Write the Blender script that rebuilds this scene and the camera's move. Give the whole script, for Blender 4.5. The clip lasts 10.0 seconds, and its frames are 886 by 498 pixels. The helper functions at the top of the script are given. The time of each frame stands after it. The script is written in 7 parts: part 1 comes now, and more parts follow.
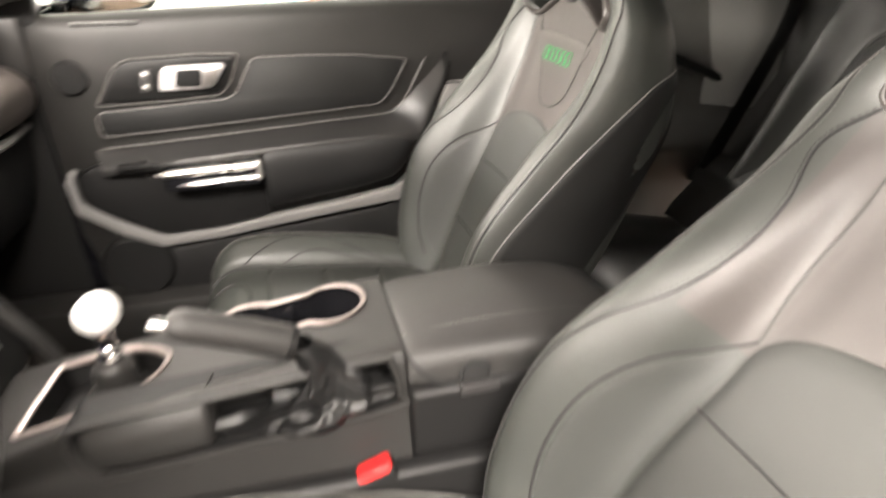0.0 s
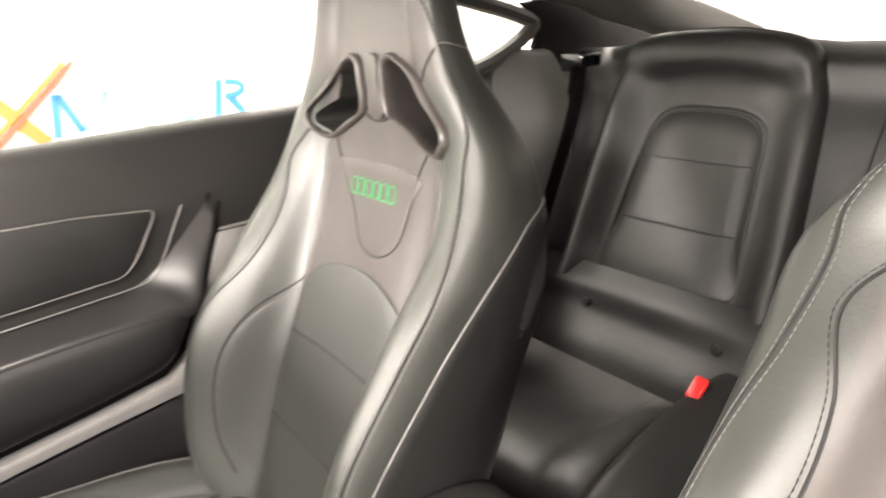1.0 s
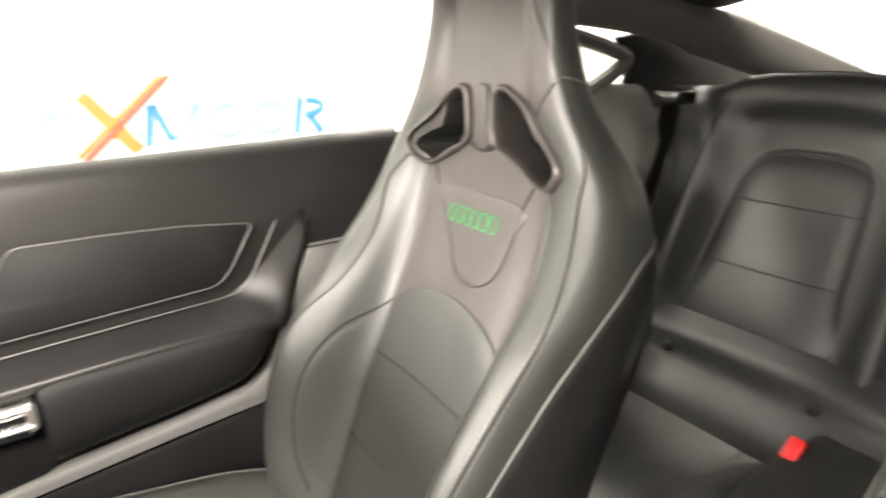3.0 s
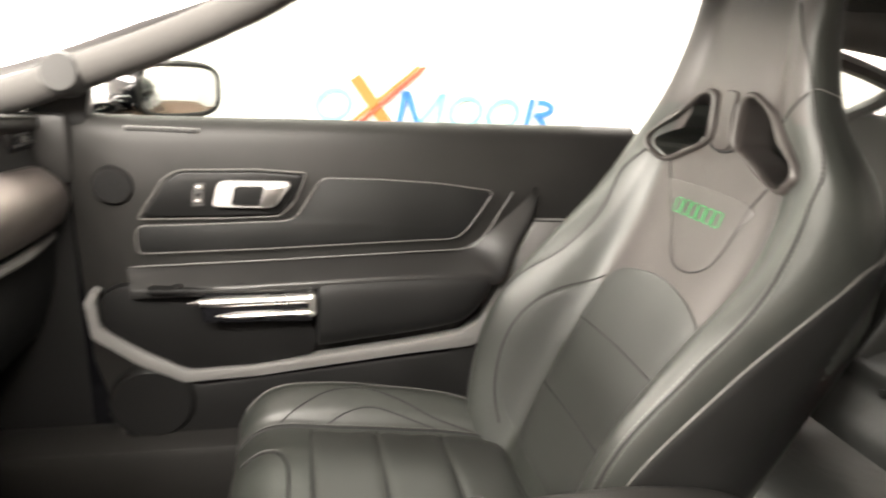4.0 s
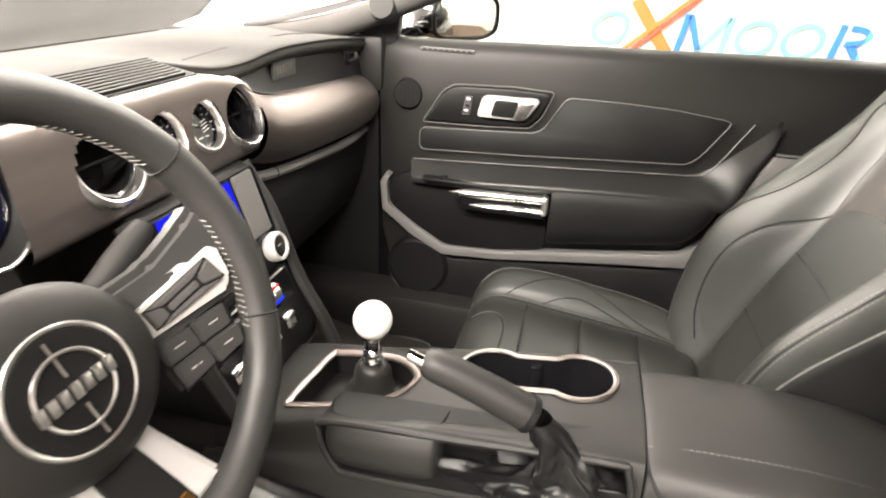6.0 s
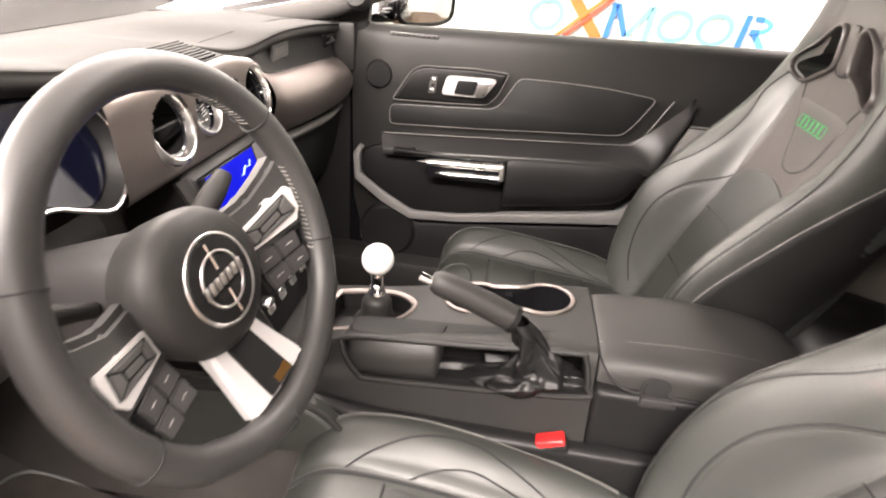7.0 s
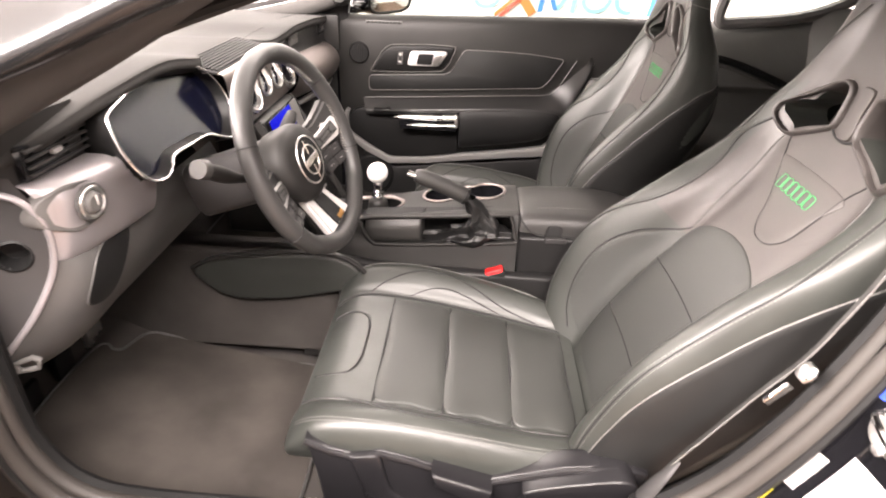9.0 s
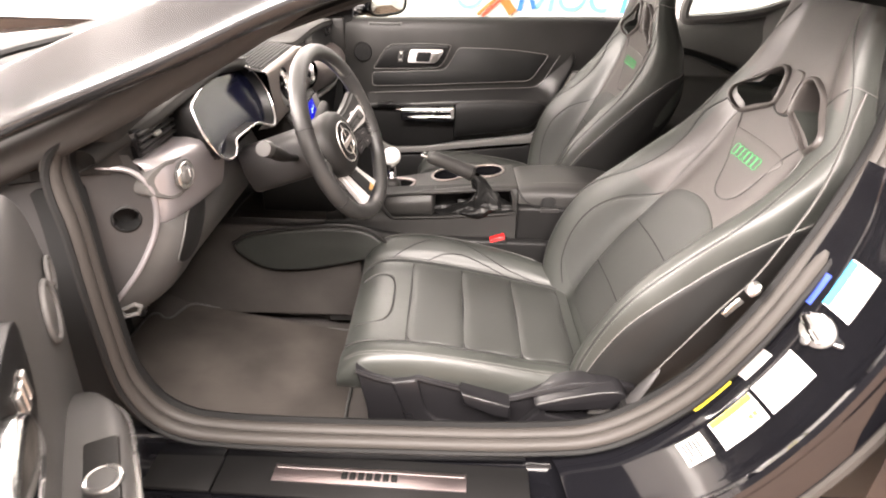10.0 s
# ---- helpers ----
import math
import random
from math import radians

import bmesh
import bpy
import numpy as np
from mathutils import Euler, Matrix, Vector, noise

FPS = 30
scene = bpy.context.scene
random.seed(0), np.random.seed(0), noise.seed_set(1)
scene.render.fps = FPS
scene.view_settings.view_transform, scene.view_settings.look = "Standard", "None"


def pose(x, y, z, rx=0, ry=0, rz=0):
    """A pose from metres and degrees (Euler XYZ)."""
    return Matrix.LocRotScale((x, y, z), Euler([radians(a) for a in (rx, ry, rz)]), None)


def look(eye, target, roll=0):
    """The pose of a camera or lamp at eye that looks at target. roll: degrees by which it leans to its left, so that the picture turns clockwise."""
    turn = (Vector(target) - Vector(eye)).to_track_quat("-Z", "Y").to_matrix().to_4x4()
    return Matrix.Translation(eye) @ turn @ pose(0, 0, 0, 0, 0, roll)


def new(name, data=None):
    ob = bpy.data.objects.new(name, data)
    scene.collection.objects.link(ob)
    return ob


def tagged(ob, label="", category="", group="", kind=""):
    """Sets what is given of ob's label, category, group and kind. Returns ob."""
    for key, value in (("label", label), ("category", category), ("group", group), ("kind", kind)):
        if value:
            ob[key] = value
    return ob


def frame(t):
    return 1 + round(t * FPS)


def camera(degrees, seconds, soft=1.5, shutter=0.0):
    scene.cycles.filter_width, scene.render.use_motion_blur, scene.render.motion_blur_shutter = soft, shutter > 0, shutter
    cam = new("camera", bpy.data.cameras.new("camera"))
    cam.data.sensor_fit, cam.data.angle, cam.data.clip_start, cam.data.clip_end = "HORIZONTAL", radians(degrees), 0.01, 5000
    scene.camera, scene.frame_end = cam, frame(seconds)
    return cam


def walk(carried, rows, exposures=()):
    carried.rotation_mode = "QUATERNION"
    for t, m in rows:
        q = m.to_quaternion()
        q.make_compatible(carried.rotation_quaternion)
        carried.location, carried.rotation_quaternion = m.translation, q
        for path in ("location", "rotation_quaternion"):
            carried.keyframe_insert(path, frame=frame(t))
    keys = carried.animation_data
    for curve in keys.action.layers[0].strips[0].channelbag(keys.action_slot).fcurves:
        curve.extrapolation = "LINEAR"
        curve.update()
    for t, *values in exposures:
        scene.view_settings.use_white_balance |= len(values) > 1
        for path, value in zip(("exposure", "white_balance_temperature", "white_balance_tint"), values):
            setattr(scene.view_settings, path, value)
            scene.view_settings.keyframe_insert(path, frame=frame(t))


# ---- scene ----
cam = camera(73.6, 10.0, 1.9, 0.5)
PATH = [
    (0, (0.286, -0.64, 1.172), (0.741, 1.079, 0.255), -0.1),
    (0.5, (0.276, -0.409, 1.199), (1.168, 1.189, 0.392), -1.4),
    (1, (0.352, -0.313, 1.191), (1.505, 1.168, 0.499), -3.4),
    (1.5, (0.402, -0.253, 1.174), (1.761, 1.052, 0.505), -2.2),
    (2, (0.4, -0.22, 1.197), (1.947, 0.879, 0.567), -1.0),
    (2.5, (0.36, -0.234, 1.202), (1.816, 0.996, 0.596), -1.8),
    (3, (0.31, -0.271, 1.199), (1.341, 1.331, 0.589), -1.0),
    (3.2, (0.304, -0.274, 1.19), (1.2, 1.403, 0.571), -0.6),
    (4.3, (0.183, -0.411, 1.175), (0.383, 1.477, 0.546), 4.9),
    (4.5, (0.186, -0.41, 1.176), (0.186, 1.463, 0.473), 4.2),
    (5, (0.236, -0.441, 1.148), (-0.113, 1.378, 0.393), 4.0),
    (5.5, (0.278, -0.501, 1.178), (-0.167, 1.265, 0.35), 3.1),
    (6.8, (0.233, -0.738, 1.234), (0.013, 1.03, 0.326), 4.4),
    (7, (0.224, -0.781, 1.238), (0.048, 0.989, 0.323), 4.9),
    (7.5, (0.211, -0.924, 1.255), (0.104, 0.851, 0.339), 5.2),
    (8, (0.237, -1.069, 1.276), (0.179, 0.706, 0.355), 5.4),
    (8.5, (0.281, -1.22, 1.308), (0.209, 0.537, 0.356), 4.1),
    (9, (0.258, -1.321, 1.33), (0.195, 0.428, 0.361), 2.4),
    (9.5, (0.213, -1.435, 1.352), (0.197, 0.306, 0.367), 2.3),
    (10, (0.189, -1.541, 1.364), (0.192, 0.208, 0.395), 1.7),
]
EXPOSURES = [(0.0, 1.16, 6500, 11), (0.5, 1.22, 6500, 11), (1.0, 1.52, 6500, 12), (1.5, 1.40, 6500, 11), (2.0, 1.08, 6500, 12), (2.5, 1.18, 6500, 11), (3.0, 1.30, 6500, 11), (4.5, 0.86, 6500, 8), (5.0, 0.78, 6500, 10), (5.5, 0.99, 6500, 9), (7.0, 0.96, 6500, 16), (8.5, 0.90, 6500, 19), (10.0, 0.86, 6500, 16)]
walk(cam, [(t, look(eye, target, roll)) for t, eye, target, roll in PATH], EXPOSURES)

# ---- world and light: a white studio booth under an added bright glowing panel ----
world = bpy.data.worlds.new("booth_light")
scene.world = world
world.use_nodes = True
bg = world.node_tree.nodes["Background"]
bg.inputs["Color"].default_value = (1.0, 0.92, 0.84, 1)
bg.inputs["Strength"].default_value = 0.5


def strip_light(x, y, z, sx, sy, watts, lean=0):
    lamp = bpy.data.lights.new("added_strip", "AREA")
    lamp.shape, lamp.size, lamp.size_y, lamp.energy = "RECTANGLE", sx, sy, watts
    lamp.color = (1.0, 0.92, 0.83)
    ob = new("added_strip", lamp)
    ob.matrix_basis = pose(x, y, z, 0, lean, 0)
    return ob


# unseen lamps, added: a key over the open door, a wash for the north wall
strip_light(-0.9, -2.6, 3.1, 5.0, 1.2, 960)
strip_light(0.0, 2.05, 3.1, 7.5, 0.35, 300)
# added upright fill facing the windscreen, in place of a luminous west wall
strip_light(-3.7, -0.2, 2.05, 0.7, 4.0, 460, -84)

# ---- mesh tools ----
V3 = Vector


def spans(n, ts, closed=False):
    """Weights of a smooth curve through n control points at ts in 0..1."""
    w = np.zeros((len(ts), n))
    m = n if closed else n - 1
    for r, t in enumerate(ts):
        f = min(max(t, 0.0), 1.0) * m
        i = min(int(f), m - 1)
        f -= i
        c = (-0.5 * f + f * f - 0.5 * f ** 3, 1 - 2.5 * f * f + 1.5 * f ** 3, 0.5 * f + 2 * f * f - 1.5 * f ** 3, -0.5 * f * f + 0.5 * f ** 3)
        for k, q in zip((i - 1, i, i + 1, i + 2), c):
            if closed:
                w[r, k % n] += q
            elif k < 0:
                w[r, 0] += 2 * q
                w[r, 1] -= q
            elif k > n - 1:
                w[r, n - 1] += 2 * q
                w[r, n - 2] -= q
            else:
                w[r, k] += q
    return w


def smooth(pts, n, closed=False):
    ts = [k / n for k in range(n)] if closed else [k / (n - 1) for k in range(n)]
    return spans(len(pts), ts, closed) @ np.array(pts, float)


class Sheet:
    """A smooth surface through a grid of control points."""

    def __init__(self, grid, ring=False):
        self.g, self.ring = np.array(grid, float), ring

    def at(self, u, v):
        a = spans(self.g.shape[0], [u])[0]
        b = spans(self.g.shape[1], [v % 1.0 if self.ring else v], self.ring)[0]
        return V3(np.einsum("i,ijk,j->k", a, self.g, b))

    def normal(self, u, v):
        e = 0.004
        a = self.at(min(u + e, 1), v) - self.at(max(u - e, 0), v)
        b = self.at(u, v + e) - self.at(u, v - e)
        n = b.cross(a)
        return n.normalized() if n.length > 0 else V3((0, 0, 1))

    def mesh(self, nu, nv, bm=None, caps=False, u0=0.0, u1=1.0, v0=0.0, v1=1.0):
        bm = bm or bmesh.new()
        us = [u0 + (u1 - u0) * k / (nu - 1) for k in range(nu)]
        full = self.ring and v0 == 0.0 and v1 == 1.0
        vs = [k / nv for k in range(nv)] if full else [v0 + (v1 - v0) * k / (nv - 1) for k in range(nv)]
        a = spans(self.g.shape[0], us)
        b = spans(self.g.shape[1], [q % 1.0 if self.ring else q for q in vs], self.ring)
        p = np.einsum("ui,ijk,vj->uvk", a, self.g, b)
        vt = [[bm.verts.new(p[i, j]) for j in range(len(vs))] for i in range(nu)]
        for i in range(nu - 1):
            for j in range(len(vs) if full else len(vs) - 1):
                k = (j + 1) % len(vs)
                bm.faces.new((vt[i][j], vt[i][k], vt[i + 1][k], vt[i + 1][j]))
        if caps:
            bm.faces.new(vt[0][::-1])
            bm.faces.new(vt[-1])
        return bm


def axes(axis):
    return {"x": lambda a, b, d: (d, a, b), "y": lambda a, b, d: (a, d, b), "z": lambda a, b, d: (a, b, d)}[axis]


def prism(outline, axis, d0, d1, bevel=0.0, seg=2, bm=None):
    """A flat outline, extruded along an axis, with rounded rims."""
    bm2 = bmesh.new()
    put = axes(axis)
    lo = [bm2.verts.new(put(a, b, d0)) for a, b in outline]
    hi = [bm2.verts.new(put(a, b, d1)) for a, b in outline]
    rims = [bm2.faces.new(lo), bm2.faces.new(hi[::-1])]
    n = len(outline)
    for k in range(n):
        bm2.faces.new((lo[k], hi[k], hi[(k + 1) % n], lo[(k + 1) % n]))
    bmesh.ops.recalc_face_normals(bm2, faces=bm2.faces)
    if bevel:
        es = {e for f in rims for e in f.edges}
        bmesh.ops.bevel(bm2, geom=list(es), offset=bevel, segments=seg, profile=0.5, affect="EDGES", clamp_overlap=True)
    return merge(bm2, bm)


def merge(src, dst):
    if dst is None:
        return src
    me = bpy.data.meshes.new("t")
    src.to_mesh(me)
    dst.from_mesh(me)
    bpy.data.meshes.remove(me)
    src.free()
    return dst


def box(x0, x1, y0, y1, z0, z1, bevel=0.004, seg=2, bm=None, turn=None):
    b = bmesh.new()
    bmesh.ops.create_cube(b, size=1)
    for v in b.verts:
        v.co = V3(((x0 + x1) / 2 + v.co.x * (x1 - x0), (y0 + y1) / 2 + v.co.y * (y1 - y0), (z0 + z1) / 2 + v.co.z * (z1 - z0)))
    if bevel:
        bmesh.ops.bevel(b, geom=b.edges[:], offset=bevel, segments=seg, profile=0.5, affect="EDGES", clamp_overlap=True)
    if turn is not None:
        b.transform(turn)
    return merge(b, bm)


def tube(pts, r, n=6, closed=False, bm=None, flat=1.0):
    """A round bar along points; flat squashes it across."""
    bm = bm or bmesh.new()
    P = [V3(p) for p in pts]
    m = len(P)
    rings, side = [], None
    for i in range(m):
        a = P[(i - 1) % m] if closed or i else P[0]
        b = P[(i + 1) % m] if closed or i < m - 1 else P[-1]
        t = (b - a).normalized()
        if side is None:
            side = t.cross(V3((0, 0, 1)) if abs(t.z) < 0.9 else V3((0, 1, 0))).normalized()
        side = (side - t * side.dot(t)).normalized()
        up = side.cross(t)
        rr = r[i] if isinstance(r, (list, tuple)) else r
        rings.append([bm.verts.new(P[i] + (side * math.cos(q) + up * math.sin(q) * flat) * rr) for q in [2 * math.pi * k / n for k in range(n)]])
    for i in range(m if closed else m - 1):
        A, B = rings[i], rings[(i + 1) % m]
        for k in range(n):
            bm.faces.new((A[k], A[(k + 1) % n], B[(k + 1) % n], B[k]))
    if not closed:
        bm.faces.new(rings[0][::-1])
        bm.faces.new(rings[-1])
    return bm


def rounded(poly, r, n=5):
    """A closed outline with its corners rounded off."""
    P = [V3((*p, 0)) for p in poly]
    out = []
    for k, p in enumerate(P):
        a, b = P[k - 1] - p, P[(k + 1) % len(P)] - p
        q = min(r, a.length * 0.45, b.length * 0.45)
        s0, s1 = p + a.normalized() * q, p + b.normalized() * q
        for i in range(n):
            t = i / (n - 1)
            v = s0 * (1 - t) ** 2 + p * (2 * t * (1 - t)) + s1 * t ** 2
            out.append((v.x, v.y))
    return out


def inside(poly, a, b):
    """Whether the point (a, b) lies in a flat outline."""
    hit = False
    for (x0, y0), (x1, y1) in zip(poly, np.roll(np.array(poly), -1, axis=0)):
        if (y0 > b) != (y1 > b) and a < (x1 - x0) * (b - y0) / (y1 - y0) + x0:
            hit = not hit
    return hit


def open_up(bm, test):
    """Take out the faces whose middle passes the test."""
    bmesh.ops.delete(bm, geom=[f for f in bm.faces if test(f.calc_center_median())], context="FACES")
    return bm


def cup(rim, floor, bm=None):
    """A hollow: side walls from a rim of points down to a floor of points."""
    bm = bm or bmesh.new()
    A, B = [bm.verts.new(p) for p in rim], [bm.verts.new(p) for p in floor]
    for k in range(len(A)):
        bm.faces.new((A[k], A[(k + 1) % len(A)], B[(k + 1) % len(A)], B[k]))
    bm.faces.new(B)
    return bm


def lathe(profile, c, axis=(0, 0, 1), n=32, bm=None, sx=1.0, sy=1.0, up=None):
    """A turned body: (radius, height) pairs about an axis."""
    bm = bm or bmesh.new()
    w = V3(axis).normalized()
    u = V3(up).normalized() if up else w.cross(V3((0, 0, 1)) if abs(w.z) < 0.9 else V3((0, 1, 0))).normalized()
    u = (u - w * u.dot(w)).normalized()
    v = w.cross(u)
    rings = []
    for r, h in profile:
        if r < 1e-6:
            rings.append([bm.verts.new(V3(c) + w * h)])
        else:
            rings.append([bm.verts.new(V3(c) + w * h + u * (math.cos(q) * r * sx) + v * (math.sin(q) * r * sy)) for q in [2 * math.pi * k / n for k in range(n)]])
    for A, B in zip(rings, rings[1:]):
        for k in range(n):
            f = [A[k % len(A)], A[(k + 1) % len(A)], B[(k + 1) % len(B)], B[k % len(B)]]
            f = list(dict.fromkeys(f))
            if len(f) > 2:
                bm.faces.new(f)
    return bm


def dashes(line, r, long=0.0046, gap=0.0022):
    """Short stitches along a line of points, in one mesh."""
    bm = bmesh.new()
    P = [V3(p) for p in line]
    need = long
    on_dash, pts = True, [P[0]]
    for a, b in zip(P, P[1:]):
        d, pos = (b - a).length, 0.0
        while d > 0 and pos + need <= d:
            pos += need
            p = a.lerp(b, pos / d)
            if on_dash:
                pts.append(p)
                tube(pts, r, 4, bm=bm)
            pts = [p]
            on_dash = not on_dash
            need = long if on_dash else gap
        need -= d - pos
        if on_dash:
            pts = pts[:1]
    return bm


def mesh_object(name, bm, material, sharp=38):
    bmesh.ops.recalc_face_normals(bm, faces=bm.faces)
    me = bpy.data.meshes.new(name)
    bm.to_mesh(me)
    bm.free()
    me.shade_smooth()
    me.set_sharp_from_angle(angle=radians(sharp))
    me.materials.append(material)
    return new(name, me)


def part(name, bm, material, parent, label="", sharp=38):
    ob = mesh_object(name, bm, material, sharp)
    ob.parent = parent
    if parent.data is None:
        ob.matrix_parent_inverse = Matrix.Translation(-parent.location)
    return tagged(ob, label)


def thing(name, base, label, category, group="", kind=""):
    e = new(name)
    e.location = base
    e.empty_display_size = 0.1
    return tagged(e, label, category, group, kind)


def setting(name, bm, material, label="", sharp=38):
    return tagged(mesh_object(name, bm, material, sharp), label, "", "", "structure")


# ---- materials ----
def material(name, color, rough=0.5, metal=0.0, grain=0.0, scale=400.0, vary=0.12, vscale=9.0, coat=0.0, spec=0.5, second=None, stretch=None, rvary=0.08, crease=0.0):
    m = bpy.data.materials.new(name)
    m.use_nodes = True
    nt = m.node_tree
    p = nt.nodes["Principled BSDF"]
    p.inputs["Metallic"].default_value, p.inputs["Specular IOR Level"].default_value = metal, spec
    p.inputs["Coat Weight"].default_value = coat
    p.inputs["Coat Roughness"].default_value = 0.05
    tc = nt.nodes.new("ShaderNodeTexCoord")
    src = tc.outputs["Object"]
    if stretch:
        mp = nt.nodes.new("ShaderNodeMapping")
        mp.inputs["Scale"].default_value = stretch
        nt.links.new(src, mp.inputs["Vector"])
        src = mp.outputs["Vector"]
    big = nt.nodes.new("ShaderNodeTexNoise")
    big.inputs["Scale"].default_value, big.inputs["Detail"].default_value = vscale, 5
    nt.links.new(src, big.inputs["Vector"])
    mix = nt.nodes.new("ShaderNodeMix")
    mix.data_type = "RGBA"
    c2 = second or tuple(min(1, q * (1 + 2.2 * vary)) for q in color)
    c1 = color if second else tuple(q * (1 - vary) for q in color)
    mix.inputs["A"].default_value, mix.inputs["B"].default_value = (*c1, 1), (*c2, 1)
    worn = nt.nodes.new("ShaderNodeMapRange")
    worn.inputs["From Min"].default_value, worn.inputs["From Max"].default_value = (0.22, 0.76) if second else (0.0, 1.0)
    nt.links.new(big.outputs["Fac"], worn.inputs["Value"])
    nt.links.new(worn.outputs["Result"], mix.inputs["Factor"])
    nt.links.new(mix.outputs["Result"], p.inputs["Base Color"])
    mr = nt.nodes.new("ShaderNodeMapRange")
    mr.inputs["To Min"].default_value, mr.inputs["To Max"].default_value = max(0.02, rough - rvary), min(1, rough + rvary)
    nt.links.new(big.outputs["Fac"], mr.inputs["Value"])
    nt.links.new(mr.outputs["Result"], p.inputs["Roughness"])
    if grain:
        fine = nt.nodes.new("ShaderNodeTexNoise")
        fine.inputs["Scale"].default_value, fine.inputs["Detail"].default_value = scale, 3
        nt.links.new(src, fine.inputs["Vector"])
        bump = nt.nodes.new("ShaderNodeBump")
        bump.inputs["Strength"].default_value, bump.inputs["Distance"].default_value = grain, 0.001
        nt.links.new(fine.outputs["Fac"], bump.inputs["Height"])
        nt.links.new(bump.outputs["Normal"], p.inputs["Normal"])
        if crease:
            soft = nt.nodes.new("ShaderNodeTexNoise")
            soft.inputs["Scale"].default_value, soft.inputs["Detail"].default_value, soft.inputs["Distortion"].default_value = 16.0, 3, 0.8
            nt.links.new(src, soft.inputs["Vector"])
            fold = nt.nodes.new("ShaderNodeBump")
            fold.inputs["Strength"].default_value, fold.inputs["Distance"].default_value = crease, 0.012
            nt.links.new(soft.outputs["Fac"], fold.inputs["Height"])
            nt.links.new(fold.outputs["Normal"], bump.inputs["Normal"])
    return m


def glow(name, color, strength):
    m = bpy.data.materials.new(name)
    m.use_nodes = True
    p = m.node_tree.nodes["Principled BSDF"]
    p.inputs["Base Color"].default_value = (*[q * 0.2 for q in color], 1)
    p.inputs["Roughness"].default_value = 0.15
    p.inputs["Emission Color"].default_value, p.inputs["Emission Strength"].default_value = (*color, 1), strength
    return m


def clear_glass(name, tint=(1, 1, 1), gloss=0.06):
    m = bpy.data.materials.new(name)
    m.use_nodes = True
    nt = m.node_tree
    out = nt.nodes["Material Output"]
    tr, gl, mx = nt.nodes.new("ShaderNodeBsdfTransparent"), nt.nodes.new("ShaderNodeBsdfGlossy"), nt.nodes.new("ShaderNodeMixShader")
    fr = nt.nodes.new("ShaderNodeFresnel")
    fr.inputs["IOR"].default_value = 1.03
    tr.inputs["Color"].default_value = (*tint, 1)
    gl.inputs["Roughness"].default_value = 0.02
    nt.links.new(fr.outputs["Fac"], mx.inputs["Fac"])
    nt.links.new(tr.outputs["BSDF"], mx.inputs[1])
    nt.links.new(gl.outputs["BSDF"], mx.inputs[2])
    nt.links.new(mx.outputs["Shader"], out.inputs["Surface"])
    return m


leather = material("black_leather", (0.0215, 0.0232, 0.0208), 0.45, grain=0.18, scale=420, vary=0.3, spec=0.52, crease=0.10)
perforated = material("perforated_leather", (0.0205, 0.0215, 0.0198), 0.5, grain=0.25, scale=700, vary=0.25, spec=0.45)
soft_plastic = material("soft_black_plastic", (0.0138, 0.0133, 0.0127), 0.5, grain=0.15, scale=800, vary=0.2, spec=0.27)
pad_vinyl = material("padded_dash_vinyl", (0.017, 0.0165, 0.0157), 0.68, grain=0.3, scale=500, vary=0.25, spec=0.16)
hard_plastic = material("hard_black_plastic", (0.0067, 0.0066, 0.0066), 0.45, grain=0.10, scale=1000, vary=0.2, spec=0.25)
def ribbed(m, scale=330.0, strength=0.35, along="DIAGONAL"):
    """Fine ribs pressed into a material."""
    nt = m.node_tree
    tc, wv, bp = nt.nodes.new("ShaderNodeTexCoord"), nt.nodes.new("ShaderNodeTexWave"), nt.nodes.new("ShaderNodeBump")
    wv.wave_type, wv.bands_direction = "BANDS", along
    wv.inputs["Scale"].default_value, wv.inputs["Distortion"].default_value = scale, 0.3
    bp.inputs["Strength"].default_value, bp.inputs["Distance"].default_value = strength, 0.0012
    nt.links.new(tc.outputs["Object"], wv.inputs["Vector"])
    nt.links.new(wv.outputs["Fac"], bp.inputs["Height"])
    nt.links.new(bp.outputs["Normal"], nt.nodes["Principled BSDF"].inputs["Normal"])
    return m


ribbed(perforated, 210.0, 0.10)
ribbed_leather = ribbed(material("ribbed_leather", (0.0215, 0.0228, 0.021), 0.46, vary=0.2, spec=0.5), 200.0, 0.24, "Y")
# the seat leather again, with warm reflected light put into its colour
leather_warm_lit = material("warm_lit_black_leather", (0.0300, 0.0265, 0.0248), 0.44, grain=0.16, scale=420, vary=0.25, spec=0.5, crease=0.08)
shell_vinyl = material("black_shell_vinyl", (0.0085, 0.0085, 0.0083), 0.5, grain=0.2, scale=600, vary=0.3, spec=0.34, crease=0.06)
# darker copy of the front leather: shade of the rear bench put into colour
rear_leather_shaded = material("rear_shaded_black_leather", (0.0125, 0.0127, 0.0120), 0.46, grain=0.16, scale=480, vary=0.25, spec=0.36, crease=0.10)
leather_matte = material("matte_black_leather", (0.0185, 0.0178, 0.0171), 0.52, grain=0.15, scale=520, vary=0.2, spec=0.4)
dark_trim = material("matte_dark_trim", (0.006, 0.006, 0.006), 0.6, grain=0.15, scale=800, spec=0.22)
quarter_grey = material("grey_quarter_plastic", (0.0798, 0.0769, 0.0739), 0.55, grain=0.15, scale=800)
grey_sweep = material("grey_sweep_plastic", (0.13, 0.127, 0.123), 0.42, grain=0.1, scale=1000)
gloss_black = material("gloss_black", (0.006, 0.006, 0.007), 0.08, vary=0.05, rvary=0.02)
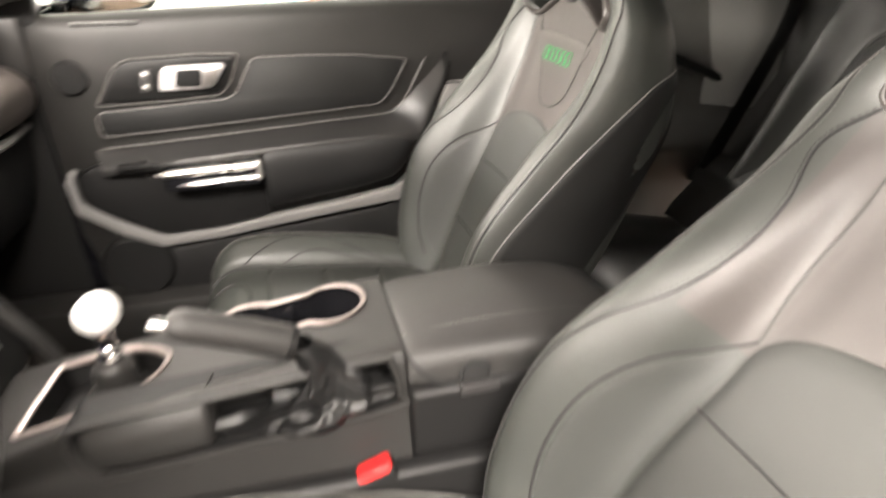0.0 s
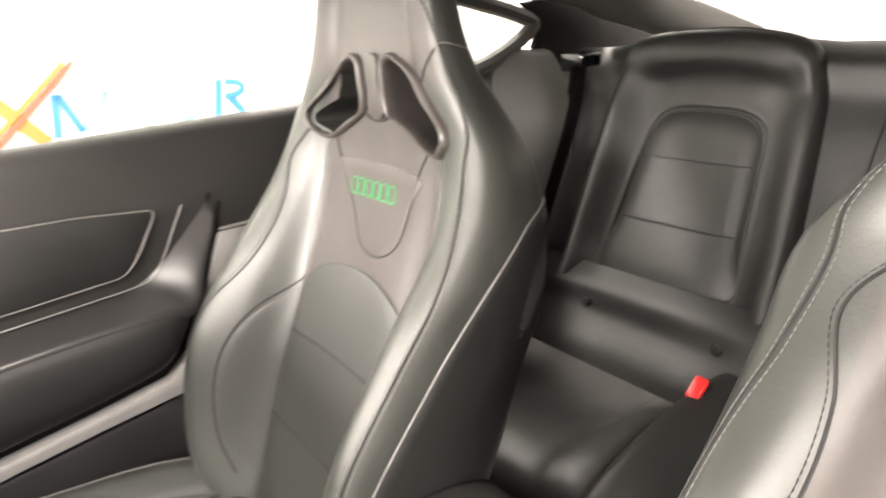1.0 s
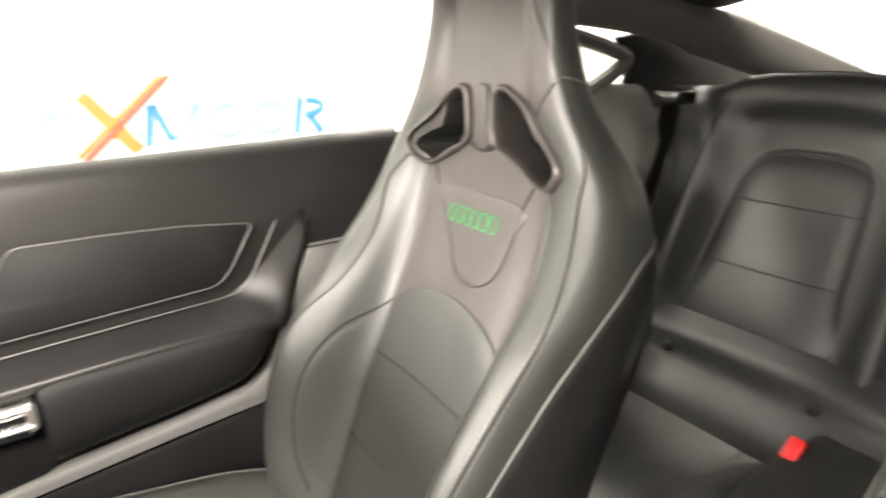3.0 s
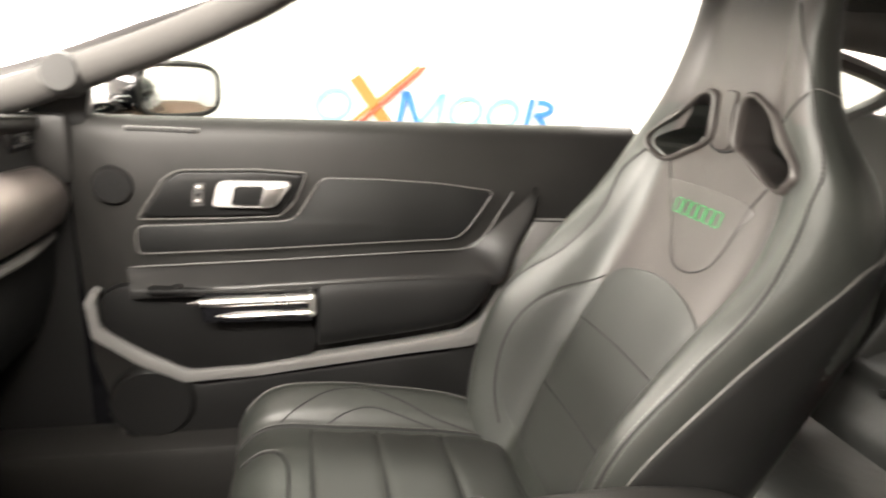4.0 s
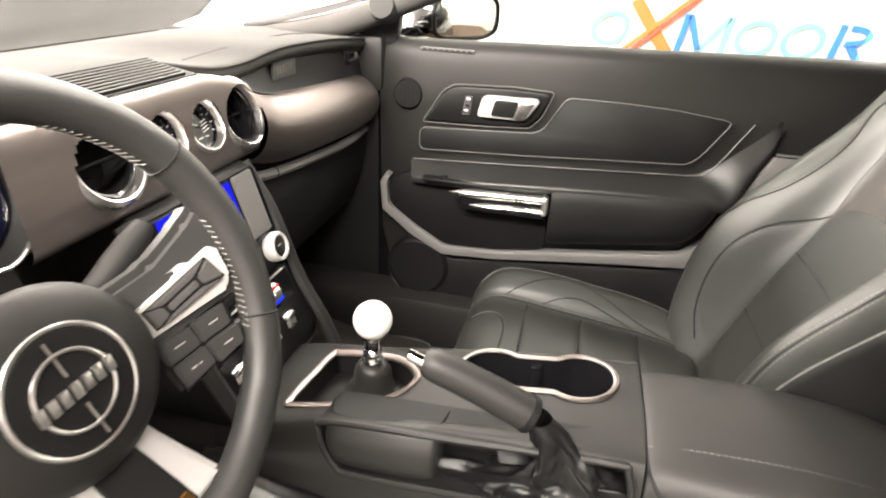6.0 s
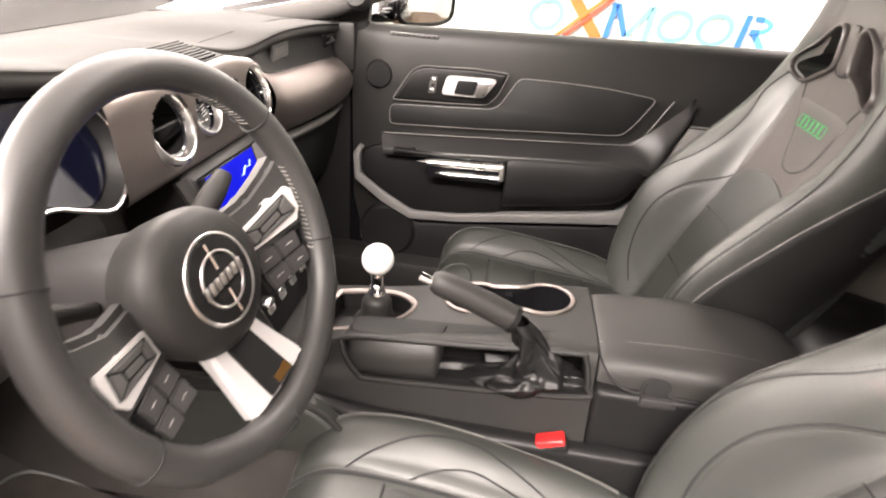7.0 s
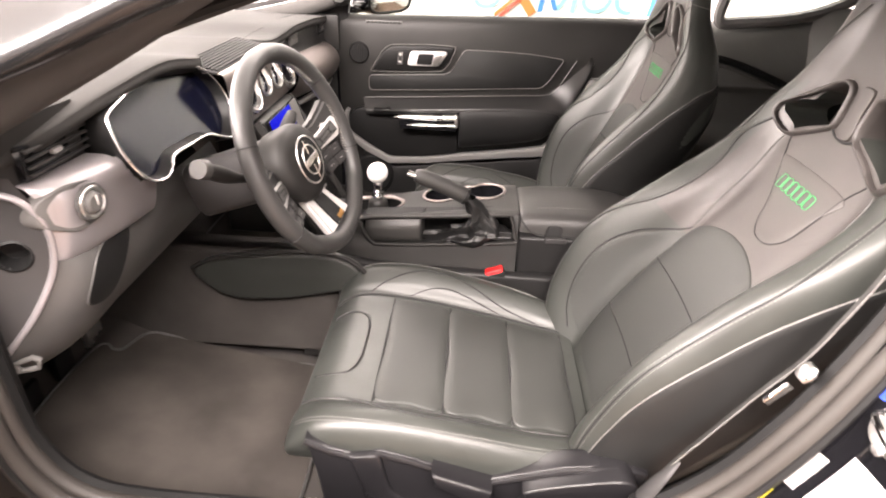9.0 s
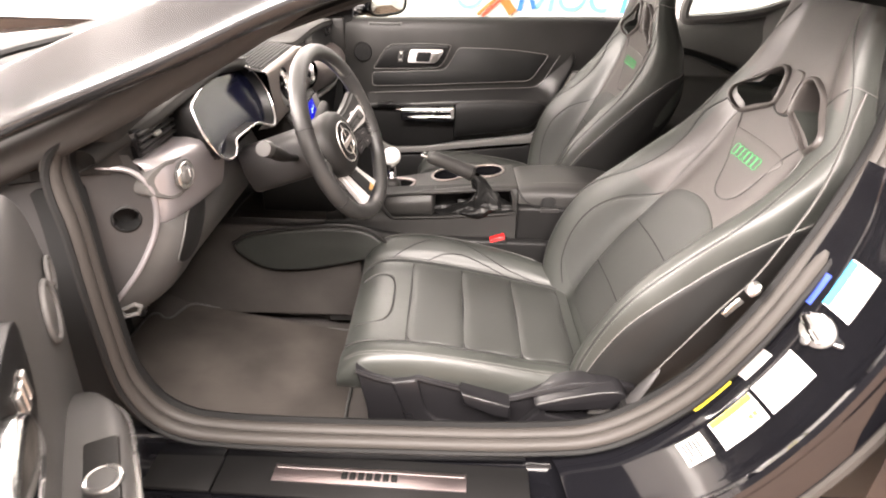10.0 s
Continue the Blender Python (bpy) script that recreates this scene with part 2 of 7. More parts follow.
grey_plastic = material("grey_trim_plastic", (0.1595, 0.1551, 0.1493), 0.45, grain=0.1, scale=1000)
pillar_cloth = material("grey_pillar_cloth", (0.115, 0.112, 0.106), 0.7, grain=0.3, scale=1200, spec=0.3)
# black trim lightened: the window light on the rear quarters is in the colour
wing_lit_vinyl = material("quarter_wing_lit_vinyl", (0.085, 0.085, 0.080), 0.40, grain=0.12, scale=600, vary=0.2, spec=0.5)
# rougher and slightly lighter than the other black car paint
rough_paint = material("rough_black_paint", (0.010, 0.010, 0.0105), 0.22, coat=0.4, vary=0.2, rvary=0.08)
headliner = material("headliner_cloth", (0.050, 0.048, 0.046), 0.8, grain=0.4, scale=1500, spec=0.25)
carpet = material("black_carpet", (0.040, 0.0365, 0.034), 0.95, grain=0.8, scale=700, vary=0.35, spec=0.15)
mat_carpet = material("mat_carpet", (0.026, 0.023, 0.0207), 0.95, grain=0.9, scale=380, vscale=7, spec=0.15, second=(0.066, 0.0585, 0.0525))
ribbed(mat_carpet, 150.0, 0.5)
chrome = material("chrome", (0.78, 0.78, 0.78), 0.08, 1.0, vary=0.03, rvary=0.03)
satin = material("satin_silver", (0.754, 0.7395, 0.725), 0.28, 1.0, vary=0.05)
fascia_silver = material("fascia_silver", (0.3045, 0.2871, 0.2944), 0.38, 0.6, grain=0.08, scale=900, vary=0.05)
alu = material("brushed_aluminium", (0.225, 0.196, 0.186), 0.42, 1.0, grain=0.10, scale=60, vary=0.06, stretch=(14, 1, 14))
silver_paint = material("silver_paint", (0.50, 0.487, 0.480), 0.34, 0.35, vary=0.04)
bin_plastic = material("bin_plastic", (0.0210, 0.0203, 0.0193), 0.40, grain=0.08, scale=900, vary=0.15, spec=0.36)
switch_grey = material("switch_plastic", (0.028, 0.027, 0.027), 0.42, grain=0.1, scale=1000, spec=0.4)
side_plastic = material("side_trim_plastic", (0.0075, 0.0072, 0.0080), 0.30, grain=0.06, scale=900, vary=0.15, spec=0.42)
grey_end = material("grey_end_plastic", (0.0508, 0.0493, 0.0479), 0.5, grain=0.12, scale=900)
white_ball = material("white_ball", (0.82, 0.82, 0.80), 0.12, vary=0.02)
paint = material("black_car_paint", (0.004, 0.004, 0.005), 0.07, coat=0.8, vary=0.1)
webbing = material("belt_webbing", (0.060, 0.058, 0.055), 0.6, grain=0.3, scale=900)
rubber = material("rubber_seal", (0.028, 0.025, 0.0225), 0.55, grain=0.3, scale=600, spec=0.3)
ledge_vinyl = material("ledge_vinyl", (0.0155, 0.0152, 0.0150), 0.36, grain=0.12, scale=520, vary=0.2, spec=0.42)
door_leather = material("dark_door_leather", (0.0083, 0.0083, 0.0083), 0.5, grain=0.15, scale=520, vary=0.2, spec=0.28)
piping = material("pale_grey_piping", (0.105, 0.102, 0.097), 0.5)
wheel_leather = material("wheel_leather", (0.021, 0.0206, 0.0201), 0.46, grain=0.2, scale=500, vary=0.2, spec=0.5)
seam_edge = material("dark_seam_edge", (0.045, 0.044, 0.042), 0.5)
stitch = material("grey_stitching", (0.21, 0.205, 0.19), 0.7)
seat_thread = material("seat_thread", (0.095, 0.094, 0.088), 0.7)
dark_seam = material("dark_seam", (0.006, 0.006, 0.006), 0.8)
green_thread = material("green_embroidery", (0.022, 0.24, 0.065), 0.7)
red_plastic = material("red_button", (0.5, 0.012, 0.012), 0.35)
white_paper = material("white_label_paper", (0.56, 0.545, 0.53), 0.5)
yellow_paper = material("yellow_label", (0.58, 0.48, 0.03), 0.5)
blue_paper = material("blue_label", (0.02, 0.35, 0.75), 0.5)
print_grey = material("label_print", (0.30, 0.29, 0.28), 0.6)
white_wall = material("white_wall_paint", (0.85, 0.85, 0.84), 0.7, vary=0.02)
booth_floor = ribbed(material("ribbed_floor_mat", (0.13, 0.085, 0.06), 0.75, vary=0.3), 40.0, 0.9)
window_glass = clear_glass("window_glass", (0.97, 0.98, 0.97))
# tints added to hold back light through the side and rear glass
side_tint = clear_glass("side_glass", (0.70, 0.72, 0.70))
rear_tint = clear_glass("tinted_glass", (0.36, 0.37, 0.36))
sign_blue = material("sign_blue", (0.05, 0.20, 0.62), 0.5)
sign_cyan = material("sign_cyan", (0.22, 0.50, 0.60), 0.5)
sign_orange = material("sign_orange", (0.62, 0.19, 0.05), 0.5)
sign_red = material("sign_red", (0.50, 0.10, 0.06), 0.5)
screen_blue = glow("screen_blue", (0.006, 0.010, 0.60), 0.5)
screen_white = glow("screen_white", (0.45, 0.7, 1.0), 0.55)
cluster_glass = material("cluster_glass", (0.0025, 0.003, 0.009), 0.16, vary=0.05, rvary=0.03, spec=0.5)
dial_glass = material("smoked_dial", (0.0025, 0.0027, 0.005), 0.14, vary=0.05, rvary=0.02, spec=0.45)
bezel_tint = material("copper_tinted_slot", (0.55, 0.30, 0.10), 0.3, 1.0)

# ---- booth: floor, walls, painted sign ----
setting("floor", box(-6, 7, -6, 4.5, -0.04, 0.06, 0), booth_floor, "brown ribbed show floor")
setting("wall_north", box(-6, 7, 2.6, 2.7, 0.06, 3.25, 0), white_wall, "white booth wall")
# unseen wall, added; its grey sets what the open door side reflects
setting("unseen_south_wall", box(-6, 7, -5.1, -5.0, 0.06, 3.25, 0), material("grey_wall_paint", (0.24, 0.23, 0.22), 0.7), "unseen dark grey wall, added to keep reflections dark")
setting("wall_east", box(5.2, 5.3, -4.996, 2.596, 0.06, 3.25, 0), white_wall, "white booth wall")
setting("wall_west", box(-4.3, -4.2, -4.996, 2.596, 0.06, 3.25, 0), white_wall, "white booth wall")

# unseen dark lid, added above the booth to darken reflections
setting("ceiling", box(-4.2, 5.2, -5.0, 2.6, 3.25, 3.3, 0), material("dark_ceiling_paint", (0.06, 0.058, 0.055), 0.8), "unseen dark ceiling, added to keep reflections dark")
# unseen glowing sheet, added to fill the booth with soft light from above
setting("added_glow_panel", box(-4.1, 5.1, -3.9, 2.55, 3.2, 3.246, 0), glow("added_panel_glow", (1.0, 0.915, 0.83), 0.95), "unseen glowing white panel, added as soft overhead fill")


def flat_ring(cx, cz, rx, rz, w, y0, y1, a0=0.0, a1=360.0, n=28):
    bm = bmesh.new()
    rows = []
    m = n if a1 - a0 > 359 else n + 1
    for k in range(m):
        q = radians(a0 + (a1 - a0) * k / n)
        c, s = math.cos(q), math.sin(q)
        rows.append([bm.verts.new(p) for p in ((cx + c * rx, y0, cz + s * rz), (cx + c * (rx - w), y0, cz + s * (rz - w)), (cx + c * (rx - w), y1, cz + s * (rz - w)), (cx + c * rx, y1, cz + s * rz))])
    for i in range(m if m == n else m - 1):
        A, B = rows[i], rows[(i + 1) % m]
        for k in range(4):
            bm.faces.new((A[k], A[(k + 1) % 4], B[(k + 1) % 4], B[k]))
    if m != n:
        bm.faces.new(rows[0])
        bm.faces.new(rows[-1][::-1])
    return bm


def bar2(ax, az, bx, bz, w, y0, y1, bm=None):
    d = V3((bx - ax, 0, bz - az)).normalized()
    p = V3((-d.z, 0, d.x)) * w / 2
    return prism([(ax + p.x, az + p.z), (bx + p.x, bz + p.z), (bx - p.x, bz - p.z), (ax - p.x, az - p.z)], "y", y0, y1, 0, bm=bm)


def slant(bm, z, k):
    for v in bm.verts:
        v.co.x += (v.co.z - z) * k
    return bm


def wall_sign():
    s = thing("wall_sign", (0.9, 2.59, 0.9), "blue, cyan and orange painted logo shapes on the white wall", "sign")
    y0, y1, z = 2.585, 2.597, 0.950
    lean = 0.16
    part("ring_shape", slant(flat_ring(0.325, z, 0.090, 0.082, 0.024, y0, y1), z, lean), sign_cyan, s, "pale cyan ring")
    part("orange_stroke", bar2(0.425, z + 0.135, 0.605, z - 0.10, 0.055, y0, y1), sign_orange, s, "broad orange stroke")
    part("red_stroke", bar2(0.405, z - 0.125, 0.765, z + 0.205, 0.016, y0 - 0.004, y1 - 0.004), sign_red, s, "thin red stroke")
    part("orange_line", bar2(0.375, z - 0.115, 0.735, z + 0.205, 0.018, y0 - 0.004, y1 - 0.004), sign_orange, s, "thin orange line")
    for x in (0.660, 0.855):
        part("upright_bar", slant(bar2(x, z - 0.085, x, z + 0.085, 0.028, y0, y1), z, lean), sign_blue if x < 0.7 else sign_cyan, s, "upright bar")
    part("slanted_bar", slant(bar2(0.672, z + 0.08, 0.752, z - 0.07, 0.026, y0, y1), z, lean), sign_blue, s)
    part("slanted_bar", slant(bar2(0.843, z + 0.08, 0.760, z - 0.07, 0.026, y0, y1), z, lean), sign_cyan, s)
    for x in (0.985, 1.185):
        part("ring_shape", slant(flat_ring(x, z, 0.090, 0.082, 0.024, y0, y1), z, lean), sign_cyan, s, "pale cyan ring")
    part("upright_bar", slant(bar2(1.325, z - 0.085, 1.325, z + 0.085, 0.028, y0, y1), z, lean), sign_blue, s)
    part("arc_shape", slant(flat_ring(1.365, z + 0.038, 0.090, 0.046, 0.026, y0, y1, -95, 95), z, lean), sign_blue, s, "blue half ring")
    part("slanted_bar", slant(bar2(1.385, z - 0.005, 1.455, z - 0.085, 0.030, y0, y1), z, lean), sign_blue, s)
    # two strokes of the same mark on the end wall
    e = thing("wall_mark", (5.19, 0.8, 1.1), "two thin red and orange strokes painted on the white wall", "sign")
    for y, mat in ((0.90, sign_orange), (0.82, sign_red)):
        bm = prism([(y, 1.02), (y - 0.15, 1.19), (y - 0.175, 1.19), (y - 0.025, 1.02)], "x", 5.188, 5.197)
        part("stroke", bm, mat, e, "thin painted stroke")
    return s


wall_sign()

# ---- car shell: floor pan, roof, pillars, quarter panels ----
car = thing("car_body", (0.4, 0.0, 0.06), "black coupe body shell with the driver's door opening", "car body")
part("floor_pan", box(-0.36, 1.15, -0.70, 0.71, 0.24, 0.30, 0.01), carpet, car, "black carpeted floor pan")
part("tunnel", box(-0.60, 1.2, -0.09, 0.12, 0.30, 0.55, 0.03), carpet, car, "carpeted transmission tunnel")
fw = Sheet([[(x, y, z) for y in (-0.72, -0.3, 0.1, 0.5, 0.73)] for x, z in ((-0.29, 0.297), (-0.42, 0.350), (-0.56, 0.412), (-0.70, 0.50), (-0.82, 0.66), (-0.88, 0.98))])
part("bulkhead", fw.mesh(16, 12), carpet, car, "dark sloping footwell bulkhead")
# roof lining and outer skin
rz = [[(x, y, z0 + 0.05 - 0.045 * abs(y / 0.62) ** 2.6) for y in np.linspace(-0.63, 0.62, 9)] for x, z0 in ((0.22, 1.290), (0.35, 1.335), (0.6, 1.350), (1.0, 1.345), (1.35, 1.325), (1.62, 1.290))]
part("headlining", Sheet(rz).mesh(22, 22), headliner, car, "grey cloth roof lining")
rz2 = [[(x, y * 1.03, z + 0.035) for x, y, z in row] for row in rz]
part("roof_skin", Sheet(rz2).mesh(22, 22), paint, car, "gloss black roof skin")


def pillar(name, pts, r, mat, label, flat=1.0, n=12):
    return part(name, tube(smooth(pts, 16), r, n, flat=flat), mat, car, label)


for sgn, off in ((1, 0.0), (-1, -0.02)):
    y = lambda v: sgn * v + off
    up = 0.0 if sgn > 0 else 0.048
    pillar("pillar_trim", [(-0.50, y(0.73), 1.02), (-0.30, y(0.72), 1.065 + up), (-0.12, y(0.705), 1.135 + up * 1.6), (0.06, y(0.675), 1.215 + up * 2), (0.24, y(0.635), 1.315 + up * 0.6), (0.34, y(0.62), 1.345)], 0.031, headliner, "grey windscreen pillar trim", 0.9)
    sx = 0.09 if sgn > 0 else 0.0
    spine = [(-0.62 + sx, y(0.765), 1.03), (-0.36 + sx, y(0.755), 1.095 + up), (-0.16 + sx, y(0.745), 1.175 + up), (0.03 + sx, y(0.72), 1.255 + up), (0.26, y(0.67), 1.355)]
    if sgn > 0:
        pillar("outer_pillar", spine, 0.042, paint, "gloss black outer windscreen pillar", 0.8)
    else:
        # a broad flat-faced pillar, rounded at both edges
        nrm, wid = V3((0, -0.74, 0.67)), V3((0, 0.67, 0.74))
        sect = ((-0.030, -0.035), (-0.050, -0.018), (-0.050, -0.004), (-0.042, 0.003), (-0.015, 0.006), (0.015, 0.006), (0.042, 0.003), (0.050, -0.004), (0.050, -0.018), (0.030, -0.035))
        part("outer_pillar", Sheet([[V3(p) + wid * a + nrm * (b + 0.026) for a, b in sect] for p in smooth(spine, 14)], True).mesh(30, 60, caps=True), rough_paint, car, "gloss black outer windscreen pillar")
    pillar("roof_rail", [(0.22, y(0.655), 1.325), (0.40, y(0.64), 1.365), (0.75, y(0.635), 1.375), (1.15, y(0.64), 1.35), (1.4, y(0.655), 1.285)], 0.035, headliner, "grey roof rail trim")
    pillar("rear_pillar", [(1.12, y(0.665), 1.315), (1.42, y(0.635), 1.285), (1.72, y(0.58), 1.215), (2.1, y(0.50), 1.105)], [0.05] * 8 + [0.06] * 8, pillar_cloth, "grey rear pillar trim", 0.9)
    # lower quarter shell outside the cabin
    q = Sheet([[(x, y(v), z) for v, z in ((0.80, 1.06), (0.88, 1.02), (0.93, 0.86), (0.95, 0.66), (0.92, 0.42), (0.86, 0.24))] for x in (0.80, 1.1, 1.5, 2.0, 2.6)])
    part("quarter_panel", q.mesh(12, 14), paint, car, "gloss black rear quarter panel")
    q = Sheet([[(x, y(v), z) for v, z in ((0.86, 1.0), (0.92, 0.9), (0.94, 0.7), (0.92, 0.42), (0.86, 0.24))] for x in (-1.9, -1.4, -0.9, -0.47)])
    part("front_wing", q.mesh(10, 12), paint, car, "gloss black front wing")

part("corner_trim", box(-0.30, -0.19, 0.725, 0.775, 0.93, 1.050, 0.012), soft_plastic, car, "black corner trim beside the dashboard")
part("tweeter_pod", lathe([(0.0, -0.012), (0.028, -0.010), (0.034, 0.0), (0.036, 0.02)], (-0.175, 0.688, 1.118), (0.15, 0.95, -0.2), 28), soft_plastic, car, "round speaker pod on the pillar")
part("sill_box", box(-0.45, 0.85, 0.665, 0.80, 0.26, 0.43, 0.02), soft_plastic, car, "black passenger sill cover")
# rear deck, parcel shelf, bonnet and wipers
part("parcel_shelf", box(1.60, 2.35, -0.62, 0.62, 1.06, 1.10, 0.02), dark_trim, car, "black parcel shelf")
hood = Sheet([[(x, v, z - 0.05 * abs(v) ** 2) for v in (-0.86, -0.5, 0, 0.5, 0.86)] for x, z in ((-0.86, 1.035), (-1.2, 1.02), (-1.6, 0.98), (-2.0, 0.88))])
part("bonnet", hood.mesh(10, 14), paint, car, "gloss black bonnet")
part("cowl", box(-1.05, -0.74, -0.72, 0.72, 0.98, 1.035, 0.02), dark_trim, car, "black plastic scuttle cowl")
for y0, y1 in ((-0.55, 0.02), (0.12, 0.66)):
    part("wiper", tube(smooth([(-0.80, y0, 1.062), (-0.775, (y0 + y1) / 2, 1.088), (-0.765, y1, 1.085)], 10), 0.009, 6), dark_trim, car, "black windscreen wiper")
part("window_sail", prism([(-0.30, 1.03), (-0.165, 1.03), (-0.155, 1.10)], "y", 0.745, 0.775, 0.004), dark_trim, car, "black corner sail behind the pillar")
# windscreen and side glass
ws = Sheet([[(x, v, z) for v in (-0.68, -0.3, 0, 0.3, 0.67)] for x, z in ((-0.70, 1.035), (-0.25, 1.20), (0.24, 1.345))])
part("windscreen", ws.mesh(8, 8), window_glass, car, "clear windscreen glass").visible_shadow = False
part("side_window", prism([(-0.17, 1.04), (0.75, 1.06), (0.80, 1.32), (0.40, 1.35), (0.08, 1.22)], "y", 0.752, 0.756, 0), side_tint, car, "raised lightly tinted passenger side glass")

rw = Sheet([[(x, v, z - 0.03 * (v / 0.6) ** 2) for v in (-0.60, -0.3, 0, 0.3, 0.60)] for x, z in ((1.60, 1.318), (1.85, 1.265), (2.12, 1.185), (2.36, 1.10))])
part("rear_window", rw.mesh(10, 10), rear_tint, car, "sloping rear window, dark tint added to dim the rear cabin")
for sgn in (1, -1):
    part("quarter_glass", prism([(1.02, 1.10), (1.10, 1.085), (1.30, 1.115), (1.445, 1.185), (1.40, 1.215), (1.20, 1.26), (1.08, 1.28)], "y", min(sgn * 0.712, sgn * 0.716), max(sgn * 0.712, sgn * 0.716)), side_tint, car, "small tinted quarter window")

# ---- passenger door, closed ----
def passenger_door():
    d = thing("passenger_door", (0.25, 0.75, 0.36), "closed black passenger door with soft trim and chrome pull", "door")
    part("shell", box(-0.24, 0.85, 0.765, 0.86, 0.30, 1.03, 0.02), paint, d, "black painted door shell")
    xs = (-0.20, -0.10, 0.05, 0.25, 0.45, 0.62, 0.85)
    prof = ((0.775, 1.046), (0.745, 1.050), (0.722, 1.030), (0.712, 0.985), (0.708, 0.93), (0.712, 0.87), (0.716, 0.80), (0.722, 0.72), (0.730, 0.63), (0.738, 0.54), (0.745, 0.45), (0.75, 0.36))
    g = [[(x + 0.03 * (1 if x > 0.5 else 0) * max(0, (z - 0.55)) * 0.6, y + (0.03 if x < -0.15 else 0), z + 0.028 * (x + 0.14) * max(0, (z - 0.7) / 0.35)) for y, z in prof] for x in xs]
    part("trim_panel", Sheet(g).mesh(28, 44), soft_plastic, d, "soft black door trim")
    # upper insert with a piped rim, and a second piped line round it
    ins = rounded([(-0.09, 0.815), (0.13, 0.826), (0.33, 0.839), (0.492, 0.849), (0.515, 0.872), (0.560, 0.946), (0.45, 0.958), (0.343, 0.962), (0.228, 0.962), (0.186, 0.890), (0.168, 0.880), (0.066, 0.874), (-0.09, 0.866)], 0.016)
    part("insert_panel", prism(ins, "y", 0.700, 0.718, 0.004), door_leather, d, "smooth black insert panel")
    part("insert_seam", tube([(x, 0.6985, z) for x, z in ins], 0.0011, 5, True), piping, d, "thin grey piping")
    line2 = smooth([(-0.105, 0.789), (0.13, 0.802), (0.368, 0.817), (0.505, 0.826), (0.535, 0.838), (0.556, 0.865), (0.577, 0.903), (0.600, 0.944)], 50)
    part("outer_seam", tube([(x, 0.7035, z) for x, z in line2], 0.0012, 5), piping, d, "second line of grey piping")
    # the broad rounded ledge under the insert, which turns up at its rear end
    led = []
    for (xt, zt), (xb, zb), y1 in (((-0.11, 0.777), (-0.10, 0.752), 0.676), ((0.02, 0.784), (0.04, 0.762), 0.660), ((0.17, 0.794), (0.20, 0.774), 0.654), ((0.37, 0.806), (0.37, 0.784), 0.654), ((0.50, 0.815), (0.525, 0.786), 0.656), ((0.553, 0.834), (0.582, 0.782), 0.666), ((0.594, 0.880), (0.618, 0.848), 0.692), ((0.630, 0.922), (0.645, 0.905), 0.7005), ((0.640, 0.940), (0.652, 0.932), 0.7065), ((0.648, 0.955), (0.658, 0.952), 0.7120)):
        led.append([(xt + (xb - xt) * f, 0.7055 - (0.7055 - y1) * g, zt + (zb - zt) * f - 0.012 * k) for f, g, k in ((-0.25, -0.15, 0), (0.0, 0.06, 0), (0.35, 0.40, 0), (0.75, 0.82, 0), (1.0, 1.0, 0), (1.05, 0.96, 1), (1.05, 0.5, 1.1), (1.0, -0.4, 1.1))])
    part("ledge", Sheet(led).mesh(48, 20), ledge_vinyl, d, "rounded ledge under the insert")
    # pull handle bezel
    bez = rounded([(-0.080, 0.884), (-0.036, 0.950), (-0.012, 0.964), (0.114, 0.969), (0.196, 0.966), (0.175, 0.916), (0.152, 0.893), (0.065, 0.888)], 0.010)
    part("handle_bezel", prism(bez, "y", 0.695, 0.716, 0.004), hard_plastic, d, "black handle bezel")
    rim = [(0.055 + (x - 0.055) * 1.045, 0.928 + (z - 0.928) * 1.12) for x, z in bez]
    part("bezel_piping", tube([(x, 0.699, z) for x, z in rim], 0.0011, 5, True), piping, d)
    hz = rounded([(0.040, 0.906), (0.052, 0.953), (0.168, 0.955), (0.174, 0.948), (0.146, 0.907)], 0.012)
    h = part("inner_handle", prism(hz, "y", 0.680, 0.700, 0.009, 5), silver_paint, d, "silver inner release handle")
    part("handle_cup", prism(rounded([(0.072, 0.913), (0.080, 0.946), (0.130, 0.947), (0.122, 0.913)], 0.006), "y", 0.676, 0.683, 0.001), dark_trim, h, "dark finger cup")
    part("handle_lever", prism(rounded([(0.122, 0.912), (0.134, 0.948), (0.162, 0.949), (0.144, 0.912)], 0.005), "y", 0.672, 0.681, 0.003), satin, h, "satin release lever")
    part("lock_plate", prism(rounded([(0.006, 0.905), (0.012, 0.946), (0.028, 0.947), (0.024, 0.906)], 0.003), "y", 0.691, 0.697, 0.001), grey_end, d, "dark lock switch plate")
    for k in range(3):
        part("lock_button", box(0.0115 + 0.0016 * k, 0.0205 + 0.0016 * k, 0.6885, 0.693, 0.911 + 0.0125 * k, 0.918 + 0.0125 * k, 0.0015), satin if k != 1 else hard_plastic, d, "small lock rocker")
    # padded armrest behind the pull, and the dark hollow in front of it
    ar = []
